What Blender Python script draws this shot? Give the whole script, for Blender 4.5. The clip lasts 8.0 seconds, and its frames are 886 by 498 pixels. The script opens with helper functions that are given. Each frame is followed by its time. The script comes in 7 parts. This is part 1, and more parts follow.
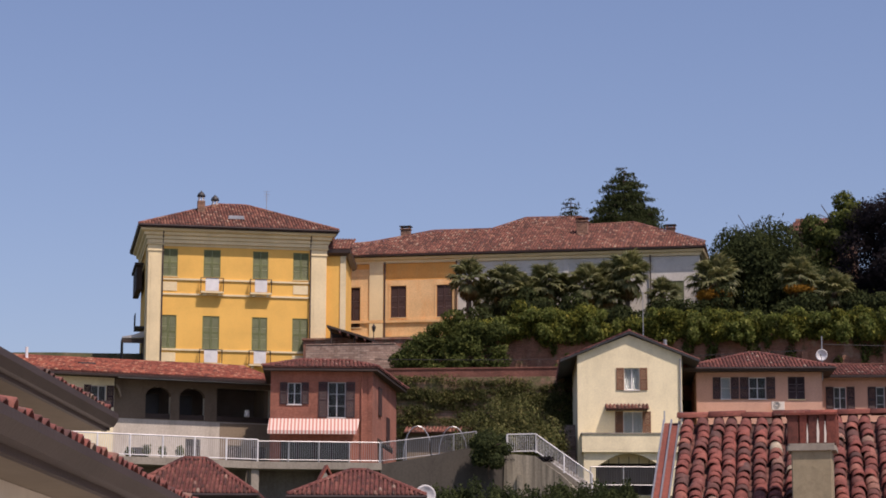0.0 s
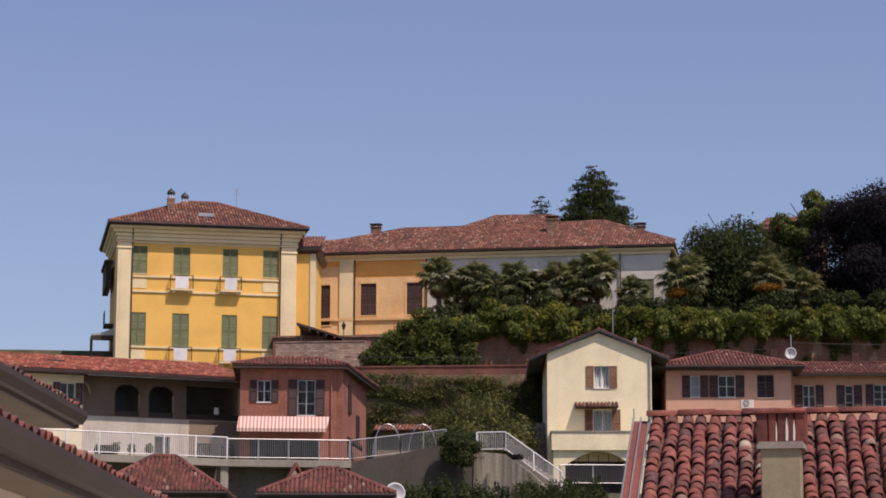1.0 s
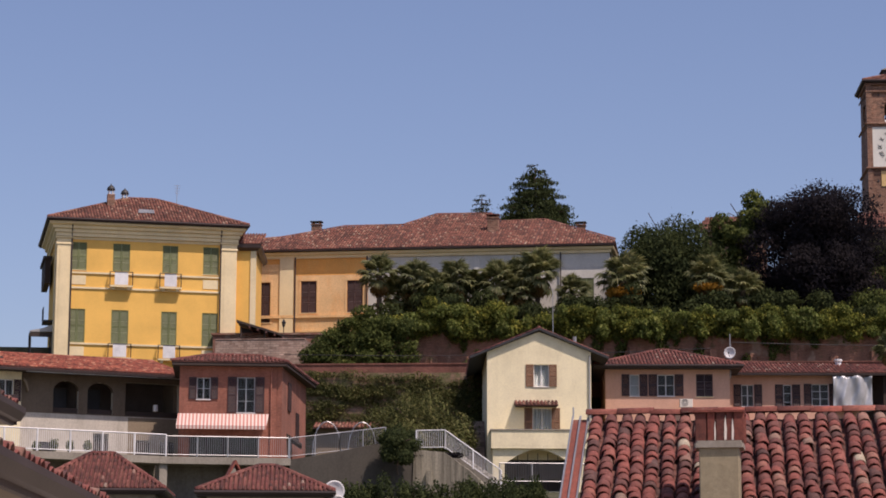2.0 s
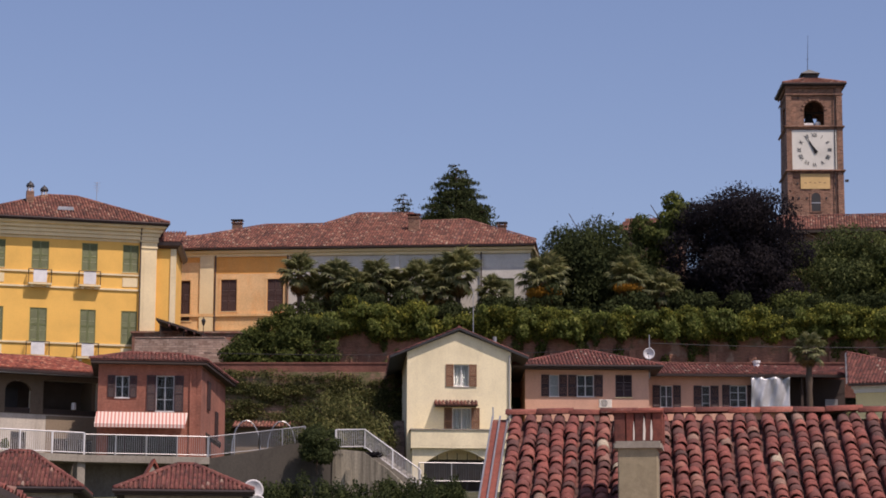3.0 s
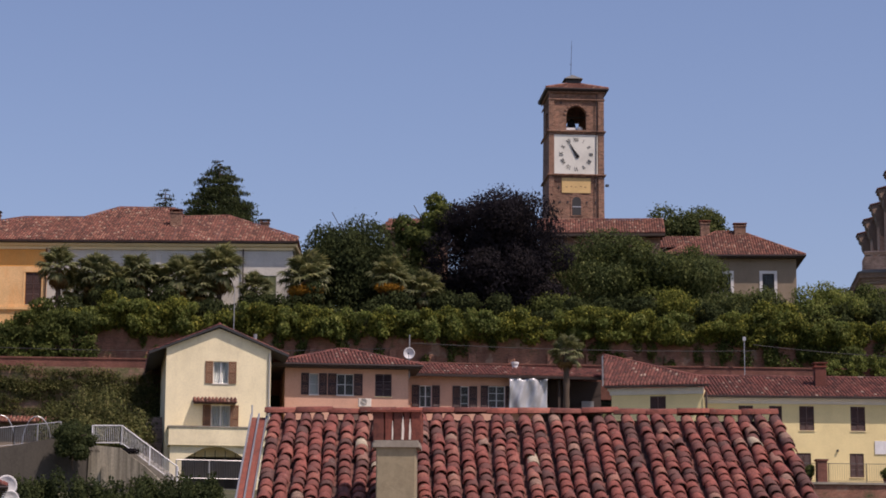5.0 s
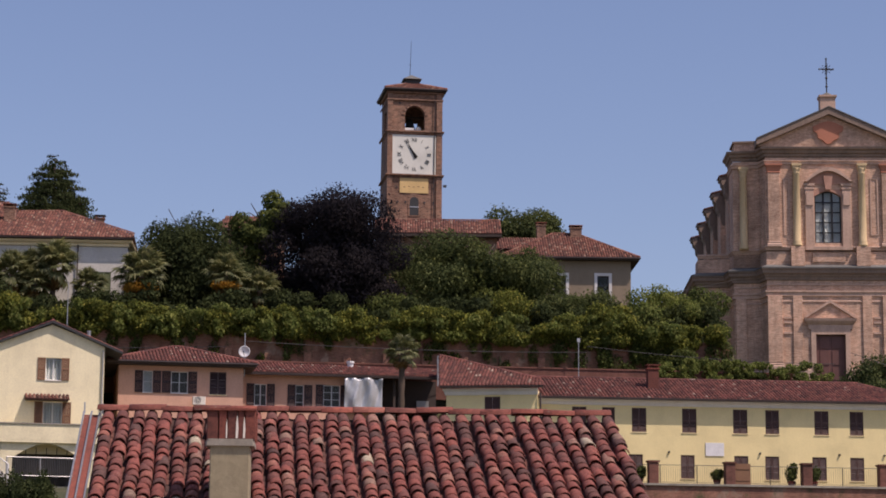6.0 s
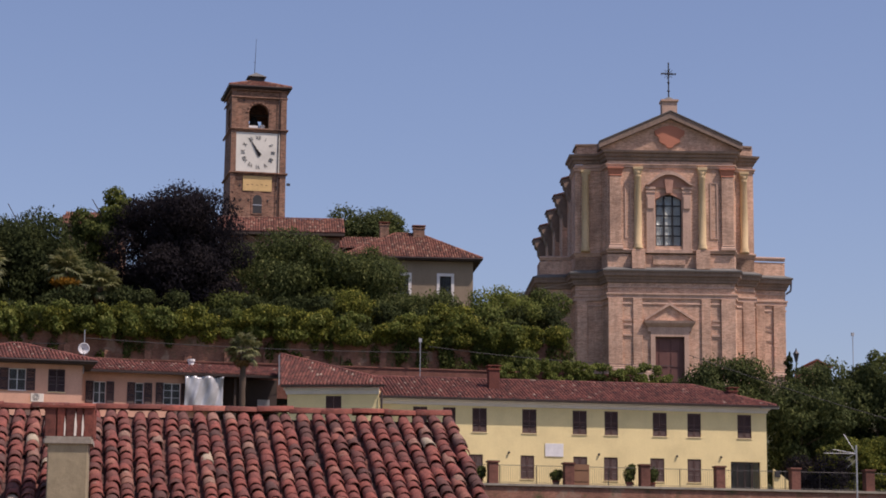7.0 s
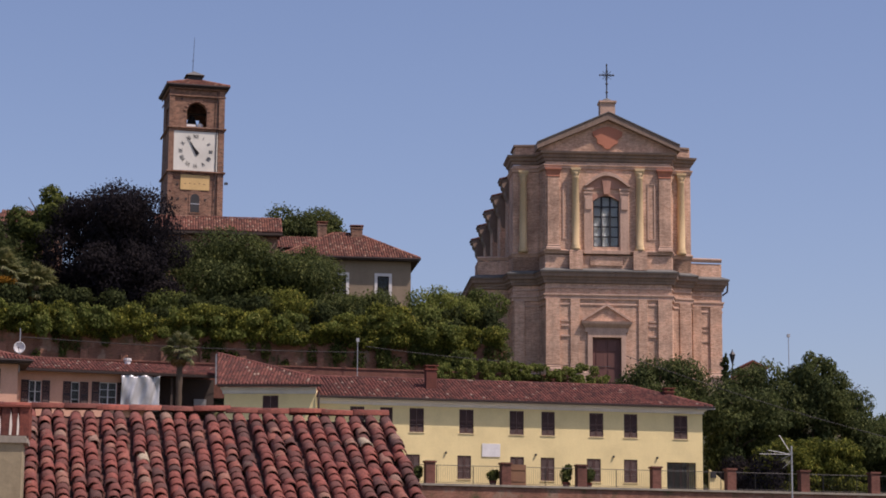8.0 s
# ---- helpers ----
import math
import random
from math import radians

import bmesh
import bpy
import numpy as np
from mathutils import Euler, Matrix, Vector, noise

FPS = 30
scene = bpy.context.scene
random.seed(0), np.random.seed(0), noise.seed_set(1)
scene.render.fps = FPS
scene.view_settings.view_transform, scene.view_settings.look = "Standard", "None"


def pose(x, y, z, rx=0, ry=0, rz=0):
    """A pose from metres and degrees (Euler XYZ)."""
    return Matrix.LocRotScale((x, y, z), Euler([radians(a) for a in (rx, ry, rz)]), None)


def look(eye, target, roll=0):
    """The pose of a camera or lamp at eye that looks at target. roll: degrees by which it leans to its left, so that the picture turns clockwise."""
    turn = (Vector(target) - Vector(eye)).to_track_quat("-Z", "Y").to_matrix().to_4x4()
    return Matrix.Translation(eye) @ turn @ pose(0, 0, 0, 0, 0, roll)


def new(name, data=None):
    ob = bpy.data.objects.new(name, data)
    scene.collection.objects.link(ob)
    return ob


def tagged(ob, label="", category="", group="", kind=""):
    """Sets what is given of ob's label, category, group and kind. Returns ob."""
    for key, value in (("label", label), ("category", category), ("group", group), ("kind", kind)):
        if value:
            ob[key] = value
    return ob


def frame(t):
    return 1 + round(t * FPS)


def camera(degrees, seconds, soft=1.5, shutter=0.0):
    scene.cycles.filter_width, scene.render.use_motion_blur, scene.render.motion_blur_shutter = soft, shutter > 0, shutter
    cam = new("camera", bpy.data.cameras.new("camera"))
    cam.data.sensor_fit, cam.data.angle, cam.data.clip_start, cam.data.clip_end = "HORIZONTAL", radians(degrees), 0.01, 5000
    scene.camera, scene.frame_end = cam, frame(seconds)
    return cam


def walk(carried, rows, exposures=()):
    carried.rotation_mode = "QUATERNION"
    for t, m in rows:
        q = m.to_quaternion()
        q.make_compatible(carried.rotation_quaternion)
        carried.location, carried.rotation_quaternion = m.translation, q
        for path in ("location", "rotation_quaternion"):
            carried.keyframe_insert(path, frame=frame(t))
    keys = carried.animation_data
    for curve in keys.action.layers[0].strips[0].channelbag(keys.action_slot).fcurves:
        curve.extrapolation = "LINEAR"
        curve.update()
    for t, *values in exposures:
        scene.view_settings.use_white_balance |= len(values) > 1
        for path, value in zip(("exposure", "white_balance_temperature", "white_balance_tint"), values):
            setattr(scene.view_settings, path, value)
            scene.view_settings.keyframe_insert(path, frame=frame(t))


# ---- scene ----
# ---- camera: one fixed stand, turned slowly to the right ----
cam = camera(21.88, 8.0, soft=1.75)
EYE = 6.0
ROWS = [  # seconds, pitch, roll, yaw
    (0.0, 9.856, -0.167, 5.513),
    (0.5, 9.830, -0.174, 5.382),
    (1.0, 9.805, -0.155, 4.757),
    (1.5, 9.778, -0.162, 4.098),
    (2.8, 9.757, -0.262, 1.630),
    (3.0, 9.758, -0.262, 1.227),
    (3.5, 9.745, -0.286, -0.023),
    (4.0, 9.741, -0.303, -1.392),
    (4.5, 9.749, -0.353, -2.944),
    (4.7, 9.751, -0.360, -3.655),
    (6.0, 9.765, -0.410, -8.950),
    (6.5, 9.772, -0.410, -10.956),
    (7.0, 9.780, -0.412, -12.933),
    (7.5, 9.786, -0.408, -14.086),
    (8.0, 9.792, -0.398, -14.507),
]
walk(cam, [(t, pose(0, 0, EYE, 90 + p, r, y)) for t, p, r, y in ROWS], exposures=[(0.0, -0.04, 6600, 28), (8.0, -0.04, 6600, 28)])

# ---- world, sun ----
SUN_EL, SUN_AZ = 59.0, 132.0  # degrees; azimuth clockwise from the view's north (y)
world = bpy.data.worlds.new("world")
scene.world = world
world.use_nodes = True
wn = world.node_tree.nodes
sky = wn.new("ShaderNodeTexSky")
sky.sky_type = "NISHITA"
sky.sun_disc = False
sky.sun_elevation = radians(SUN_EL)
sky.sun_rotation = radians(SUN_AZ)
sky.air_density, sky.dust_density, sky.ozone_density = 1.0, 1.5, 3.0
wn["Background"].inputs["Strength"].default_value = 0.12
world.node_tree.links.new(sky.outputs[0], wn["Background"].inputs[0])
sun_data = bpy.data.lights.new("sun", "SUN")
sun_data.energy, sun_data.angle, sun_data.color = 4.4, radians(0.6), (1.0, 0.91, 0.77)
sun = new("sun", sun_data)
sd = Vector((math.sin(radians(SUN_AZ)) * math.cos(radians(SUN_EL)), math.cos(radians(SUN_AZ)) * math.cos(radians(SUN_EL)), math.sin(radians(SUN_EL))))
sun.matrix_world = look(sd * 300, (0, 0, 0))

# ---- materials ----


def material(name):
    m = bpy.data.materials.new(name)
    m.use_nodes = True
    nt = m.node_tree
    return m, nt, nt.nodes["Principled BSDF"]


def ramp(nt, fac, stops):
    r = nt.nodes.new("ShaderNodeValToRGB")
    els = r.color_ramp.elements
    while len(els) < len(stops):
        els.new(0.5)
    for e, (p, c) in zip(els, stops):
        e.position, e.color = p, (*c, 1)
    nt.links.new(fac, r.inputs[0])
    return r.outputs[0]


def tex_noise(nt, vec, scale, detail=4.0, rough=0.55):
    n = nt.nodes.new("ShaderNodeTexNoise")
    n.inputs["Scale"].default_value, n.inputs["Detail"].default_value, n.inputs["Roughness"].default_value = scale, detail, rough
    nt.links.new(vec, n.inputs["Vector"])
    return n.outputs["Fac"]


def coords(nt, sx=1, sy=1, sz=1, source="Object"):
    tc = nt.nodes.new("ShaderNodeTexCoord")
    mp = nt.nodes.new("ShaderNodeMapping")
    mp.inputs["Scale"].default_value = (sx, sy, sz)
    nt.links.new(tc.outputs[source], mp.inputs["Vector"])
    return mp.outputs[0]


def blend(nt, a, b, fac, mode="MIX"):
    n = nt.nodes.new("ShaderNodeMix")
    n.data_type, n.blend_type = "RGBA", mode
    for sock, v in ((n.inputs[0], fac), (n.inputs[6], a), (n.inputs[7], b)):
        if isinstance(v, (int, float)):
            sock.default_value = v
        elif isinstance(v, tuple):
            sock.default_value = (*v, 1)
        else:
            nt.links.new(v, sock)
    return n.outputs[2]


def bump(nt, bsdf, height, strength, dist):
    b = nt.nodes.new("ShaderNodeBump")
    b.inputs["Strength"].default_value, b.inputs["Distance"].default_value = strength, dist
    nt.links.new(height, b.inputs["Height"])
    nt.links.new(b.outputs[0], bsdf.inputs["Normal"])


def shade(c, k):
    return tuple(min(1.0, v * k) for v in c)


def plain(name, color, rough=0.7, metal=0.0, var=0.18, scale=6.0):
    """Painted, metal or wooden surface with soft blotches and fine grain."""
    m, nt, b = material(name)
    v = coords(nt)
    big = ramp(nt, tex_noise(nt, v, scale * 0.15), [(0.3, shade(color, 1 - var)), (0.7, shade(color, 1 + var))])
    col = blend(nt, big, ramp(nt, tex_noise(nt, v, scale * 4), [(0.35, (0.7, 0.7, 0.7)), (0.65, (1, 1, 1))]), 0.5, "MULTIPLY")
    nt.links.new(col, b.inputs["Base Color"])
    b.inputs["Roughness"].default_value, b.inputs["Metallic"].default_value = rough, metal
    bump(nt, b, tex_noise(nt, v, scale * 5), 0.25, 0.01)
    return m


def stucco(name, color, stain=(0.35, 0.3, 0.25), dirt=0.35, streak=0.5, run=0.3, freq=1.1, lo=0.48):
    """Lime plaster: broad blotches, rain streaks, fine grain."""
    m, nt, b = material(name)
    v = coords(nt)
    base = ramp(nt, tex_noise(nt, v, 0.5, 6), [(0.3, shade(color, 0.86)), (0.55, color), (0.8, shade(color, 1.08))])
    st = ramp(nt, tex_noise(nt, coords(nt, freq, freq, run), 1.0, 8, 0.72), [(lo, (0, 0, 0)), (lo + 0.3, (1, 1, 1))])
    k = nt.nodes.new("ShaderNodeMath")
    k.operation = "MULTIPLY"
    k.inputs[1].default_value = streak * dirt * 1.6
    nt.links.new(st, k.inputs[0])
    col = blend(nt, base, tuple(c * s for c, s in zip(color, stain)), k.outputs[0])
    col = blend(nt, col, ramp(nt, tex_noise(nt, v, 9, 8, 0.7), [(0.3, (1 - dirt,) * 3), (0.6, (1, 1, 1))]), 0.55, "MULTIPLY")
    nt.links.new(col, b.inputs["Base Color"])
    b.inputs["Roughness"].default_value = 0.92
    bump(nt, b, tex_noise(nt, v, 25, 6, 0.7), 0.35, 0.015)
    return m


def masonry(name, c1, c2, mortar, bw=0.27, bh=0.075, plaster=None, cover=0.5, moss=0.0, mosscol=((0.03, 0.04, 0.015), (0.09, 0.1, 0.04))):
    """Brickwork, with patches of plaster or moss where given."""
    m, nt, b = material(name)
    tc = nt.nodes.new("ShaderNodeTexCoord")
    sp, cb, ad = nt.nodes.new("ShaderNodeSeparateXYZ"), nt.nodes.new("ShaderNodeCombineXYZ"), nt.nodes.new("ShaderNodeMath")
    nt.links.new(tc.outputs["Object"], sp.inputs[0])
    nt.links.new(sp.outputs[0], ad.inputs[0])
    nt.links.new(sp.outputs[1], ad.inputs[1])
    nt.links.new(ad.outputs[0], cb.inputs[0])
    nt.links.new(sp.outputs[2], cb.inputs[1])
    br = nt.nodes.new("ShaderNodeTexBrick")
    for key, val in (("Scale", 1.0), ("Brick Width", bw), ("Row Height", bh), ("Mortar Size", bh * 0.13), ("Bias", 0.0)):
        br.inputs[key].default_value = val
    br.inputs["Color1"].default_value, br.inputs["Color2"].default_value, br.inputs["Mortar"].default_value = (*c1, 1), (*c2, 1), (*mortar, 1)
    nt.links.new(cb.outputs[0], br.inputs["Vector"])
    v = coords(nt)
    col = blend(nt, br.outputs[0], ramp(nt, tex_noise(nt, v, 0.45, 7, 0.65), [(0.3, (0.55, 0.52, 0.5)), (0.5, (0.95, 0.9, 0.85)), (0.72, (1.25, 1.1, 1.0))]), 0.9, "MULTIPLY")
    col = blend(nt, col, ramp(nt, tex_noise(nt, coords(nt, 1.4, 1.4, 0.16), 1.0, 6, 0.65), [(0.4, (1, 1, 1)), (0.75, (0.55, 0.52, 0.5))]), 0.7, "MULTIPLY")
    col = blend(nt, col, ramp(nt, tex_noise(nt, v, 7, 6, 0.7), [(0.3, (0.55, 0.53, 0.5)), (0.65, (1.1, 1.1, 1.1))]), 0.6, "MULTIPLY")
    if plaster:
        mask = ramp(nt, tex_noise(nt, v, 0.6, 8, 0.6), [(cover - 0.02, (0, 0, 0)), (cover + 0.03, (1, 1, 1))])
        pl = ramp(nt, tex_noise(nt, v, 3, 6), [(0.3, shade(plaster, 0.7)), (0.7, shade(plaster, 1.1))])
        col = blend(nt, col, pl, mask)
    if moss:
        mask = ramp(nt, tex_noise(nt, v, 0.9, 8, 0.7), [(0.72 - moss * 0.4, (0, 0, 0)), (0.8 - moss * 0.3, (1, 1, 1))])
        col = blend(nt, col, ramp(nt, tex_noise(nt, v, 6), [(0.3, mosscol[0]), (0.7, mosscol[1])]), mask)
    nt.links.new(col, b.inputs["Base Color"])
    b.inputs["Roughness"].default_value = 0.95
    bump(nt, b, tex_noise(nt, v, 12, 6, 0.7), 0.6, 0.03)
    return m


def clay(name, stops, island=True, dark=0.5):
    """Roof clay: every tile its own tone, with lichen and soot."""
    m, nt, b = material(name)
    if island:
        rnd = nt.nodes.new("ShaderNodeNewGeometry").outputs["Random Per Island"]
    else:
        rnd = nt.nodes.new("ShaderNodeObjectInfo").outputs["Random"]
    v = coords(nt)
    world_v = nt.nodes.new("ShaderNodeNewGeometry").outputs["Position"]
    col = ramp(nt, rnd, stops)
    col = blend(nt, col, ramp(nt, tex_noise(nt, world_v, 0.7, 5, 0.6), [(0.3, (dark,) * 3), (0.65, (1.1, 1.08, 1.05))]), 0.8, "MULTIPLY")
    col = blend(nt, col, ramp(nt, tex_noise(nt, world_v, 16, 6, 0.75), [(0.34, (0.36, 0.35, 0.35)), (0.6, (1.12, 1.12, 1.12))]), 0.75, "MULTIPLY")
    lich = ramp(nt, tex_noise(nt, world_v, 5, 7, 0.7), [(0.62, (0, 0, 0)), (0.72, (0.6, 0.6, 0.6))])
    col = blend(nt, col, (0.3, 0.27, 0.2), lich)
    nt.links.new(col, b.inputs["Base Color"])
    b.inputs["Roughness"].default_value = 0.9
    bump(nt, b, tex_noise(nt, v, 40, 5, 0.7), 0.3, 0.01)
    return m


def leafy(name, stops, rough=0.75, trans=0.42, gloss=0.06):
    """Foliage: each leaf its own green, some light through it."""
    m, nt, b = material(name)
    rnd = nt.nodes.new("ShaderNodeNewGeometry").outputs["Random Per Island"]
    pos = nt.nodes.new("ShaderNodeNewGeometry").outputs["Position"]
    col = ramp(nt, rnd, stops)
    col = blend(nt, col, ramp(nt, tex_noise(nt, pos, 0.5, 4), [(0.28, (0.66, 0.7, 0.75)), (0.72, (1.35, 1.25, 1.0))]), 0.9, "MULTIPLY")
    nt.links.new(col, b.inputs["Base Color"])
    b.inputs["Roughness"].default_value = rough
    b.inputs["Specular IOR Level"].default_value = gloss
    tr = nt.nodes.new("ShaderNodeBsdfTranslucent")
    mx = nt.nodes.new("ShaderNodeMixShader")
    mx.inputs[0].default_value = trans
    nt.links.new(col, tr.inputs[0])
    nt.links.new(b.outputs[0], mx.inputs[1])
    nt.links.new(tr.outputs[0], mx.inputs[2])
    nt.links.new(mx.outputs[0], nt.nodes["Material Output"].inputs[0])
    return m


def striped(name, a, c, period):
    m, nt, b = material(name)
    w = nt.nodes.new("ShaderNodeTexWave")
    w.wave_type, w.bands_direction = "BANDS", "X"
    w.inputs["Scale"].default_value = math.pi * 2 / (20 * period)
    nt.links.new(coords(nt), w.inputs["Vector"])
    col = ramp(nt, w.outputs["Fac"], [(0.46, a), (0.54, c)])
    nt.links.new(col, b.inputs["Base Color"])
    b.inputs["Roughness"].default_value = 0.85
    return m


def glazing(name):
    m, nt, b = material(name)
    b.inputs["Base Color"].default_value = (0.8, 0.85, 0.85, 1)
    b.inputs["Roughness"].default_value = 0.04
    b.inputs["Transmission Weight"].default_value = 1.0
    b.inputs["IOR"].default_value = 1.28
    return m


YELLOW = stucco("yellow_ochre_plaster", (0.84, 0.5, 0.115), dirt=0.16, streak=0.3)
CREAM = stucco("cream_plaster", (0.8, 0.67, 0.4), dirt=0.2, streak=0.35)
ORANGE = stucco("faded_orange_plaster", (0.82, 0.4, 0.1), stain=(0.95, 1.3, 2.2), dirt=0.3, streak=0.8)
PALE = stucco("pale_orange_plaster", (0.84, 0.56, 0.27), stain=(0.95, 0.66, 0.42), dirt=0.45, streak=1.1)
GREYWHITE = stucco("greyish_white_plaster", (0.62, 0.6, 0.53), dirt=0.25, streak=0.6)
WHITEHOUSE = stucco("pale_yellow_plaster", (0.87, 0.78, 0.51), dirt=0.24, streak=0.6)
PINK = stucco("salmon_pink_plaster", (0.64, 0.37, 0.26), dirt=0.25, streak=0.4)
LEMON = stucco("light_yellow_plaster", (0.8, 0.67, 0.34), dirt=0.14, streak=0.3)
WHITE = stucco("white_plaster", (0.72, 0.70, 0.66), dirt=0.2, streak=0.4)
BEIGE = stucco("grey_beige_plaster", (0.28, 0.22, 0.15), dirt=0.3, streak=0.5)
CONCRETE = stucco("weathered_concrete", (0.33, 0.30, 0.24), dirt=0.5, streak=1.0)
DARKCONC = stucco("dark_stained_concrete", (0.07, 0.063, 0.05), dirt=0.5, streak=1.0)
STREAKED = stucco("rain_streaked_concrete", (0.15, 0.135, 0.1), stain=(3.4, 3.4, 3.4), dirt=0.6, streak=1.05, run=0.08, freq=2.2, lo=0.4)
LOGWALL = stucco("stained_old_whitewash", (0.6, 0.55, 0.46), dirt=0.4, streak=0.9)
REDBRICK = masonry("red_painted_brick", (0.34, 0.13, 0.088), (0.4, 0.165, 0.115), (0.31, 0.15, 0.11))
TOWERBRICK = masonry("tower_brick", (0.16, 0.078, 0.055), (0.37, 0.2, 0.135), (0.36, 0.27, 0.2), bw=0.34, bh=0.12)
CHURCHBRICK = masonry("church_brick", (0.5, 0.3, 0.205), (0.76, 0.52, 0.385), (0.72, 0.57, 0.45), bw=0.3, bh=0.09)
# weathered dark cornice tone; also colours the buttress heads as if unlit
CORNICE = stucco("weathered_shaded_cornice", (0.28, 0.205, 0.155), stain=(0.45, 0.45, 0.45), dirt=0.5, streak=0.9)
CHURCHDOOR = plain("red_brown_door_wood", (0.14, 0.058, 0.045), 0.6)
CHURCHTRIM = stucco("church_cornice_plaster", (0.58, 0.4, 0.3), dirt=0.45, streak=0.8)
CHURCHSTONE = stucco("yellowed_column_stone", (0.66, 0.5, 0.28), dirt=0.3, streak=0.5)
CHURCHPINK = stucco("faded_red_stucco", (0.5, 0.28, 0.2), dirt=0.4, streak=0.7)
CHURCHRED = stucco("red_stucco_ornament", (0.5, 0.2, 0.12), dirt=0.35, streak=0.5)
LEADGREY = plain("lead_flashing", (0.13, 0.13, 0.12), 0.75, 0.0)
OLDWALL = masonry("old_garden_wall", (0.24, 0.1, 0.07), (0.36, 0.17, 0.115), (0.3, 0.2, 0.15), plaster=(0.3, 0.195, 0.14), cover=0.58, moss=0.45)
STONEWALL = masonry("rubble_stone_wall", (0.3, 0.2, 0.16), (0.54, 0.42, 0.35), (0.3, 0.24, 0.19), bw=0.42, bh=0.16, moss=0.12)
LANEWALL = masonry("dark_brick_parapet", (0.18, 0.07, 0.052), (0.24, 0.1, 0.074), (0.18, 0.105, 0.082), moss=0.15)
SLOPEWALL = masonry("overgrown_rubble", (0.3, 0.17, 0.12), (0.4, 0.26, 0.19), (0.22, 0.18, 0.12), bw=0.45, bh=0.2, moss=0.78, mosscol=((0.06, 0.065, 0.022), (0.16, 0.15, 0.065)))
CLAY_FAR = clay("weathered_roof_clay", [(0.0, (0.08, 0.04, 0.03)), (0.3, (0.165, 0.062, 0.045)), (0.7, (0.25, 0.095, 0.065)), (0.93, (0.31, 0.15, 0.1)), (1.0, (0.4, 0.29, 0.21))])
CLAY_BRIGHT = clay("newer_red_roof_clay", [(0.0, (0.15, 0.045, 0.03)), (0.4, (0.3, 0.075, 0.045)), (0.85, (0.38, 0.12, 0.07)), (1.0, (0.48, 0.26, 0.16))])
CLAY_DARK = clay("dark_roof_clay", [(0.0, (0.075, 0.03, 0.026)), (0.5, (0.165, 0.05, 0.041)), (0.965, (0.22, 0.082, 0.062)), (1.0, (0.36, 0.28, 0.22))])
CLAY_NEAR = clay("old_mission_tile_clay", [(0.0, (0.1, 0.05, 0.042)), (0.2, (0.15, 0.057, 0.046)), (0.5, (0.2, 0.062, 0.048)), (0.8, (0.245, 0.074, 0.055)), (0.93, (0.28, 0.115, 0.082)), (0.98, (0.24, 0.16, 0.12)), (1.0, (0.42, 0.36, 0.26))], island=False, dark=0.68)
# darker copy of the clay: shade between and under tiles put into colour
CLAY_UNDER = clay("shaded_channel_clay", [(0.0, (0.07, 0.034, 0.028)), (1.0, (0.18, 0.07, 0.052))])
CLAY_RIDGE = clay("ridge_clay", [(0.0, (0.14, 0.045, 0.032)), (0.7, (0.26, 0.07, 0.045)), (1.0, (0.32, 0.14, 0.1))], island=False, dark=0.6)
CLAY_NEAR_LOW = clay("old_lower_tile_clay", [(0.0, (0.1, 0.05, 0.042)), (0.2, (0.15, 0.057, 0.046)), (0.5, (0.2, 0.062, 0.048)), (0.8, (0.245, 0.074, 0.055)), (0.93, (0.28, 0.115, 0.082)), (0.98, (0.24, 0.16, 0.12)), (1.0, (0.42, 0.36, 0.26))], dark=0.68)
GREEN_SHUTTER = plain("green_shutter_paint", (0.15, 0.175, 0.065), 0.6)
BROWN_SHUTTER = plain("dark_brown_shutter_paint", (0.075, 0.036, 0.028), 0.65)
MAROON = plain("maroon_shutter_paint", (0.042, 0.02, 0.019), 0.6)
WOOD_SHUTTER = plain("light_brown_shutter_wood", (0.22, 0.11, 0.055), 0.7)
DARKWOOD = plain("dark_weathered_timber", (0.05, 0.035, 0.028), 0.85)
GUTTER = plain("dark_copper_gutter", (0.075, 0.055, 0.05), 0.5, 0.4)
PALEGUTTER = plain("pale_zinc_gutter", (0.42, 0.41, 0.38), 0.5, 0.4)
WHITEPAINT = plain("white_paint", (0.74, 0.74, 0.72), 0.5)
GREYMETAL = plain("galvanised_steel", (0.45, 0.45, 0.44), 0.4, 0.7)
IRON = plain("dark_iron", (0.04, 0.04, 0.042), 0.55, 0.6)
GLASS = glazing("window_glass")
CURTAIN = plain("white_net_curtain", (0.6, 0.6, 0.58), 0.9)
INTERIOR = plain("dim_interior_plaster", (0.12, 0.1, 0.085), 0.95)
CLOCKWHITE = stucco("clock_dial_plaster", (0.68, 0.68, 0.6), dirt=0.12, streak=0.3)
SUNDIAL = stucco("faded_yellow_fresco", (0.66, 0.46, 0.2), dirt=0.25, streak=0.5)
BLACK = plain("black_paint", (0.03, 0.03, 0.03), 0.6)
PLASTIC = plain("silvery_tarpaulin", (0.5, 0.52, 0.53), 0.36, 0.25)
AWNING = striped("striped_awning_cloth", (0.46, 0.2, 0.16), (0.6, 0.52, 0.45), 0.2)
# loggia plaster with the shade under the eave put into its brown
LOGSHADE = stucco("shaded_loggia_plaster", (0.17, 0.13, 0.09), dirt=0.4, streak=0.6)
PIERCONC = stucco("olive_grey_concrete", (0.2, 0.18, 0.14), dirt=0.5, streak=1.0)
# tan of eave undersides and walls, darkened for the shade they stand in
SOFFIT = stucco("shaded_eave_plaster", (0.28, 0.24, 0.185), dirt=0.2, streak=0.4)
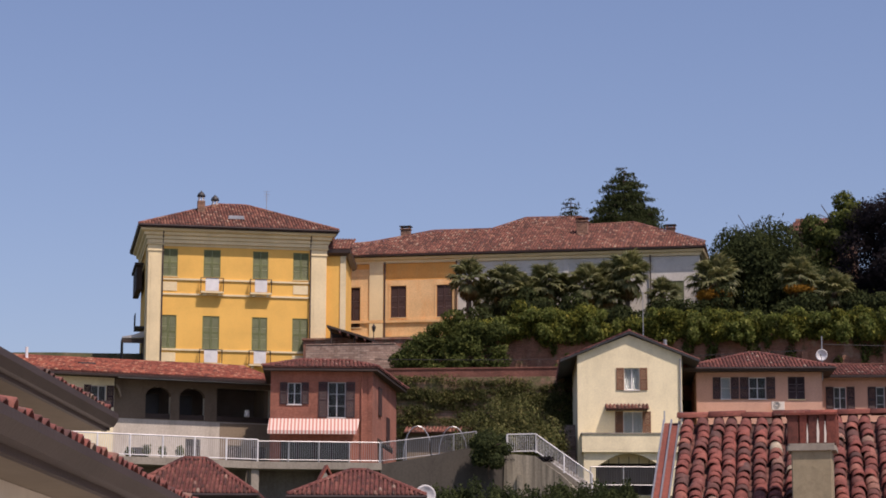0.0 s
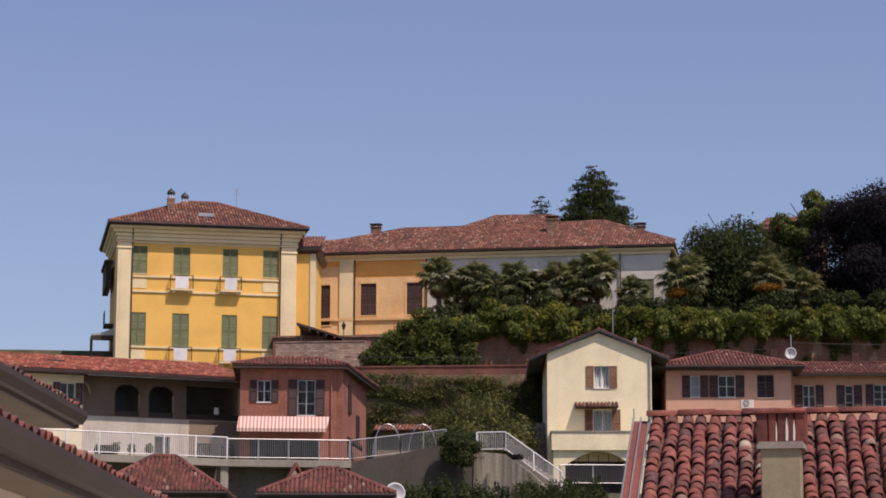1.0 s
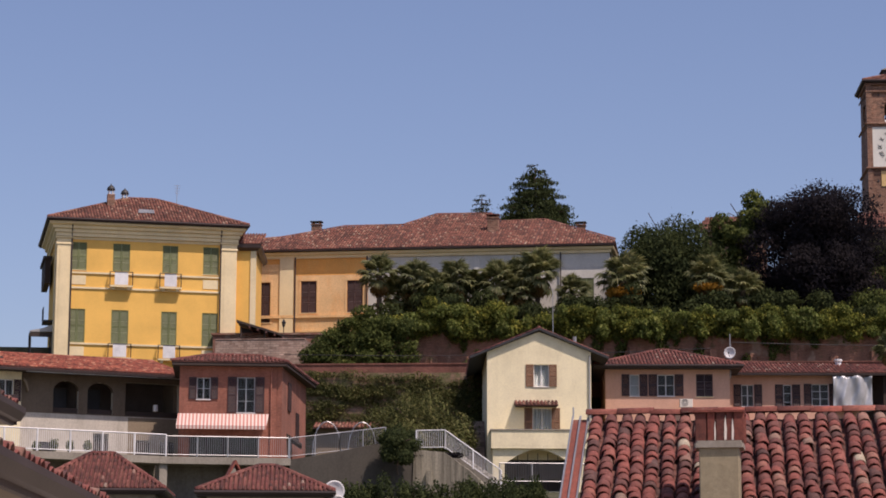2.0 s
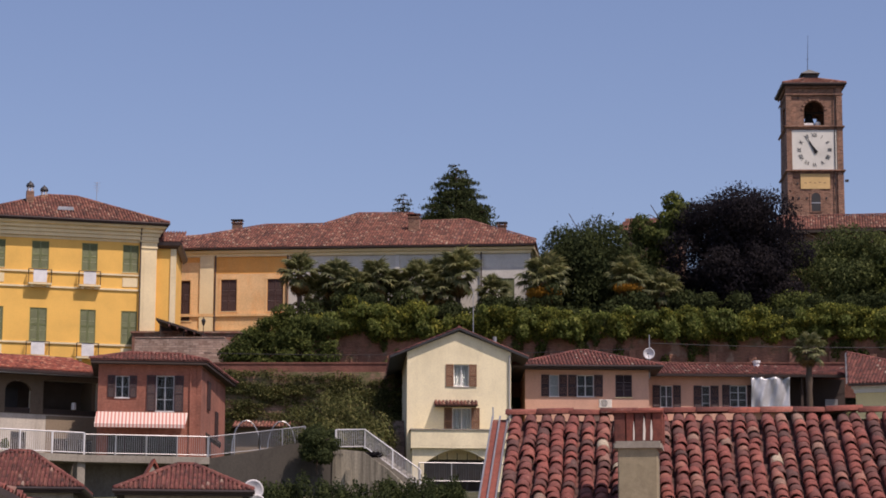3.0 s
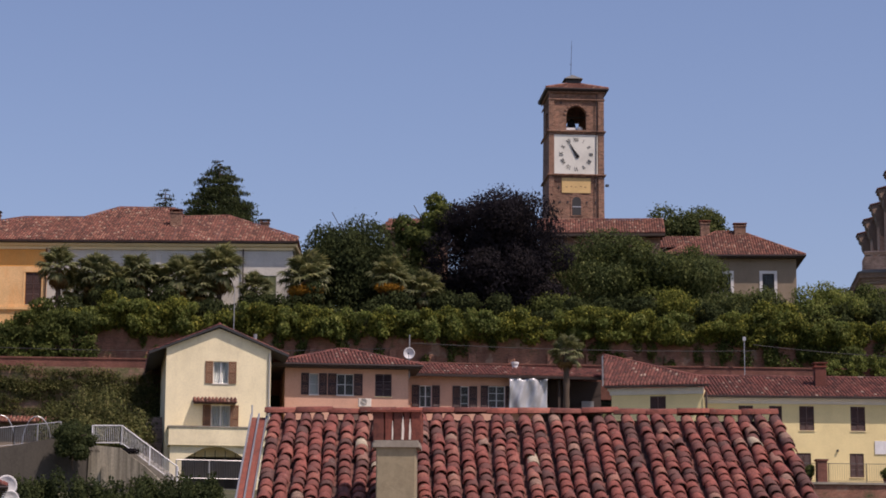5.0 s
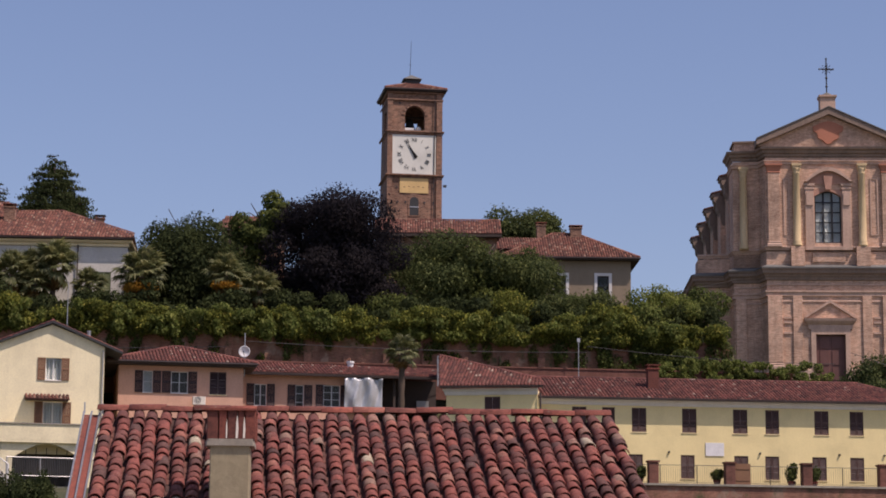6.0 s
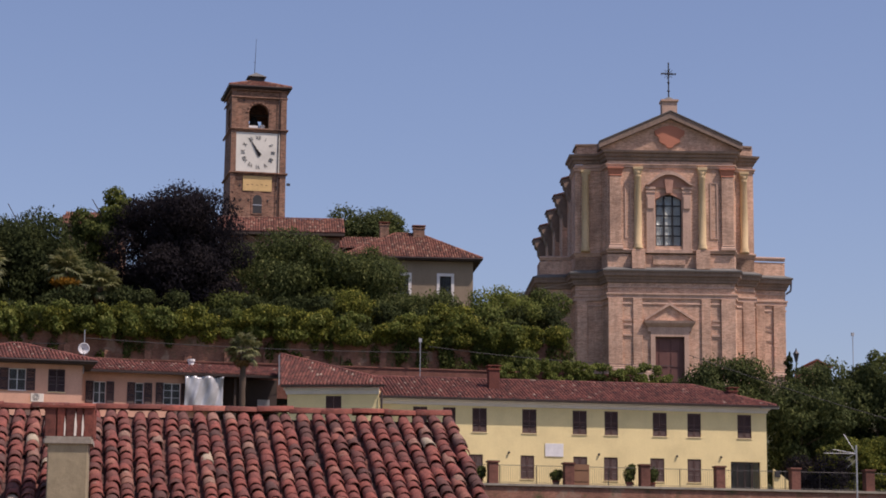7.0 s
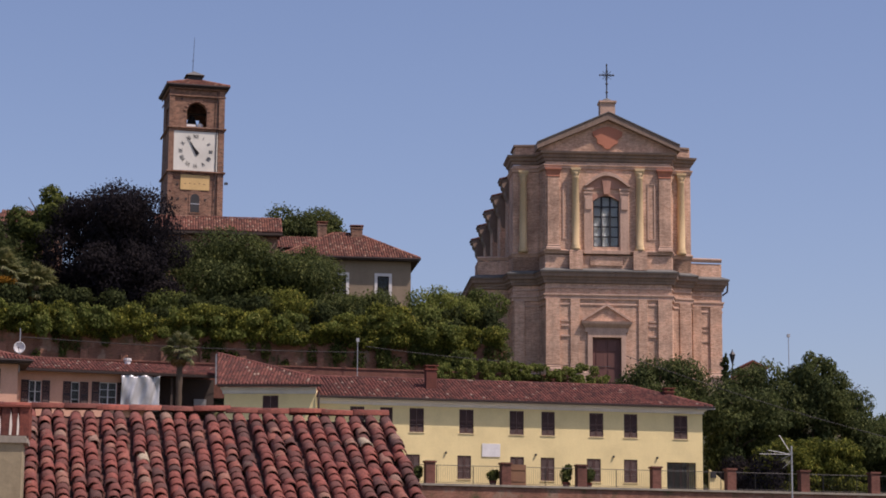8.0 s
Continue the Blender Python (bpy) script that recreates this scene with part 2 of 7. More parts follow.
EAVEWALL = stucco("pale_cornice_plaster", (0.74, 0.68, 0.58), dirt=0.15, streak=0.2)
BARK = plain("bark", (0.09, 0.065, 0.045), 0.95)
CHIMNEY = stucco("chimney_render", (0.34, 0.29, 0.18), dirt=0.45, streak=0.6)
L_DARK = leafy("dark_evergreen_leaves", [(0, (0.031, 0.042, 0.02)), (0.6, (0.049, 0.066, 0.029)), (1, (0.08, 0.1, 0.044))], 0.85, 0.38, 0.03)
L_MID = leafy("mid_green_leaves", [(0, (0.042, 0.058, 0.02)), (0.6, (0.088, 0.116, 0.036)), (1, (0.165, 0.19, 0.062))])
L_TREE = leafy("deep_green_leaves", [(0, (0.037, 0.052, 0.022)), (0.6, (0.073, 0.098, 0.038)), (1, (0.145, 0.168, 0.07))])
L_VINE = leafy("vine_leaves", [(0, (0.056, 0.07, 0.02)), (0.55, (0.122, 0.148, 0.034)), (0.9, (0.23, 0.245, 0.055)), (1, (0.35, 0.32, 0.08))])
L_LIGHT = leafy("light_green_leaves", [(0, (0.077, 0.11, 0.0275)), (0.6, (0.149, 0.187, 0.055)), (1, (0.242, 0.264, 0.088))])
L_PURPLE = leafy("dark_purple_leaves", [(0, (0.023, 0.022, 0.027)), (0.7, (0.026, 0.024, 0.03)), (1, (0.029, 0.027, 0.033))], 0.95, 0.4, 0.0)
L_PALM = leafy("palm_fronds", [(0, (0.066, 0.085, 0.036)), (0.6, (0.135, 0.155, 0.066)), (1, (0.3, 0.29, 0.15))], 0.5, 0.4, 0.3)
L_WEED = leafy("dry_olive_weeds", [(0, (0.06, 0.07, 0.028)), (0.6, (0.115, 0.13, 0.05)), (1, (0.21, 0.2, 0.09))])
L_DRY = leafy("dry_palm_fronds", [(0, (0.10, 0.065, 0.03)), (1, (0.26, 0.17, 0.07))])
L_DATE = leafy("orange_palm_flowers", [(0, (0.3, 0.15, 0.02)), (1, (0.5, 0.28, 0.05))])

# ---- mesh helpers ----


class G:
    """A mesh being gathered: world heights, local plan (u along the front, v backwards)."""

    def __init__(self):
        self.v, self.f, self.smooth, self.weld = [], [], False, False

    def add(self, verts, faces):
        n = len(self.v)
        self.v += [tuple(p) for p in verts]
        self.f += [tuple(n + i for i in f) for f in faces]
        return self

    def box(self, x0, x1, y0, y1, z0, z1, bev=0.0):
        if bev <= 0:
            return self.add([(x0, y0, z0), (x1, y0, z0), (x1, y1, z0), (x0, y1, z0), (x0, y0, z1), (x1, y0, z1), (x1, y1, z1), (x0, y1, z1)],
                            [(3, 2, 1, 0), (4, 5, 6, 7), (0, 1, 5, 4), (1, 2, 6, 5), (2, 3, 7, 6), (3, 0, 4, 7)])
        b = min(bev, (x1 - x0) / 2.2, (y1 - y0) / 2.2)
        ring = [(x0 + b, y0), (x1 - b, y0), (x1, y0 + b), (x1, y1 - b), (x1 - b, y1), (x0 + b, y1), (x0, y1 - b), (x0, y0 + b)]
        return self.prism(ring, z0, z1)

    def prism(self, ring, z0, z1):
        n = len(ring)
        vs = [(x, y, z0) for x, y in ring] + [(x, y, z1) for x, y in ring]
        return self.add(vs, [tuple(range(n - 1, -1, -1)), tuple(range(n, 2 * n))] + [(i, (i + 1) % n, n + (i + 1) % n, n + i) for i in range(n)])

    def slab(self, uz, v0, v1):
        """An outline in the front plane (u, z), pushed from v0 back to v1."""
        n = len(uz)
        vs = [(u, v0, z) for u, z in uz] + [(u, v1, z) for u, z in uz]
        return self.add(vs, [tuple(range(n)), tuple(range(2 * n - 1, n - 1, -1))] + [((i + 1) % n, i, n + i, n + (i + 1) % n) for i in range(n)])

    def tube(self, a, b, r0, r1=None, n=8, caps=True):
        a, b = Vector(a), Vector(b)
        r1 = r0 if r1 is None else r1
        q = (b - a).to_track_quat("Z", "Y")
        ring = [Vector((math.cos(2 * math.pi * i / n), math.sin(2 * math.pi * i / n), 0)) for i in range(n)]
        vs = [a + q @ (p * r0) for p in ring] + [b + q @ (p * r1) for p in ring]
        fs = [(i, (i + 1) % n, n + (i + 1) % n, n + i) for i in range(n)]
        if caps:
            fs += [tuple(range(n - 1, -1, -1)), tuple(range(n, 2 * n))]
        return self.add(vs, fs)

    def lathe(self, cx, cy, prof, n=14):
        vs, fs = [], []
        for r, z in prof:
            vs += [(cx + r * math.cos(2 * math.pi * i / n), cy + r * math.sin(2 * math.pi * i / n), z) for i in range(n)]
        for k in range(len(prof) - 1):
            fs += [(k * n + i, k * n + (i + 1) % n, (k + 1) * n + (i + 1) % n, (k + 1) * n + i) for i in range(n)]
        fs += [tuple(range(n - 1, -1, -1)), tuple(range((len(prof) - 1) * n, len(prof) * n))]
        return self.add(vs, fs)

    def sweep(self, path, prof):
        """A moulding: profile (out, z) carried along the plan line with mitred corners; out is to the line's right."""
        pts = [Vector(p) for p in path]
        n, m = len(pts), len(prof)
        vs = []
        for i, p in enumerate(pts):
            d0 = (p - pts[i - 1]).normalized() if i else (pts[1] - p).normalized()
            d1 = (pts[i + 1] - p).normalized() if i < n - 1 else d0
            n0, n1 = Vector((d0.y, -d0.x)), Vector((d1.y, -d1.x))
            mit = (n0 + n1).normalized()
            k = 1 / max(0.35, mit.dot(n0))
            vs += [(p.x + mit.x * o * k, p.y + mit.y * o * k, z) for o, z in prof]
        fs = [(i * m + j, (i + 1) * m + j, (i + 1) * m + j + 1, i * m + j + 1) for i in range(n - 1) for j in range(m - 1)]
        fs += [tuple(range(m)), tuple(range((n - 1) * m + m - 1, (n - 1) * m - 1, -1))]
        return self.add(vs, fs)

    def wall(self, u0, u1, z0, z1, v, th, holes=()):
        """A wall with its openings cut through."""
        self.weld = True
        us = sorted({u0, u1, *[h[0] for h in holes], *[h[1] for h in holes]})
        zs = sorted({z0, z1, *[h[2] for h in holes], *[h[3] for h in holes]})
        us, zs = [u for u in us if u0 <= u <= u1], [z for z in zs if z0 <= z <= z1]

        def solid(i, j):
            if not (0 <= i < len(us) - 1 and 0 <= j < len(zs) - 1):
                return False
            cu, cz = (us[i] + us[i + 1]) / 2, (zs[j] + zs[j + 1]) / 2
            return not any(a < cu < b and c < cz < d for a, b, c, d in holes)

        for i in range(len(us) - 1):
            for j in range(len(zs) - 1):
                if not solid(i, j):
                    continue
                a, b, c, d, w = us[i], us[i + 1], zs[j], zs[j + 1], v + th
                self.add([(a, v, c), (b, v, c), (b, v, d), (a, v, d), (a, w, c), (b, w, c), (b, w, d), (a, w, d)],
                         [(0, 1, 2, 3), (7, 6, 5, 4)] + ([] if solid(i - 1, j) else [(0, 3, 7, 4)]) + ([] if solid(i + 1, j) else [(1, 5, 6, 2)])
                         + ([] if solid(i, j - 1) else [(0, 4, 5, 1)]) + ([] if solid(i, j + 1) else [(3, 2, 6, 7)]))
        return self

    def turn(self, cx, cy, deg):
        """Turns all that was gathered so far about a plan point."""
        c, s = math.cos(radians(deg)), math.sin(radians(deg))
        self.v = [(cx + (x - cx) * c - (y - cy) * s, cy + (x - cx) * s + (y - cy) * c, z) for x, y, z in self.v]
        return self


def root_of(ob):
    while ob.parent:
        ob = ob.parent
    return ob


def mesh_of(name, g, mat, dz=0.0):
    me = bpy.data.meshes.new(name)
    verts, faces = g.v, g.f
    if g.weld:
        key, verts, index = {}, [], []
        for p in g.v:
            k = tuple(round(c, 4) for c in p)
            if k not in key:
                key[k] = len(verts)
                verts.append(p)
            index.append(key[k])
        faces = [tuple(index[i] for i in f) for f in g.f]
    me.from_pydata([(x, y, z - dz) for x, y, z in verts], [], faces)
    me.materials.append(mat)
    if g.smooth:
        me.polygons.foreach_set("use_smooth", [True] * len(me.polygons))
    me.update()
    return me


def part(name, g, mat, parent, label="", kind=""):
    """Links the gathered mesh as one object under a thing or one of its parts."""
    ob = new(name, mesh_of(name, g, mat, root_of(parent).location.z))
    ob.parent = parent
    return tagged(ob, label, "", "", kind)


def thing(name, x, y, z, yaw, label, category, group="", kind=""):
    ob = new(name)
    ob.empty_display_size = 0.5
    ob.matrix_basis = pose(x, y, z, 0, 0, yaw)
    return tagged(ob, label, category, group, kind)


def single(name, g, mat, label, category, group="", kind="", base=(0, 0, 0), yaw=0):
    ob = new(name, mesh_of(name, g, mat, base[2]))
    ob.matrix_basis = pose(*base, 0, 0, yaw)
    return tagged(ob, label, category, group, kind)


def roof_tiles(name, parent, mat, a, b, c, d, pitch=0.22, row=0.34, seed=1, label="", rise=0.075):
    """A slope laid with half-round tiles between eave a-b and ridge d-c (corners a, b, c, d); triangles when c and d meet."""
    a, b, c, d = (Vector(p) for p in (a, b, c, d))
    rng = random.Random(seed)
    U = (b - a).normalized()
    nrm = U.cross(d - a if (d - a).length > 0.01 else c - a).normalized()
    if nrm.z < 0:
        nrm = -nrm
    V = nrm.cross(U)
    if V.z < 0:
        V = -V
    pts = [((p - a).dot(U), (p - a).dot(V)) for p in (a, b, c, d)]

    def span(u):
        """How far up the slope the outline reaches at u."""
        vs = []
        for (u0, v0), (u1, v1) in zip(pts, pts[1:] + pts[:1]):
            if abs(u1 - u0) > 1e-6 and min(u0, u1) <= u <= max(u0, u1):
                vs.append(v0 + (v1 - v0) * (u - u0) / (u1 - u0))
        return (min(vs), max(vs)) if len(vs) > 1 else None

    g = G()
    g.smooth = True
    lo, hi = min(p[0] for p in pts), max(p[0] for p in pts)
    u = lo + pitch / 2
    while u < hi:
        s = span(u)
        if s and s[1] - s[0] > 0.1:
            v, v1 = s
            v += rng.uniform(-0.03, 0.03)
            while v < v1 - 0.05:
                top = min(v + row * 1.15, v1)
                cu, w, dz = u + rng.uniform(-0.012, 0.012), pitch * 0.36, rng.uniform(0, 0.012)
                vs = []
                for vv, lift, k in ((v, rise * 0.3 + dz, 1.1), (top, dz, 0.95)):
                    for ang in (0, 45, 90, 135, 180):
                        ca, sa = math.cos(radians(ang)), math.sin(radians(ang))
                        vs.append(a + U * (cu - w * k * ca) + V * vv + nrm * (lift + rise * k * sa))
                g.add(vs, [(0, 1, 6, 5), (1, 2, 7, 6), (2, 3, 8, 7), (3, 4, 9, 8), (4, 3, 2, 1, 0)])
                v += row
        u += pitch
    ob = part(name, g, mat, parent, label, "stuff")
    under = G()
    t = nrm * 0.07
    quad = [a, b, c, d] if (c - d).length > 0.01 else [a, b, c]
    k = len(quad)
    under.add([p - t * 0.2 for p in quad] + [p - t for p in quad], [tuple(range(k)), tuple(range(2 * k - 1, k - 1, -1))] + [((i + 1) % k, i, k + i, k + (i + 1) % k) for i in range(k)])
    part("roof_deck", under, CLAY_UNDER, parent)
    return ob


def ridge_caps(parent, a, b, mat=None, r=0.11, step=0.4, name="ridge_cap"):
    """A row of half-round caps along a ridge or hip, one mesh."""
    a, b = Vector(a), Vector(b)
    d = (b - a).normalized()
    side = Vector((d.y, -d.x, 0)).normalized()
    up = side.cross(d)
    up = up if up.z > 0 else -up
    g, s, L = G(), 0.0, (b - a).length
    g.smooth = True
    rng = random.Random(int(L * 100))
    while s < L:
        e = min(s + step * 1.1, L)
        vs = []
        for q, k in ((s, 1.0), (e, 0.88)):
            for ang in (0, 45, 90, 135, 180):
                vs.append(a + d * q + side * (r * k * math.cos(radians(ang))) + up * (r * k * math.sin(radians(ang)) + 0.02 + 0.015 * rng.random()))
        g.add(vs, [(0, 1, 6, 5), (1, 2, 7, 6), (2, 3, 8, 7), (3, 4, 9, 8), (4, 3, 2, 1, 0)])
        s += step
    return part(name, g, mat or CLAY_FAR, parent, "", "stuff")


def hip_roof(parent, u0, u1, v0, v1, z, h, mat, over=0.5, seed=1, ridge_in=None, pitch=0.22):
    """Four tiled slopes with ridge along u; the ridge is pulled in by ridge_in at each end."""
    u0, u1, v0, v1 = u0 - over, u1 + over, v0 - over, v1 + over
    ri = (v1 - v0) / 2 if ridge_in is None else ridge_in
    vm = (v0 + v1) / 2
    if 2 * ri >= u1 - u0:
        ri = (u1 - u0) / 2 - 0.01
    L, R = (u0 + ri, vm, z + h), (u1 - ri, vm, z + h)
    A, B, C, D = (u0, v0, z), (u1, v0, z), (u1, v1, z), (u0, v1, z)
    roof_tiles("roof_tiles", parent, mat, A, B, R, L, pitch, seed=seed)
    roof_tiles("roof_tiles", parent, mat, C, D, L, R, pitch, seed=seed + 1)
    roof_tiles("roof_tiles", parent, mat, D, A, L, L, pitch, seed=seed + 2)
    roof_tiles("roof_tiles", parent, mat, B, C, R, R, pitch, seed=seed + 3)
    for p, q in ((A, L), (B, R), (C, R), (D, L), (L, R)):
        if (Vector(p) - Vector(q)).length > 0.1:
            ridge_caps(parent, p, q, mat)
    eave = G()
    eave.sweep([(u0, v1), (u0, v0), (u1, v0), (u1, v1)], [(-0.02, z - 0.17), (0.05, z - 0.16), (0.09, z - 0.08), (0.08, z - 0.01), (-0.02, z - 0.02)])
    part("gutter", eave, GUTTER, parent)
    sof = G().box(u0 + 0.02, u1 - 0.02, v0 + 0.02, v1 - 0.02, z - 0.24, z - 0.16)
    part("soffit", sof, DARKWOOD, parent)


def window(parent, u0, u1, z0, z1, v, shutters="closed", paint=None, nx=2, nz=3, sill=True, frame_mat=None, curtain=False, depth=0.16, label="", leaf=None):
    """A glazed opening with its frame, bars, sill and louvred shutters (closed, open or none)."""
    fm = frame_mat or WHITEPAINT
    pane = part("window", G().box(u0 + 0.04, u1 - 0.04, v + depth + 0.015, v + depth + 0.025, z0 + 0.04, z1 - 0.04), GLASS, parent, label)
    pane.visible_shadow = False
    fr = G()
    t = 0.05
    for x in [u0, u1 - t]:
        fr.box(x, x + t, v + depth - 0.02, v + depth + 0.06, z0, z1)
    for z in [z0, z1 - t]:
        fr.box(u0 + t, u1 - t, v + depth - 0.02, v + depth + 0.06, z, z + t)
    for i in range(1, nx):
        x = u0 + (u1 - u0) * i / nx
        fr.box(x - 0.03, x + 0.03, v + depth - 0.018, v + depth + 0.05, z0 + t, z1 - t)
    for j in range(1, nz):
        z = z0 + (z1 - z0) * j / nz
        fr.box(u0 + t, u1 - t, v + depth - 0.016, v + depth + 0.045, z - 0.015, z + 0.015)
    part("frame", fr, fm, pane)
    if sill:
        part("sill", G().box(u0 - 0.04, u1 + 0.04, v - 0.05, v + depth, z0 - 0.05, z0 - 0.004), CREAM if shutters == "closed" else WHITE, pane)
    if curtain:
        cg = G()
        n = 16
        xs = [u0 + 0.06 + (u1 - u0 - 0.12) * i / n for i in range(n + 1)]
        vs = [(x, v + depth + 0.12 + 0.025 * math.sin(i * 1.9), z) for z in (z0 + 0.05, z1 - 0.05) for i, x in enumerate(xs)]
        cg.add(vs, [(i, i + 1, n + 2 + i, n + 1 + i) for i in range(n)])
        part("curtain", cg, CURTAIN, pane)
    if shutters == "none":
        return pane
    w = (u1 - u0) / 2
    if shutters == "closed":
        leaves_at = [(u0 + 0.005, u0 + w - 0.008, v + 0.03), (u0 + w + 0.008, u1 - 0.005, v + 0.03)]
    else:
        lw = leaf or w
        leaves_at = [(u0 - lw, u0 - 0.01, v - 0.06), (u1 + 0.01, u1 + lw, v - 0.06)]
    for a, b, vv in leaves_at:
        s = G()
        s.box(a, a + 0.07, vv, vv + 0.045, z0, z1).box(b - 0.07, b, vv, vv + 0.045, z0, z1)
        rails = [z0, z1 - 0.09, (z0 + z1) / 2 - 0.045]
        for z in rails:
            s.box(a + 0.07, b - 0.07, vv + 0.002, vv + 0.043, z, z + 0.09)
        n = max(8, int((z1 - z0) / 0.085))
        for i in range(n):
            z = z0 + 0.09 + (z1 - z0 - 0.18) * (i + 0.5) / n
            s.add([(a + 0.07, vv + 0.008, z - 0.035), (b - 0.07, vv + 0.008, z - 0.035), (b - 0.07, vv + 0.036, z + 0.03), (a + 0.07, vv + 0.036, z + 0.03)], [(0, 1, 2, 3)])
        part("shutter", s, paint or GREEN_SHUTTER, pane)
    return pane


def railing(parent, path, h, mat, post=1.6, bar=0.12, r=0.02, name="post"):
    """Posts, two rails and thin bars along a line of points; each post its own part."""
    rails, bars = G(), G()
    for p, q in zip(path, path[1:]):
        p, q = Vector(p), Vector(q)
        up = Vector((0, 0, h))
        rails.tube(p + up, q + up, r * 1.6, n=6)
        rails.tube(p + Vector((0, 0, 0.1)), q + Vector((0, 0, 0.1)), r * 1.2, n=6)
        L = (q - p).length
        k = max(1, round(L / post))
        for i in range(k + 1):
            s = p + (q - p) * (i / k)
            part(name, G().tube(s, s + up, r * 2.1, n=6), mat, parent)
        for i in range(1, int(L / bar)):
            s = p + (q - p) * (i * bar / L)
            bars.tube(s + Vector((0, 0, 0.1)), s + up, r * 0.5, n=4, caps=False)
    part("top_rail", rails, mat, parent)
    part("infill", bars, mat, parent, "", "stuff")


def chimney(parent, u, v, z0, z1, w, d, mat, cap=None):
    st = part("chimney", G().box(u - w / 2, u + w / 2, v - d / 2, v + d / 2, z0, z1 - 0.3, 0.02), mat, parent)
    g = G().box(u - w / 2 - 0.06, u + w / 2 + 0.06, v - d / 2 - 0.06, v + d / 2 + 0.06, z1 - 0.3, z1 - 0.22)
    for a in (-1, 1):
        for b in (-1, 1):
            g.box(u + a * w * 0.4 - 0.06, u + a * w * 0.4 + 0.06, v + b * d * 0.4 - 0.06, v + b * d * 0.4 + 0.06, z1 - 0.22, z1 - 0.06)
    part("chimney_crown", g, mat, st)
    part("chimney_cap", G().box(u - w / 2 - 0.1, u + w / 2 + 0.1, v - d / 2 - 0.1, v + d / 2 + 0.1, z1 - 0.06, z1, 0.03), cap or CLAY_RIDGE, st)


def shell(parent, u0, u1, v0, v1, z0, z1, mat, front_th=0.3):
    """Side and back walls of a house whose front wall is made apart, with a dim inside."""
    t = 0.3
    part("side_wall", G().box(u0, u0 + t, v0 + front_th, v1, z0, z1), mat, parent)
    part("side_wall", G().box(u1 - t, u1, v0 + front_th, v1, z0, z1), mat, parent)
    part("back_wall", G().box(u0 + t, u1 - t, v1 - t, v1, z0, z1), mat, parent)
    # added wall and ceiling, coloured dark so the rooms look dim
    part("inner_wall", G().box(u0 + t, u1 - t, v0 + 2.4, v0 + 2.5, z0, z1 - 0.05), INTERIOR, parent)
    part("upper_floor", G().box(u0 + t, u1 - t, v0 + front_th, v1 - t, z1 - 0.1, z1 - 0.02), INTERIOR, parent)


def leaf_mesh(name, mat, blobs, n, size, seed, out=0.6, shell_in=0.55, flat=1.0):
    """Many small folded leaves spread over rounded clumps (cx, cy, cz, rx, ry, rz)."""
    n, size = int(n * 1.06), size * 0.79
    rng = np.random.default_rng(seed)
    B = np.array(blobs, float)
    area = (B[:, 3] * B[:, 4] + B[:, 3] * B[:, 5] + B[:, 4] * B[:, 5])
    idx = rng.choice(len(B), n, p=area / area.sum())
    d = rng.normal(size=(n, 3))
    d /= np.linalg.norm(d, axis=1)[:, None]
    rad = shell_in + (1.06 - shell_in) * rng.random(n) ** 0.5
    rad *= 1 + 0.12 * rng.normal(size=n)
    c = B[idx, :3] + d * B[idx, 3:] * rad[:, None]
    nrm = d * out + rng.normal(size=(n, 3)) * (1 - out) + np.array([0, 0, 0.35])
    nrm /= np.linalg.norm(nrm, axis=1)[:, None]
    tan = np.cross(nrm, rng.normal(size=(n, 3)))
    tan /= np.linalg.norm(tan, axis=1)[:, None] + 1e-9
    tan[:, 2] -= 0.45
    bit = np.cross(nrm, tan)
    s = size * (0.55 + 0.9 * rng.random(n))[:, None]
    P = np.stack([c - tan * s, c + bit * s * 0.5 * flat + nrm * s * 0.18, c + tan * s, c - bit * s * 0.5 * flat + nrm * s * 0.18], 1)
    me = bpy.data.meshes.new(name)
    me.vertices.add(4 * n)
    me.vertices.foreach_set("co", P.reshape(-1).astype(np.float32))
    me.loops.add(4 * n)
    me.loops.foreach_set("vertex_index", np.arange(4 * n, dtype=np.int32))
    me.polygons.add(n)
    me.polygons.foreach_set("loop_start", np.arange(0, 4 * n, 4, dtype=np.int32))
    me.materials.append(mat)
    me.update(calc_edges=True)
    return me


def crown_blobs(rng, R, H, zc, k, lump=0.42, squash=1.0, taper=0.0):
    """Lumps filling an egg-shaped crown of radius R and half-height H about height zc."""
    out = []
    for _ in range(k):
        while True:
            p = np.array([rng.uniform(-1, 1) for _ in range(3)])
            if 0.3 < np.linalg.norm(p) < 0.9:
                break
        w = 1 - taper * (p[2] + 1) / 2
        r = R * lump * rng.uniform(0.6, 1.15)
        out.append((p[0] * R * w, p[1] * R * w, zc + p[2] * H, r * max(0.35, w), r * max(0.35, w), r * squash * rng.uniform(0.7, 1.0)))
    return out


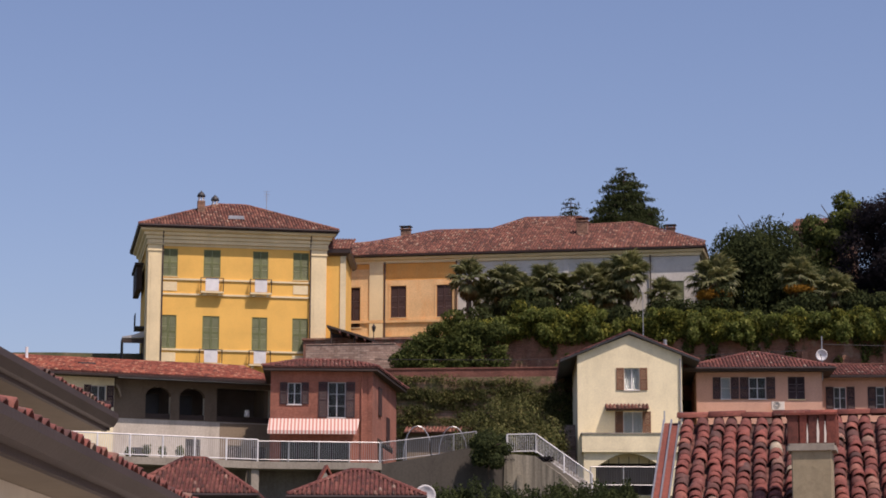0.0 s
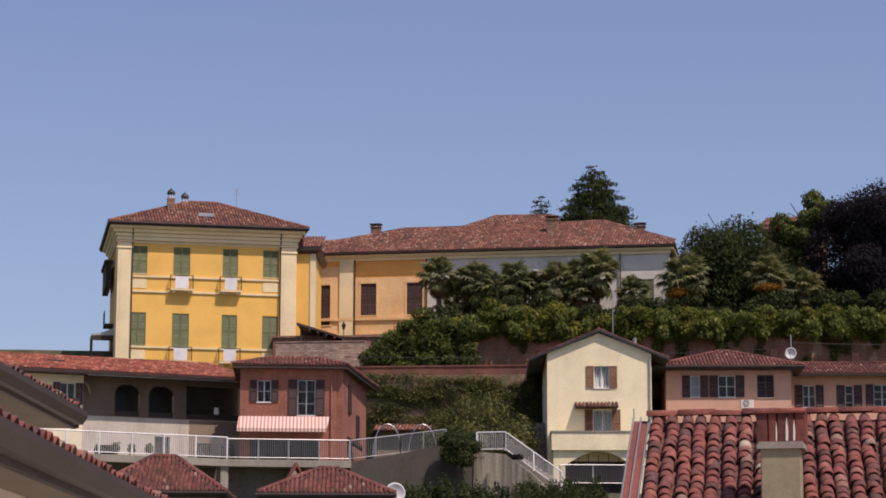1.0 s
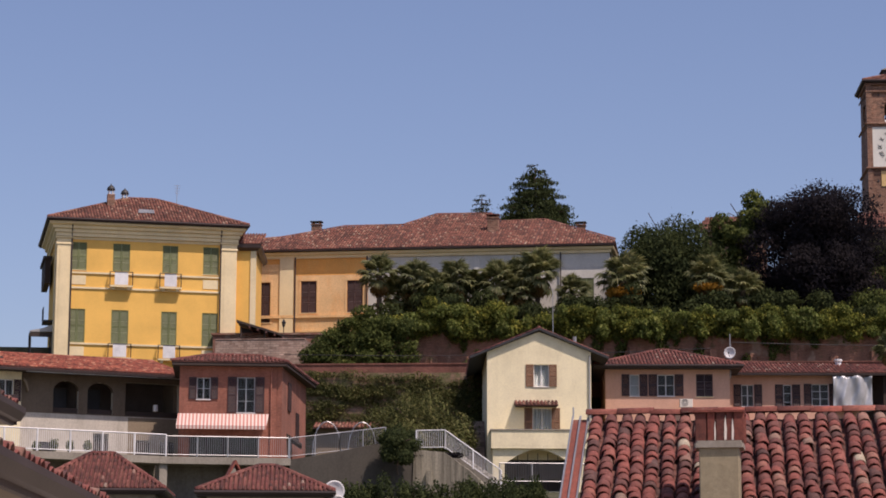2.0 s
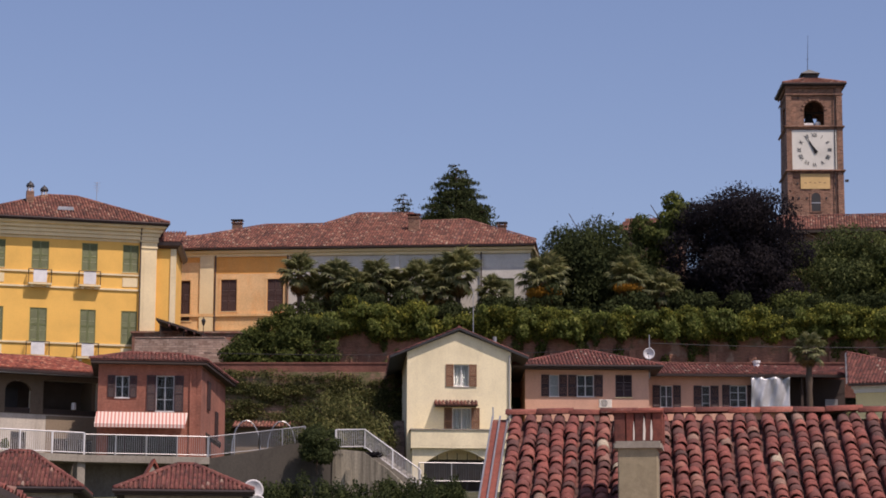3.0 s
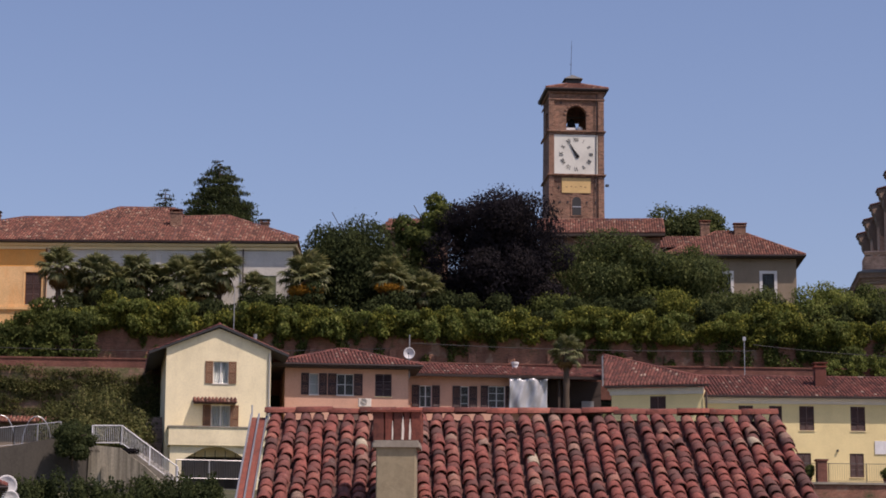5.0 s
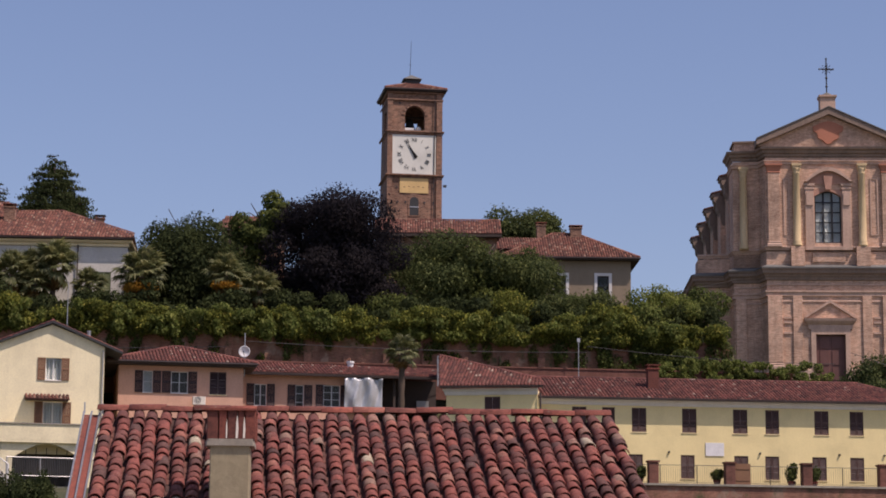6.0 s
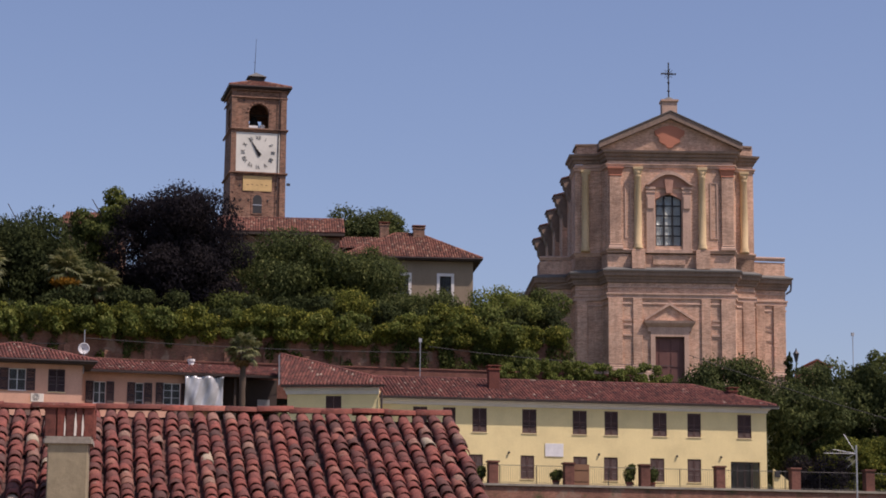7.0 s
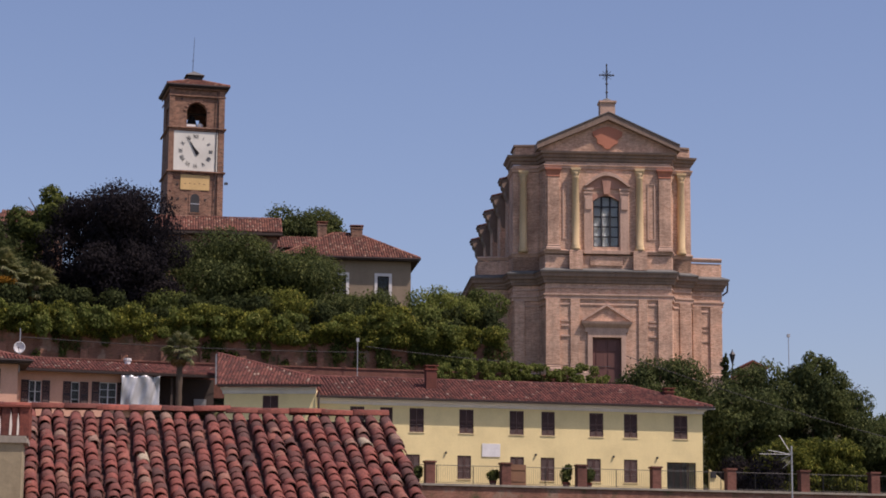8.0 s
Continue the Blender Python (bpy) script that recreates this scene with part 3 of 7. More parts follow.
def tree(name, x, y, z, height, R, mat, label, n=7000, size=0.28, seed=1, trunk=0.28, k=26, low=0.25, taper=0.0, lump=0.42, group="", squash=1.0):
    rng = random.Random(seed)
    root = thing(name, x, y, z, rng.uniform(0, 360), label, "tree", group)
    tg = G()
    tg.smooth = True
    p, r = Vector((0, 0, -0.3)), trunk
    for i in range(5):
        q = p + Vector((rng.uniform(-0.15, 0.15), rng.uniform(-0.15, 0.15), height * 0.16))
        tg.tube(p, q, r, r * 0.8, 8, False)
        if i >= 1:
            for _ in range(3):
                a, L = rng.uniform(0, 6.28), R * rng.uniform(0.35, 0.6)
                tg.tube(q, q + Vector((math.cos(a) * L, math.sin(a) * L, L * rng.uniform(0.3, 0.8))), r * 0.4, 0.03, 6, False)
        p, r = q, r * 0.8
    me = mesh_of("trunk", tg, BARK)
    tr = new("trunk", me)
    tr.parent = root
    H = height * (1 - low) / 2
    cr = new("crown", leaf_mesh("crown", mat, crown_blobs(rng, R * 0.95, H * 0.92, height * low + H, k, lump, squash, taper), n, size, seed))
    cr.parent = root
    tagged(cr, kind="stuff")
    return root


def conifer(name, x, y, z, height, R, label, n=9000, seed=1, size=0.3):
    rng = random.Random(seed)
    root = thing(name, x, y, z, 0, label, "tree")
    tg = G().tube((0, 0, -0.3), (0, 0, height * 0.97), 0.3, 0.03, 8)
    blobs = []
    tiers = int(height / 0.4)
    for i in range(tiers):
        f = i / tiers
        h = height * (0.08 + 0.92 * f)
        rad = R * min(1.0, (1 - f) * height / 4.6) ** 0.7 * rng.uniform(0.85, 1.1) + 0.1
        for j in range(9 if f < 0.93 else 5):
            a = rng.uniform(0, 6.28)
            L = rad * rng.uniform(0.75, 1.08)
            blobs.append((math.cos(a) * L * 0.6, math.sin(a) * L * 0.6, h - L * 0.08, max(0.12, L * 0.42), max(0.12, L * 0.42), max(0.12, 0.5 * (1.1 - f))))
            tg.tube((0, 0, h), (math.cos(a) * L * 0.9, math.sin(a) * L * 0.9, h - L * 0.12), 0.04, 0.01, 4, False)
    ob = new("trunk", mesh_of("trunk", tg, BARK))
    ob.parent = root
    cr = new("crown", leaf_mesh("crown", L_DARK, blobs, n, size, seed, 0.4, 0.3, 0.7))
    cr.parent = root
    tagged(cr, kind="stuff")
    return root


def bush_row(name, blobs, mat, n, size, seed, label, category="hedge", kind="stuff", shell_in=0.5):
    ob = new(name, leaf_mesh(name, mat, blobs, n, size, seed, 0.55, shell_in))
    return tagged(ob, label, category, "", kind)


def frond_mesh(seed, fan=0.62, spread=128, n=21, droop=1.0):
    """One fan leaf on its stalk, growing along +x: a pleated disc whose outer half splits into drooping tips."""
    rng = random.Random(seed)
    g = G()
    st = 0.72
    g.tube((0, 0, 0), (st * 0.55, 0, 0.07), 0.022, 0.016, 4, False)
    g.tube((st * 0.55, 0, 0.07), (st, 0, 0.02), 0.016, 0.012, 4, False)
    for i in range(n):
        a = radians(-spread + 2 * spread * i / (n - 1)) + rng.uniform(-0.03, 0.03)
        L = fan * rng.uniform(0.88, 1.1) * (1 - 0.3 * abs(a) / 2.3)
        c, s = math.cos(a), math.sin(a)
        w = 0.052 * L / fan
        m = 0.6 * L
        mid = (st + c * m, s * m, 0.03 - 0.05 * m)
        k = 0.97 * L
        drop = droop * L * rng.uniform(0.18, 0.5)
        tip = (st + c * k, s * k, mid[2] - drop)
        g.add([(st, 0, 0.02), (mid[0] + s * w, mid[1] - c * w, mid[2]), (mid[0], mid[1], mid[2] + 0.02), (mid[0] - s * w, mid[1] + c * w, mid[2]), tip],
              [(0, 1, 2), (0, 2, 3), (1, 4, 2), (2, 4, 3)])
    return g


FRONDS = [mesh_of("frond", frond_mesh(i), L_PALM) for i in range(4)]
DRY_FRONDS = [mesh_of("dry_frond", frond_mesh(9 + i, 0.52, 80, 11, 2.2), L_DRY) for i in range(2)]


def palm(x, y, z, height, scale, label, seed, fronds=30, dry=7, dates=False, spray=1.0, group="windmill palms above the garden wall"):
    """A fan palm: fibrous trunk, globe of fronds, withered ones hanging below."""
    rng = random.Random(seed)
    root = thing("palm_tree", x, y, z, 0, label, "palm tree", group)
    tg = G()
    tg.smooth = True
    rings = 14
    tg.lathe(0, 0, [(0.14 + 0.035 * (i % 2) + 0.05 * i / rings, -0.3 + (height + 0.3) * i / rings) for i in range(rings + 1)], 10)
    ob = new("trunk", mesh_of("trunk", tg, BARK))
    ob.parent = root
    for i in range(fronds + dry):
        old = i >= fronds
        el = rng.uniform(-82, -52) if old else -46 + 128 * (i / fronds) ** 0.72 + rng.uniform(-9, 9)
        m = pose(0, 0, height, 0, 0, i * 137.5 + rng.uniform(-15, 15)) @ pose(0, 0, 0, rng.uniform(-25, 25), -el, 0) @ Matrix.Scale(scale * rng.uniform(0.85, 1.15), 4)
        fr = new("dry_frond" if old else "frond", (DRY_FRONDS if old else FRONDS)[i % (2 if old else 4)])
        fr.parent = root
        fr.matrix_basis = m
    if dates:
        blobs = [(0.72 * spray * math.cos(a), 0.9 * spray * math.sin(a), height - 0.62 * spray, 0.3 * spray, 0.3, 0.2 * spray) for a in (3.9, 4.4, 4.9, 5.4)]
        d = new("flower_spray", leaf_mesh("flower_spray", L_DATE, blobs, 1500, 0.09, seed))
        d.parent = root
        tagged(d, "hanging orange palm blossom", kind="stuff")
    return root

# ---- ground: one sheet, valley floor, hillside with steps, plateau, far land ----


def ground_height(x, y):
    steps = [(-400, 0), (55, 0), (112, 12.6), (118, 13.4), (140, 15.0), (147.6, 17.0), (149.4, 22.6), (163.5, 23.8), (165.6, 27.4), (185, 28.4), (215, 33.0), (260, 34.0), (420, 4), (5000, -5)]
    for (a, p), (b, q) in zip(steps, steps[1:]):
        if a <= y < b:
            z = p + (q - p) * (y - a) / (b - a)
            break
    if x > 48 and 120 < y < 200:
        z = min(z, 15 + (28.0 - 15) * max(0, min(1, (y - 142) / 43)))
    if x > 72 and y > 140:
        z = min(z, 28 - 0.35 * (x - 72))
    fade = max(0.0, 1 - max(0, abs(x - 10) - 110) / 260)
    z *= 0.25 + 0.75 * fade if y > 60 else 1
    return z + (0.25 * noise.noise((x * 0.13, y * 0.13, 0)) if 60 < y < 600 else 0)


gx = sorted({-2500, -1200, -600, -350, -220, -160, *range(-120, 141, 3), 180, 240, 380, 650, 1200, 2500})
gy = sorted({-400, -100, 0, 30, 55, *range(60, 112, 4), 112, 115, 118, 122, 126, 130, 135, 140, 144, 147.6, 149.4, 153, 158, 163.5, 165.6, *range(169, 262, 4), 300, 360, 420, 700, 1300, 2600, 4500})
gg = G()
gg.smooth = True
gg.v = [(x, y, ground_height(x, y)) for y in gy for x in gx]
nx = len(gx)
gg.f = [(j * nx + i, j * nx + i + 1, (j + 1) * nx + i + 1, (j + 1) * nx + i) for j in range(len(gy) - 1) for i in range(nx - 1)]
m, nt, b = material("scrub_and_earth")
gcol = ramp(nt, tex_noise(nt, coords(nt), 0.35, 8, 0.65), [(0.3, (0.03, 0.035, 0.015)), (0.5, (0.06, 0.065, 0.025)), (0.7, (0.13, 0.10, 0.06))])
gcol = blend(nt, gcol, ramp(nt, tex_noise(nt, coords(nt), 7, 6, 0.7), [(0.3, (0.5, 0.5, 0.5)), (0.7, (1.2, 1.2, 1.1))]), 0.8, "MULTIPLY")
nt.links.new(gcol, b.inputs["Base Color"])
b.inputs["Roughness"].default_value = 1.0
bump(nt, b, tex_noise(nt, coords(nt), 4, 6), 0.8, 0.15)
ground = single("ground", gg, m, "hillside of earth, scrub and rough grass", "ground", kind="structure")

# unseen pale ground near the viewer, added to bounce light up under the eaves
m2, nt, b = material("pale_bounce_ground")
nt.links.new(ramp(nt, tex_noise(nt, coords(nt), 1.5, 8, 0.65), [(0.3, (0.3, 0.27, 0.22)), (0.7, (0.45, 0.41, 0.35))]), b.inputs["Base Color"])
b.inputs["Roughness"].default_value = 0.95
ground.data.materials.append(m2)
for f in ground.data.polygons:
    if f.center.y < 57 and abs(f.center.x) < 150:
        f.material_index = 1

# ---- walls on the hill ----
wl = thing("garden_wall", -26.0, 163.2, 23.5, 0.0, "old brick retaining wall with worn plaster and moss", "wall", kind="structure")
g = G().box(0, 73, 0, 2.4, 23.0, 27.9)
rng = random.Random(3)
for i in range(26):
    u = 1.5 + i * 2.85
    g.box(u, u + 0.55, -0.28, 0.0, 23.0, 26.4 + rng.uniform(-0.3, 0.4), 0.05)
part("wall_body", g, OLDWALL, wl)
part("coping", G().box(-0.1, 73.1, -0.12, 2.5, 27.904, 28.04, 0.03), OLDWALL, wl)
wl = thing("lane_wall", -24.0, 149.3, 22.0, -1.0, "dark brick parapet along the lane", "wall", kind="structure")
part("wall_body", G().box(0, 71, 0, 0.4, 21.8, 24.0), LANEWALL, wl)
part("coping", G().box(-0.1, 71, -0.06, 0.46, 24.004, 24.1), LANEWALL, wl)
wl = thing("slope_wall", -21.0, 147.6, 16.0, 0.0, "rubble retaining wall overgrown with weeds", "wall", kind="structure")
part("wall_body", G().slab([(0, 15.0), (14.6, 15.0), (14.6, 23.3), (0, 23.3)], 0, 1.4), SLOPEWALL, wl)
wl = thing("stone_wall", -24.3, 160.0, 25.0, -3.0, "rubble stone wall below the orange wing", "wall", kind="structure")
part("wall_body", G().slab([(-1.0, 23.6), (7.2, 23.6), (7.2, 26.2), (5.4, 27.1), (-1.0, 27.1)], 0, 0.6), STONEWALL, wl)
part("coping", G().box(-1.0, 5.4, -0.04, 0.64, 27.13, 27.2), STONEWALL, wl)
arc_ = [(3.0 + 1.1 * math.cos(math.pi * k / 10), 25.45 + 0.42 * math.sin(math.pi * k / 10)) for k in range(11)]
part("arched_hood", G().slab(arc_ + [(1.9, 24.6), (4.1, 24.6)], -0.12, 0.01), DARKWOOD, wl, "dark arched hood on the wall")
wl = thing("slope_house_wall", -20.0, 146.6, 16.0, 0.0, "low tiled wall at the foot of the slope", "wall", kind="structure")
part("wall_body", G().box(3.5, 11.0, 0, 0.4, 15.0, 19.6), BEIGE, wl)
roof_tiles("roof_tiles", wl, CLAY_FAR, (3.3, -0.5, 19.6), (11.2, -0.5, 19.6), (11.2, 0.9, 20.05), (3.3, 0.9, 20.05), seed=77)

# ---- the yellow palace ----
pal = thing("palace", -36.0, 161.0, 24.0, 16.0, "tall ochre-yellow villa with cream pilasters and green shutters", "house")
W4 = [(-0.1, 1.07), (2.95, 4.17), (6.53, 7.65), (9.48, 10.62)]
holes = [(a, c, 32.42, 34.43) for a, c in W4] + [(a, c, 27.15, 29.58) for a, c in W4]
part("wall", G().wall(-1.0, 11.85, 24.0, 35.2, 0, 0.35, holes), YELLOW, pal)
shell(pal, -1.0, 11.85, 0, 10.5, 24.0, 35.2, YELLOW, 0.35)
pil = [(-1.08, -0.02), (10.78, 11.92)]
for a, c in pil:
    p = part("pilaster", G().box(a, c, -0.16, 0.02, 24.0, 34.2, 0.02), CREAM, pal)
    part("capital", G().sweep([(a, 0.0), (a, -0.16), (c, -0.16), (c, 0.0)], [(0, 34.2), (0.06, 34.22), (0.06, 34.32), (0.02, 34.36), (0.02, 34.62), (0.12, 34.7), (0.12, 34.78), (0, 34.8)]).box(a, c, -0.16, 0.0, 34.2, 34.8), CREAM, p)
    part("panel", G().box(a + 0.22, c - 0.22, -0.19, -0.15, 25.0, 33.9), CREAM, p)
part("pilaster", G().box(-1.14, -1.0, 0.3, 1.5, 24.0, 34.6), CREAM, pal)
part("cornice", G().sweep([(-1.1, 10.6), (-1.1, -0.18), (11.95, -0.18), (11.95, 10.6)],
                          [(-0.1, 34.8), (0.06, 34.82), (0.06, 35.05), (0.16, 35.1), (0.16, 35.3), (0.32, 35.38), (0.32, 35.55), (0.55, 35.66), (0.6, 35.9), (-0.1, 35.92)]), CREAM, pal)
part("frieze", G().box(-0.99, 11.84, -0.05, 0.3, 34.62, 35.3), CREAM, pal)
for z in (32.14, 31.05, 27.0):
    part("string_course", G().box(0.0, 10.76, -0.09, 0.0, z, z + 0.13), CREAM, pal)
for a, c in (W4[0], W4[3]):
    part("panel", G().box(a + 0.02, c - 0.02, -0.04, 0.0, 31.35, 32.0), CREAM, pal)
    part("panel", G().box(a + 0.02, c - 0.02, -0.04, 0.0, 26.2, 26.85), CREAM, pal)
for i, (a, c) in enumerate(W4):
    window(pal, a, c, 32.42, 34.43, 0, "closed", GREEN_SHUTTER, sill=i in (0, 3))
    window(pal, a, c, 27.15, 29.58, 0, "closed", GREEN_SHUTTER, sill=i in (0, 3))


def balcony(parent, u0, u1, z, h, out):
    bs = part("balcony", G().box(u0, u1, -out, -0.09, z - 0.12, z, 0.04).box(u0 + 0.2, u0 + 0.4, -out * 0.8, -0.09, z - 0.3, z - 0.12).box(u1 - 0.4, u1 - 0.2, -out * 0.8, -0.09, z - 0.3, z - 0.12), CREAM, parent, "small stone balcony slab on brackets")
    part("balustrade", G().box(u0 + 0.36, u1 - 0.36, -out + 0.04, -out + 0.08, z + 0.04, z + h - 0.02), WHITEPAINT, bs, "white panel")
    rg = G()
    for x in (u0 + 0.03, u1 - 0.03):
        rg.tube((x, -out + 0.03, z), (x, -out + 0.03, z + h), 0.025, n=6).tube((x, -0.1, z + h), (x, -out + 0.03, z + h), 0.02, n=6)
    rg.tube((u0 + 0.03, -out + 0.03, z + h), (u1 - 0.03, -out + 0.03, z + h), 0.03, n=6)
    for i in range(1, 6):
        for x in (u0 + 0.03, u1 - 0.03):
            y = -out + 0.03 + (out - 0.1) * i / 6
            rg.tube((x, y, z), (x, y, z + h), 0.012, n=4)
    part("rail", rg, IRON, bs)


balcony(pal, 2.72, 4.4, 31.32, 0.98, 0.52)
balcony(pal, 6.3, 7.9, 31.32, 0.98, 0.52)
balcony(pal, 2.72, 4.4, 26.1, 0.98, 0.52)
balcony(pal, 6.3, 7.9, 26.1, 0.98, 0.52)
hip_roof(pal, -1.1, 11.95, -0.2, 10.7, 36.05, 2.75, CLAY_FAR, 0.72, 11, 6.2)
for u in (-0.02, 10.74):
    part("downpipe", G().tube((u, -0.2, 24.0), (u, -0.2, 35.0), 0.055, n=8).tube((u, -0.2, 35.0), (u, -0.75, 35.9), 0.055, n=8), GUTTER, pal)


def cowl_chimney(parent, u, v, z0, z1):
    st = part("chimney", G().box(u - 0.28, u + 0.28, v - 0.28, v + 0.28, z0, z1 - 0.75, 0.03), TOWERBRICK, parent)
    posts = G()
    for i in range(6):
        a = i * math.pi / 3
        posts.box(u + 0.2 * math.cos(a) - 0.03, u + 0.2 * math.cos(a) + 0.03, v + 0.2 * math.sin(a) - 0.03, v + 0.2 * math.sin(a) + 0.03, z1 - 0.75, z1 - 0.42)
    part("chimney_cage", posts, WHITE, st)
    dome = G()
    dome.smooth = True
    dome.lathe(u, v, [(0.3, z1 - 0.42), (0.31, z1 - 0.34), (0.24, z1 - 0.18), (0.12, z1 - 0.07), (0.05, z1 - 0.02), (0.02, z1 + 0.06)], 12)
    part("chimney_cowl", dome, BLACK, st)


cowl_chimney(pal, 2.9, 3.0, 36.6, 39.35)
cowl_chimney(pal, 4.05, 4.6, 37.2, 39.4)
part("skylight", G().slab([(4.75, 36.95), (5.95, 36.95), (5.9, 37.2), (4.8, 37.2)], 0.85, 1.4), GREYMETAL, pal, "small roof window")
ag = G().tube((8.0, 5.2, 38.0), (8.0, 5.2, 40.0), 0.025, n=5)
for i, w in enumerate((0.25, 0.22, 0.2, 0.16)):
    ag.tube((8.0 - w, 5.2, 39.95 - i * 0.2), (8.0 + w, 5.2, 39.95 - i * 0.2), 0.012, n=4)
part("aerial", ag, GREYMETAL, pal)
# side balcony, side eave and canopy on the shaded flank
part("side_eave", G().box(-1.75, -1.1, 5.2, 10.4, 34.0, 34.2).box(-1.62, -1.2, 5.4, 10.2, 32.2, 34.0), DARKWOOD, pal)
sb = part("side_balcony", G().box(-1.7, -1.0, 4.0, 6.0, 29.1, 29.25), IRON, pal)
rg = G().tube((-1.68, 4.0, 30.2), (-1.68, 6.0, 30.2), 0.03, n=6)
for i in range(9):
    rg.tube((-1.68, 4.0 + i * 0.25, 29.2), (-1.68, 4.0 + i * 0.25, 30.2), 0.015, n=4)
part("rail", rg, IRON, sb)
cn = thing("canopy", -39.0, 161.6, 26.0, 16.0, "pale awning on dark posts beside the villa", "canopy")
part("awning", G().slab([(0, 28.0), (1.6, 28.05), (1.7, 28.6), (0.8, 28.25), (0, 28.1)], 0, 2.5), PALEGUTTER, cn)
for u, v in ((0.05, 0.05), (1.55, 0.05), (0.05, 2.4), (1.55, 2.4)):
    part("post", G().tube((u, v, 26.0), (u, v, 28.0), 0.05, n=6), IRON, cn)
part("beam", G().box(0, 1.6, 0.0, 0.08, 27.65, 27.95), DARKWOOD, cn)

# ---- long wing behind: orange then greyish white ----
wing = thing("palace_wing", -24.0, 173.3, 27.5, -5.0, "long wing of faded orange and grey-white plaster, rambling tile roof", "house")
wh = [(-0.25, 0.78, 30.2, 33.3), (3.2, 4.4, 30.9, 33.35), (6.8, 8.0, 30.9, 33.35)]
part("wall", G().wall(-1.2, 8.4, 27.5, 35.5, 0, 0.4, wh), ORANGE, wing, "faded orange plaster")
wh2 = [(11.2, 12.3, 31.4, 33.4), (14.4, 15.5, 31.4, 33.4), (19.0, 20.1, 31.4, 33.4), (24.6, 25.7, 31.2, 33.2)]
part("wall", G().wall(8.4, 26.9, 27.5, 35.5, 0.02, 0.4, wh2), GREYWHITE, wing, "greyish white plaster")
shell(wing, -1.2, 26.9, 0.02, 13.0, 27.5, 35.4, GREYWHITE, 0.42)
for a, c, z0, z1 in wh:
    window(wing, a, c, z0, z1, 0, "closed", BROWN_SHUTTER)
    part("surround", G().wall(a - 0.16, c + 0.16, z0 - 0.1, z1 + 0.2, -0.05, 0.036, [(a - 0.03, c + 0.03, z0 - 0.08, z1 + 0.02)]), PALE, wing, "faded window surround")
for a, c, z0, z1 in wh2:
    window(wing, a, c, z0, z1, 0.02, "closed", GREEN_SHUTTER)
p = part("pilaster", G().box(1.52, 2.62, -0.12, 0.0, 27.5, 35.2, 0.02), CREAM, wing)
for a, c, z0, z1 in ((-1.15, 1.5, 30.9, 35.0), (2.66, 8.36, 29.9, 34.1)):
    part("faded_field", G().wall(a, c, z0 - 1.5, z1 - 0.3, -0.012, 0.012, [(h[0] - 0.02, h[1] + 0.02, h[2] - 0.08, h[3] + 0.02) for h in wh]), PALE, wing)
part("string_course", G().box(-1.2, 8.4, -0.14, -0.013, 30.5, 30.72), PALE, wing)
part("string_course", G().box(-1.2, 8.4, -0.1, -0.013, 29.4, 29.55), PALE, wing)
part("cornice", G().sweep([(-1.2, -0.02), (8.4, -0.02), (26.9, -0.02), (27.0, 8.0)], [(0, 35.1), (0.1, 35.12), (0.12, 35.3), (0.3, 35.4), (0.35, 35.56), (0, 35.58)]), CREAM, wing)
part("pilaster", G().box(16.6, 16.95, -0.1, 0.02, 27.5, 35.1), GREYWHITE, wing)
for u in (2.75, 23.2, 8.35):
    part("downpipe", G().tube((u, -0.14, 27.5), (u, -0.14, 35.2), 0.055, n=8), GUTTER, wing)
RS = 0.415
prof = [(-2.2, 3.2), (0.9, 4.0), (5.3, 7.4), (10.0, 7.4), (12.2, 11.0), (16.6, 10.8), (17.8, 7.8), (21.2, 8.2), (27.3, 1.1)]
for i, ((a, va), (c, vc)) in enumerate(zip(prof, prof[1:])):
    roof_tiles("roof_tiles", wing, CLAY_FAR, (a, -0.55, 35.75), (c, -0.55, 35.75), (c, vc - 0.55, 35.75 + RS * vc), (a, va - 0.55, 35.75 + RS * va), seed=30 + i)
    ridge_caps(wing, (a, va - 0.55, 35.75 + RS * va), (c, vc - 0.55, 35.75 + RS * vc))
bk = G()
for (a, va), (c, vc) in zip(prof, prof[1:]):
    bk.add([(a, va - 0.6, 35.7 + RS * va), (c, vc - 0.6, 35.7 + RS * vc), (c, 14.0, 35.0), (a, 14.0, 35.0)], [(0, 1, 2, 3)])
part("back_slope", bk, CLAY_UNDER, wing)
part("gutter", G().sweep([(-2.2, -0.55), (27.3, -0.55)], [(0, 35.58), (0.07, 35.6), (0.1, 35.72), (0, 35.73)]), GUTTER, wing)
chimney(wing, 3.1, 6.2, 37.6, 39.15, 0.75, 0.6, TOWERBRICK, BLACK)
chimney(wing, 17.5, 4.5, 37.4, 39.05, 0.85, 0.7, TOWERBRICK, CLAY_RIDGE)
chimney(wing, 24.35, 5.0, 36.6, 38.4, 0.65, 0.6, TOWERBRICK, BLACK)
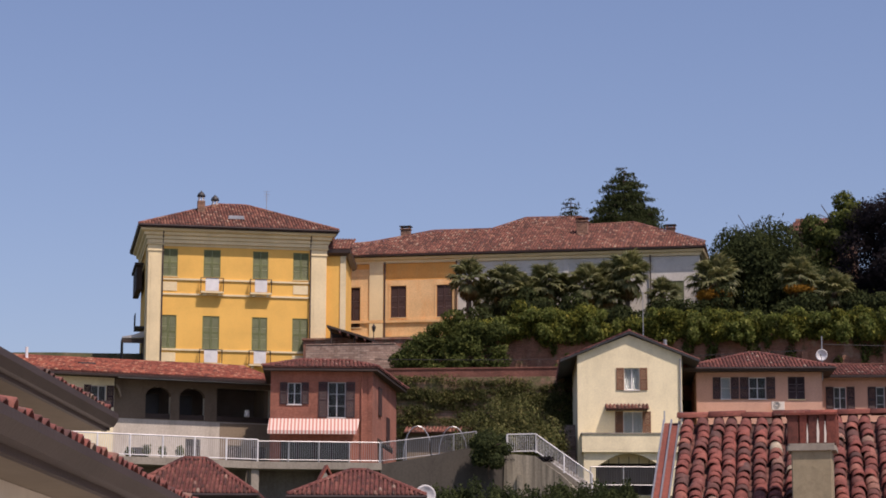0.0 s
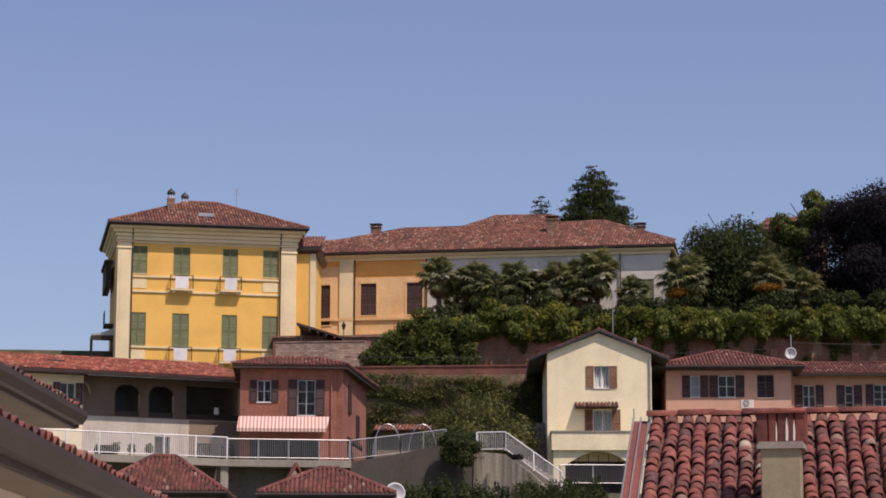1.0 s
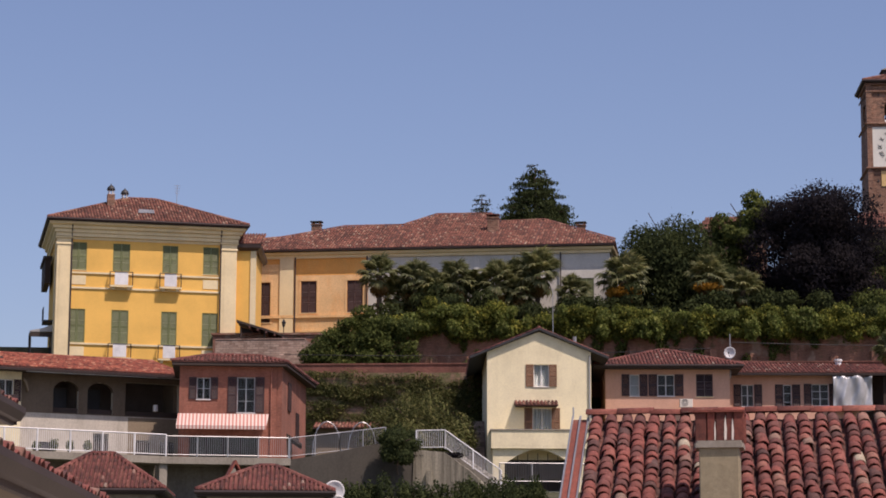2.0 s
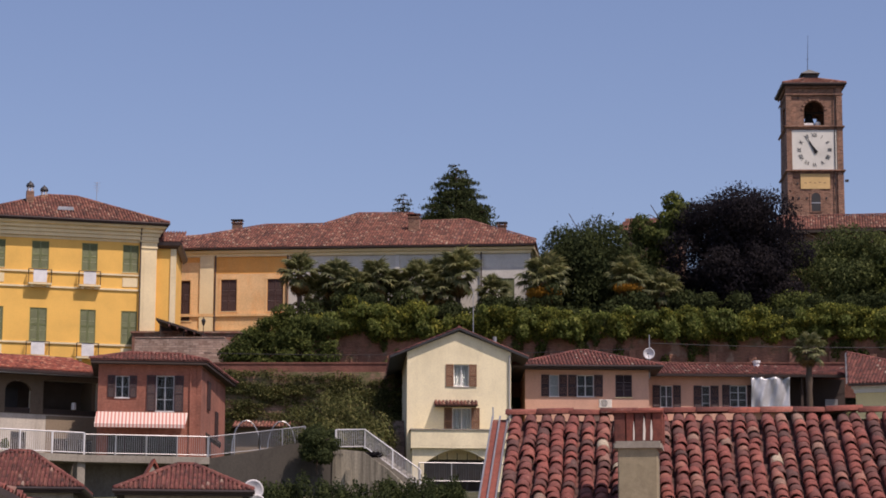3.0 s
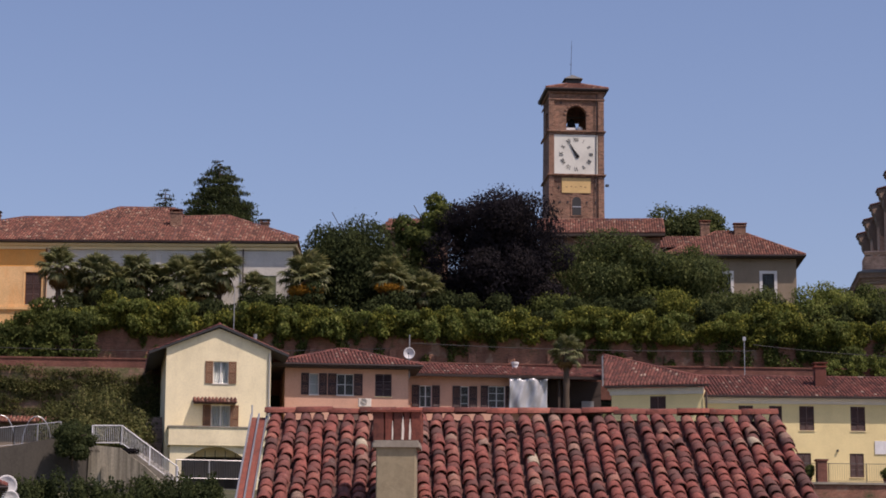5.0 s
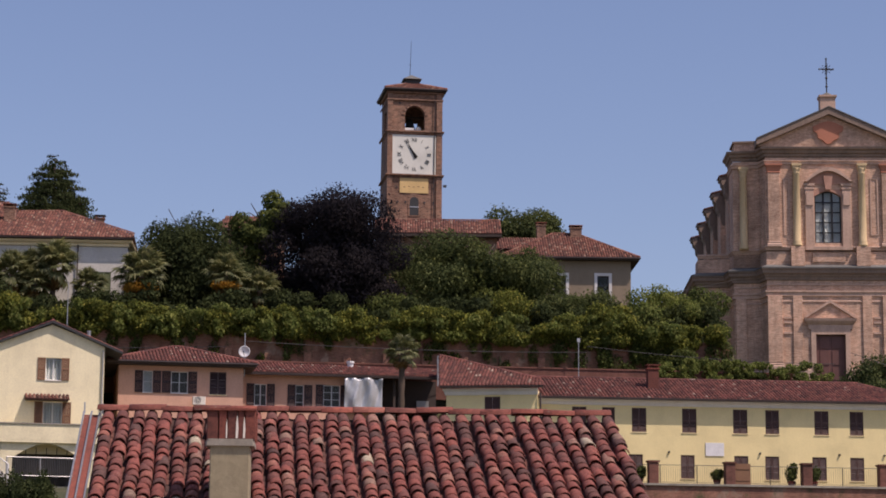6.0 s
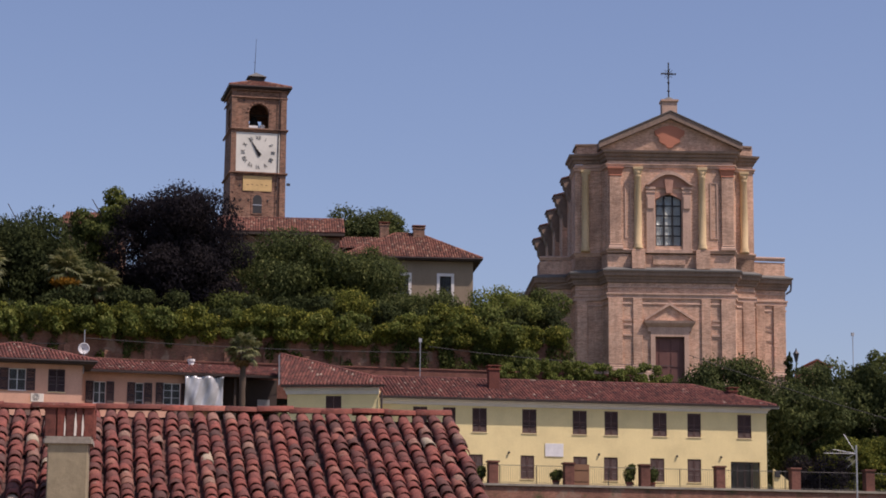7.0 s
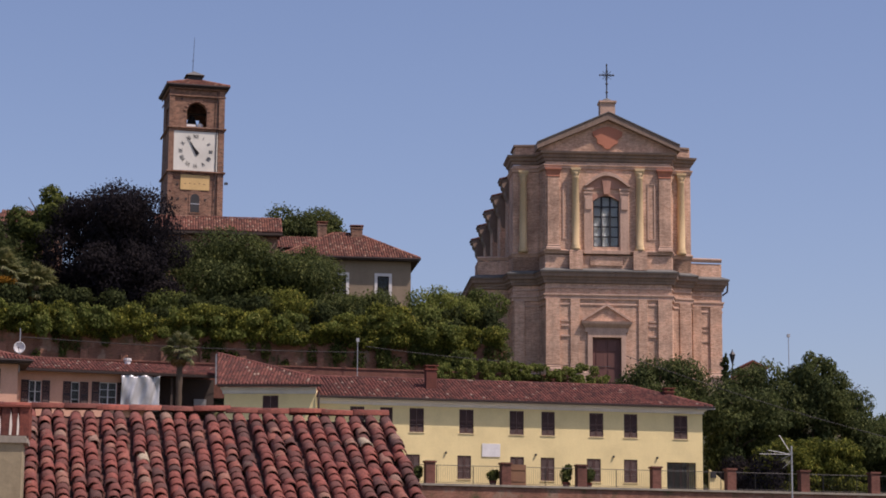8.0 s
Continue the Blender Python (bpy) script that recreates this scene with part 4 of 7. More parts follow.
# linking piece between villa and wing
lk = thing("link_house", -24.5, 164.6, 26.0, 4.0, "narrow yellow-orange link building with cream corner strip", "house")
part("wall", G().box(-1.2, 1.3, 0, 7, 26.0, 34.6), YELLOW, lk)
part("corner_strip", G().box(0.95, 1.35, -0.08, 0.3, 26.0, 34.3), CREAM, lk)
part("eave", G().sweep([(-1.2, -0.1), (1.4, -0.1), (1.4, 7)], [(0, 34.3), (0.3, 34.5), (0.34, 34.75), (0, 34.8)]), GUTTER, lk)
roof_tiles("roof_tiles", lk, CLAY_FAR, (-1.2, -0.4, 34.8), (1.8, -0.4, 34.8), (1.8, 3.6, 36.2), (-1.2, 3.6, 36.2), seed=51)
pg = thing("pergola", -23.7, 161.2, 26.3, 2.0, "dark lean-to roof over an outdoor terrace", "pergola")
part("roof", G().slab([(-0.3, 28.75), (2.6, 27.85), (3.9, 27.25), (3.9, 27.13), (2.6, 27.7), (-0.3, 28.58)], 0, 3.0), DARKWOOD, pg)
for u in (0.0, 1.7, 3.3):
    part("post", G().tube((u, 0.2, 26.3), (u, 0.2, 28.5 - 0.3 * u), 0.06, n=6), DARKWOOD, pg)
part("back_screen", G().slab([(-0.2, 26.3), (3.5, 26.3), (3.5, 27.35), (-0.2, 28.5)], 2.2, 2.3), DARKWOOD, pg)
part("side_rail", G().box(-0.2, 3.5, 0.15, 0.2, 27.25, 27.33), WOOD_SHUTTER, pg)
for u in (0.6, 1.2, 1.8, 2.4, 3.0):
    part("rafter", G().slab([(u, 28.46 - 0.31 * u), (u + 0.1, 28.43 - 0.31 * u), (u + 0.1, 28.3 - 0.31 * u), (u, 28.33 - 0.31 * u)], -0.15, 3.0), CHURCHDOOR, pg)
lp = thing("street_lamp", -20.6, 161.2, 26.5, 0, "small old iron lantern on a wall post", "lamp")
part("post", G().tube((0, 0, 26.5), (0, 0, 28.2), 0.03, n=6), IRON, lp)
part("lantern", G().lathe(0, 0, [(0.07, 28.2), (0.15, 28.5), (0.16, 28.54), (0.05, 28.7), (0.02, 28.8)], 6), IRON, lp)

# ---- red brick house ----
red = thing("red_house", -21.9, 126.1, 15.3, 8.0, "red painted brick house with low tile roof, brown shutters", "house")
rh = [(0.95, 1.72, 19.35, 20.58), (3.2, 4.2, 18.62, 20.62), (0.6, 4.4, 15.5, 17.3)]
part("wall", G().wall(0, 5.4, 15.0, 21.3, 0, 0.3, rh), REDBRICK, red)
sw = G().box(5.4, 5.7, 0.02, 10.0, 15.0, 21.3)
part("side_wall", sw.turn(5.7, 0, -9), REDBRICK, red)
part("side_wall", G().box(0, 0.3, 0.3, 10, 15.0, 21.3), REDBRICK, red)
part("back_wall", G().box(0.3, 6.8, 9.7, 10, 15.0, 21.3), REDBRICK, red)
part("inner_wall", G().box(0.3, 5.4, 2.3, 2.4, 15.0, 21.2), INTERIOR, red)
window(red, 0.95, 1.72, 19.35, 20.58, 0, "open", MAROON, nx=2, nz=2, leaf=0.42, frame_mat=GREYMETAL)
window(red, 3.2, 4.2, 18.62, 20.62, 0, "open", MAROON, nx=2, nz=3, leaf=0.52, frame_mat=GREYMETAL)
window(red, 0.6, 4.4, 15.5, 17.3, 0, "none", nx=4, nz=1, frame_mat=MAROON, sill=False)
for v, z0, z1 in ((2.2, 19.0, 20.6), (5.6, 17.6, 19.2)):
    part("side_shutter", G().box(5.71, 5.78, v, v + 1.1, z0, z1).turn(5.7, 0, -9), MAROON, red)
part("corner_pipe", G().tube((5.1, -0.08, 15.2), (5.1, -0.08, 21.1), 0.05, n=8), REDBRICK, red)
pc = G().slab([(5.7, 17.9), (6.9, 17.1), (6.9, 16.95), (5.7, 17.75)], 2.0, 4.2)
part("porch_roof", pc, DARKWOOD, red, "dark timber porch roof")
A, B, C, D = (-0.45, -0.6, 21.42), (6.0, -0.6, 21.42), (8.0, 10.6, 21.42), (-0.45, 10.6, 21.42)
Lr, Rr = (1.6, 4.6, 22.4), (4.4, 4.9, 22.4)
for i, q in enumerate(((A, B, Rr, Lr), (B, C, Rr, Rr), (C, D, Lr, Rr), (D, A, Lr, Lr))):
    roof_tiles("roof_tiles", red, CLAY_DARK, *q, seed=60 + i)
for p, q in ((A, Lr), (B, Rr), (C, Rr), (D, Lr), (Lr, Rr)):
    ridge_caps(red, p, q, CLAY_DARK)
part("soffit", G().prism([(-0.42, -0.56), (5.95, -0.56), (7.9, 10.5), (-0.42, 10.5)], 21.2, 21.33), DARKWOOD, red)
aw = part("awning", G().add([(-0.05, -0.05, 18.55), (5.0, -0.05, 18.55), (4.85, -1.3, 17.78), (-0.1, -1.3, 17.78), (4.85, -1.3, 17.58), (-0.1, -1.3, 17.58)], [(3, 2, 1, 0), (5, 4, 2, 3)]), AWNING, red, "red and white striped sun awning")
sm = aw.modifiers.new("thick", "SOLIDIFY")
sm.thickness = 0.02
part("awning_arm", G().tube((0.1, -0.05, 18.2), (0.1, -1.28, 17.78), 0.025, n=6), WHITEPAINT, aw)
part("awning_arm", G().tube((4.7, -0.05, 18.2), (4.7, -1.28, 17.78), 0.025, n=6), WHITEPAINT, aw)

# ---- loggia house ----
log = thing("loggia_house", -24.2, 133.0, 15.3, 28.0, "old rendered house, open upper loggia under red tile roof", "house")
lh = [(-9.75, -8.85, 19.5, 20.75), (-6.45, -4.95, 19.0, 20.85), (-4.42, -2.9, 19.0, 20.85), (-2.15, 1.12, 19.0, 20.95), (-4.0, -3.1, 16.3, 17.9), (-7.2, -6.2, 15.3, 17.3), (-1.6, -0.6, 16.3, 17.6), (0.0, 0.9, 16.3, 17.6)]
part("wall", G().wall(-8.4, 1.2, 15.0, 21.3, 0, 0.35, lh), LOGWALL, log)
part("wall", G().wall(-14.0, -8.4, 15.0, 21.2, -0.35, 0.35, lh[:1]), WHITEHOUSE, log)
# dark facing down to 18.95 stands in for the eave's shadow
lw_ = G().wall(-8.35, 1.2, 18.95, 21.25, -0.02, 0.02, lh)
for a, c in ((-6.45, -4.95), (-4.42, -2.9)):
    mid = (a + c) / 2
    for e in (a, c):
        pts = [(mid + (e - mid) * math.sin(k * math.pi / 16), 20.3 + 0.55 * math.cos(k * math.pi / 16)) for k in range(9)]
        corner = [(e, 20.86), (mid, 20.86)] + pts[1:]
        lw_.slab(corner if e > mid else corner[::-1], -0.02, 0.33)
part("loggia_wall", lw_, LOGSHADE, log, "plaster round the arches, coloured dark for the eave shade")
part("lower_render", G().wall(-1.95, 1.2, 15.2, 18.9, -0.015, 0.015, lh), BEIGE, log, "brownish lower render")
shell(log, -14.0, 1.2, 0, 9.0, 15.0, 21.2, LOGSHADE, 0.35)
window(log, -9.75, -8.85, 19.5, 20.75, -0.35, "open", MAROON, nx=2, nz=1, leaf=0.42)
for a, c in ((-4.0, -3.1), (-1.6, -0.6), (0.0, 0.9)):
    window(log, a, c, 16.3, 17.5, 0, "closed", DARKWOOD)
for a, c in ((-6.45, -4.95), (-4.42, -2.9), (-2.15, 1.12)):
    part("loggia_parapet", G().box(a, c, 0.1, 0.2, 18.7, 19.3), DARKWOOD, log)
for a, c in ((-6.2, -5.2), (-4.2, -3.2)):
    part("loggia_window", G().box(a, c, 1.6, 1.66, 19.1, 20.6), IRON, log)
part("basket", G().lathe(-0.3, 0.0, [(0.1, 19.3), (0.16, 19.33), (0.14, 19.7), (0.1, 19.72)], 10), WHITEPAINT, log)
part("brace", G().sweep([(-8.3, -0.36), (-8.3, -0.05)], [(0, 20.9), (0.2, 20.7), (0.35, 20.2), (0.3, 20.1), (0.1, 20.6), (0, 20.7)]), BEIGE, log)
roof_tiles("roof_tiles", log, CLAY_BRIGHT, (-15.0, -1.35, 21.4), (1.3, -1.35, 21.4), (1.3, 5.6, 22.95), (-15.0, 5.6, 22.95), seed=71)
ridge_caps(log, (-15.0, 5.6, 22.95), (1.3, 5.6, 22.95), CLAY_BRIGHT)
part("back_slope", G().add([(-15, 5.6, 22.9), (1.3, 5.6, 22.9), (1.3, 11, 21.3), (-15, 11, 21.0)], [(0, 1, 2, 3)]), CLAY_UNDER, log)
part("eave_board", G().box(-8.4, 1.25, -1.33, -1.2, 21.13, 21.33), PALEGUTTER, log)
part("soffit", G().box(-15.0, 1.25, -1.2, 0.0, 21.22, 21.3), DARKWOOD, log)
part("gutter", G().sweep([(-15.0, -1.35), (1.3, -1.35)], [(0, 21.17), (0.08, 21.19), (0.1, 21.31), (0, 21.33)]), GUTTER, log)
part("parapet", G().box(-15.0, -6.6, 6.4, 6.6, 22.0, 23.15), LEADGREY, log, "dark edge of a flat roof behind")
part("vent_pipe", G().tube((-12.6, 4.0, 22.3), (-12.6, 4.0, 23.3), 0.09, n=8), WHITEPAINT, log)
part("skylight", G().slab([(-9.9, 22.2), (-8.9, 22.2), (-8.9, 22.36), (-9.9, 22.36)], 2.2, 2.6), BLACK, log)

# ---- terrace with white railing ----
ter = thing("terrace", -20.9, 116.9, 12.0, 31.0, "concrete terrace on pillars below the houses", "terrace", kind="structure")
part("slab", G().box(-12.0, 0.0, 0, 9.0, 15.05, 15.42), CONCRETE, ter)
for u in (-9.0, -4.6, -0.3):
    part("pillar", G().box(u, u + 0.42, 0.15, 0.6, 11.0, 15.05), CONCRETE, ter)
part("back_wall", G().box(-12.0, 0.0, 1.6, 1.9, 11.0, 15.05), PIERCONC, ter)
te2 = thing("terrace", -20.9, 116.9, 12.0, 12.0, "concrete terrace edge with pale pillars", "terrace", kind="structure")
part("slab", G().box(0.0, 6.4, 0.0, 9.0, 15.05, 15.42), CONCRETE, te2)
part("pillar", G().box(3.3, 3.75, 0.1, 0.5, 11.0, 15.05), CONCRETE, te2)
part("back_wall", G().box(0.0, 6.4, 1.6, 1.9, 11.0, 15.05), PIERCONC, te2)
rl = thing("railing", -20.9, 116.9, 15.42, 31.0, "white painted steel railing along the terrace edge", "railing")
railing(rl, [(-12.0, 0.08, 15.42), (0, 0.08, 15.42)], 1.12, WHITEPAINT, 1.75, 0.11, 0.024)
rl = thing("railing", -20.9, 116.9, 15.42, 12.0, "grey steel railing along the terrace corner", "railing")
railing(rl, [(0, 0.08, 15.42), (6.3, 0.08, 15.42)], 1.05, GREYMETAL, 1.6, 0.11, 0.02)
rl = thing("railing", -14.7, 118.3, 15.42, 0.0, "grey railing climbing beside the ramp", "railing")
railing(rl, [(0, 0, 15.42), (2.4, 2.2, 15.9), (4.6, 4.6, 16.4)], 1.05, GREYMETAL, 1.5, 0.13, 0.018)
rw = thing("ramp_wall", -14.7, 118.3, 11.0, 0.0, "dark stained concrete wall below the ramp", "wall", kind="structure")
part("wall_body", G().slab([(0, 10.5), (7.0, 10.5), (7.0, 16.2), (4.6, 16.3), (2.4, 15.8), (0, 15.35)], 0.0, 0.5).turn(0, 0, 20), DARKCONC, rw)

# ---- garden stair with curved concrete wall ----
cw = thing("concrete_wall", -8.6, 120.5, 10.0, -8.0, "pale weathered concrete retaining wall", "wall", kind="structure")
part("wall_body", G().slab([(0, 9.5), (4.6, 9.5), (4.6, 13.6), (3.2, 14.9), (1.8, 15.9), (0.2, 16.05)], 0, 0.6), STREAKED, cw)
for i, u in enumerate((0.9, 2.1, 3.2)):
    part("buttress", G().box(u, u + 0.3, -0.18, 0.0, 9.5, 14.9 - i * 0.6), STREAKED, cw)
sr = thing("railing", -8.5, 121.0, 15.7, -8.0, "pale steel railing stepping down beside the garden stair", "railing")
railing(sr, [(0.2, 0, 16.1), (1.75, 0, 16.1), (4.75, 0, 13.95)], 1.0, WHITEPAINT, 1.5, 0.1, 0.022)
st = thing("stair", -8.0, 121.6, 12.0, -8.0, "concrete garden stair", "stair", kind="structure")
for i in range(12):
    part("step", G().box(1.6 + i * 0.27, 1.9 + i * 0.27, 0, 1.2, 12.0, 15.95 - i * 0.18), CONCRETE, st)
s2 = thing("stair", -5.6, 139.0, 15.0, 0.0, "steep stone stair beside the pale house", "stair", kind="structure")
for i in range(14):
    part("step", G().box(-0.9, 0.2, i * 0.28, 0.3 + i * 0.28, 15.0, 17.2 + i * 0.19), STONEWALL, s2)

# ---- pale yellow gabled house ----
wht = thing("gabled_house", -5.2, 137.9, 14.5, 4.0, "pale yellow gabled house with brown shutters and walled balcony", "house")
whs = [(2.82, 3.75, 21.32, 22.66), (2.35, 4.1, 18.0, 20.02), (0.9, 4.9, 15.0, 16.9)]
part("wall", G().wall(0, 6.3, 14.0, 23.45, 0, 0.35, whs), WHITEHOUSE, wht)
part("gable", G().slab([(0, 23.45), (6.3, 23.45), (3.15, 24.66)], 0.0, 0.3), WHITEHOUSE, wht)
shell(wht, 0, 6.3, 0, 10.4, 14.0, 23.4, WHITEHOUSE, 0.35)
window(wht, 2.82, 3.75, 21.32, 22.66, 0, "open", WOOD_SHUTTER, nz=1, curtain=True, leaf=0.47)
window(wht, 2.75, 3.9, 18.4, 20.02, 0, "open", WOOD_SHUTTER, nz=1, curtain=True, leaf=0.5, sill=False)
cp = part("door_canopy", G().box(1.7, 4.2, -0.62, 0, 20.06, 20.12), DARKWOOD, wht)
roof_tiles("canopy_tiles", cp, CLAY_FAR, (1.64, -0.7, 20.14), (4.26, -0.7, 20.14), (4.26, 0.0, 20.42), (1.64, 0.0, 20.42), seed=81)
bp = part("balcony", G().box(0.2, 6.6, -1.5, 0.0, 17.45, 17.62), WHITEHOUSE, wht)
part("balcony_wall", G().box(0.2, 6.6, -1.5, -1.36, 17.624, 18.52).box(0.2, 0.34, -1.36, 0, 17.624, 18.52), WHITEHOUSE, bp)
part("balcony_cap", G().box(0.14, 6.66, -1.56, -1.3, 18.524, 18.6).box(0.14, 0.4, -1.3, 0, 18.524, 18.6), CONCRETE, bp)
ar = G()
n = 16
pts = [(1.0 + 4.0 * i / n, 16.55 + 0.85 * math.sin(math.pi * i / n)) for i in range(n + 1)]
ar.slab([(0.3, 17.44)] + [(0.3, 14.0), (1.0, 14.0)] + pts + [(5.0, 14.0), (6.3, 14.0), (6.3, 17.44)], -1.3, -1.0)
part("arcade_wall", ar, WHITEHOUSE, wht)
ag = G()
for i in range(7):
    u = 1.2 + 3.6 * i / 6
    ag.box(u - 0.02, u + 0.02, -1.0, -0.97, 15.0, 17.2)
ag.box(1.0, 5.0, -1.0, -0.97, 16.5, 16.56)
part("arch_grille", ag, IRON, wht)
for s, (ua, ub) in enumerate(((-1.05, 3.15), (7.35, 3.15))):
    za, zb = 23.12, 24.86
    a, d = (ua, -0.24, za), (ub, -0.24, zb)
    b2, c2 = (ua, 10.9, za), (ub, 10.9, zb)
    roof_tiles("roof_tiles", wht, CLAY_DARK, *((b2, a, d, c2) if s == 0 else (a, b2, c2, d)), seed=84 + s)
    part("verge_board", G().slab([(ua, za - 0.12), (ub, zb - 0.12), (ub, zb + 0.03), (ua, za + 0.03)], -0.28, -0.25), BLACK, wht)
    # soffit coloured black for the deep shade under the overhang
    part("soffit", G().slab([(ua, za - 0.14), (ub, zb - 0.14), (ub, zb - 0.08), (ua, za - 0.08)], -0.2, 11.2), BLACK, wht)
ridge_caps(wht, (3.15, -0.28, 24.86), (3.15, 10.9, 24.86), CLAY_DARK)
part("downpipe", G().tube((6.2, -0.1, 15.0), (6.2, -0.1, 23.2), 0.05, n=8), PALEGUTTER, wht)
part("flue", G().tube((5.6, 4.0, 23.8), (5.6, 4.0, 24.9), 0.12, n=8), GREYMETAL, wht)
rl = thing("railing", -4.6, 133.5, 15.0, 7.0, "pale steel railing in front of the arch", "railing")
railing(rl, [(0.3, 0, 15.2), (6.0, 0, 15.2)], 1.15, GREYMETAL, 1.7, 0.1, 0.02)

# ---- pink houses ----
pk = thing("pink_house", 2.0, 142.0, 15.0, 2.0, "salmon pink house with dark brown shutters and a hipped tile roof", "house")
ph = [(1.5, 2.1, 21.15, 22.5), (3.22, 4.28, 21.15, 22.5), (5.62, 6.65, 21.12, 22.52)]
part("wall", G().wall(0, 7.7, 14.5, 22.95, 0, 0.3, ph), PINK, pk)
shell(pk, 0, 7.7, 0, 8, 14.5, 22.9, PINK, 0.3)
window(pk, 1.5, 2.1, 21.15, 22.5, 0, "open", MAROON, nx=1, nz=2, curtain=True, leaf=0.5)
window(pk, 3.22, 4.28, 21.15, 22.5, 0, "open", MAROON, nx=2, nz=2, curtain=False, leaf=0.55)
window(pk, 5.62, 6.65, 21.12, 22.52, 0, "closed", MAROON)
hip_roof(pk, 0, 7.7, 0, 8, 23.05, 1.45, CLAY_DARK, 0.75, 91, 4.3)
ac = thing("air_conditioner", 6.55, 141.9, 20.4, 2.0, "white outdoor air conditioner unit on the pink wall", "air conditioner")
part("body", G().box(0, 0.8, -0.32, -0.02, 20.42, 20.92, 0.03), EAVEWALL, ac)
fan = G()
for r in (0.08, 0.14, 0.2):
    for i in range(16):
        a, c = 2 * math.pi * i / 16, 2 * math.pi * (i + 1) / 16
        fan.tube((0.32 + r * math.cos(a), -0.335, 20.7 + r * math.sin(a)), (0.32 + r * math.cos(c), -0.335, 20.7 + r * math.sin(c)), 0.008, n=4)
part("fan_grille", fan, IRON, ac)
part("bracket", G().box(0.1, 0.14, -0.3, 0.0, 20.34, 20.416).box(0.7, 0.74, -0.3, 0.0, 20.34, 20.416), GREYMETAL, ac)


def dish(x, y, z, r, label, pole_up, turn=200):
    d = thing("satellite_dish", x, y, z, turn, label, "satellite dish")
    bowl = G()
    bowl.smooth = True
    prof = [(r * i / 6, 0.22 * r * (i / 6) ** 2 * 1.3) for i in range(7)]
    n = 20
    vs = [(a * math.cos(2 * math.pi * k / n), -0.06 + h, a * math.sin(2 * math.pi * k / n)) for a, h in prof for k in range(n)]
    fs = [(i * n + k, i * n + (k + 1) % n, (i + 1) * n + (k + 1) % n, (i + 1) * n + k) for i in range(6) for k in range(n)]
    bowl.add([(p[0], p[1], p[2] + z + 0.15) for p in vs], fs)
    ob = part("bowl", bowl, WHITEPAINT, d)
    s = ob.modifiers.new("thick", "SOLIDIFY")
    s.thickness = 0.02
    part("mast", G().tube((0, -0.12, z - 1.4), (0, -0.12, z + pole_up), 0.035, n=8), GREYMETAL, d)
    part("feed_arm", G().tube((0, 0, z + 0.15 - r * 0.9), (0, r * 0.9, z + 0.1), 0.015, n=5).tube((0, r * 0.85, z + 0.1), (0, r * 0.98, z + 0.1), 0.05, n=8), IRON, d)
    return d


dish(9.75, 142.6, 23.75, 0.36, "white satellite dish on a roof mast", 1.35, 165)
pk2 = thing("pink_house", 10.3, 145.6, 15.0, 3.0, "lower salmon pink row house with brown shutters", "house")
ph2 = [(0.35, 1.15, 20.85, 22.25), (3.0, 3.55, 20.75, 22.25), (4.8, 5.9, 20.9, 22.3)]
part("wall", G().wall(-0.6, 8.2, 14.5, 22.9, 0, 0.3, ph2), PINK, pk2)
shell(pk2, -0.6, 8.2, 0, 6, 14.5, 22.8, PINK, 0.3)
window(pk2, 0.35, 1.15, 20.85, 22.25, 0, "open", MAROON, nz=2, curtain=False, leaf=0.5)
window(pk2, 3.0, 3.55, 20.6, 22.25, 0, "open", MAROON, nx=1, nz=3, curtain=False, leaf=0.52)
window(pk2, 4.8, 5.9, 20.9, 22.3, 0, "open", MAROON, nz=3, curtain=False, leaf=0.5)
roof_tiles("roof_tiles", pk2, CLAY_DARK, (-1.2, -0.7, 22.95), (12.6, -0.7, 22.95), (12.6, 3.2, 24.02), (-1.2, 3.2, 24.02), seed=95)
ridge_caps(pk2, (-1.2, 3.2, 24.02), (12.6, 3.2, 24.02), CLAY_DARK)
part("back_slope", G().add([(-1.2, 3.2, 23.97), (12.6, 3.2, 23.97), (12.6, 6.6, 23.0), (-1.2, 6.6, 23.0)], [(0, 1, 2, 3)]), CLAY_UNDER, pk2)
part("gutter", G().sweep([(-1.2, -0.7), (12.6, -0.7)], [(0, 22.75), (0.08, 22.77), (0.1, 22.9), (0, 22.92)]), GUTTER, pk2)
part("flue", G().lathe(6.9, 2.2, [(0.2, 23.6), (0.2, 24.0), (0.26, 24.0), (0.26, 24.14)], 10), WHITEPAINT, pk2)
part("shed_side", G().box(8.2, 12.5, 1.6, 1.8, 15.0, 22.9), DARKWOOD, pk2)
part("shed_post", G().box(9.3, 9.45, -0.3, -0.15, 15.0, 22.8), DARKWOOD, pk2)
part("shed_shelf", G().box(9.5, 12.3, -0.2, 1.6, 20.6, 20.75), DARKWOOD, pk2)
part("shed_window", G().box(11.2, 12.0, 1.5, 1.58, 21.0, 21.6), GREYMETAL, pk2)
tp = G()
tp.smooth = True
n, k = 26, 14
vs = [(6.05 + 2.45 * i / n, -0.75 + 0.1 * math.sin(i * 0.62 + 0.7 * math.sin(j * 0.5)) + 0.07 * math.sin(i * 0.47 + j * 0.33) + 0.03 * math.sin(i * 1.4 - j * 0.8), 20.5 + 2.22 * j / k + 0.025 * math.sin(i * 0.5)) for j in range(k + 1) for i in range(n + 1)]
tp.add(vs, [(j * (n + 1) + i, j * (n + 1) + i + 1, (j + 1) * (n + 1) + i + 1, (j + 1) * (n + 1) + i) for j in range(k) for i in range(n)])
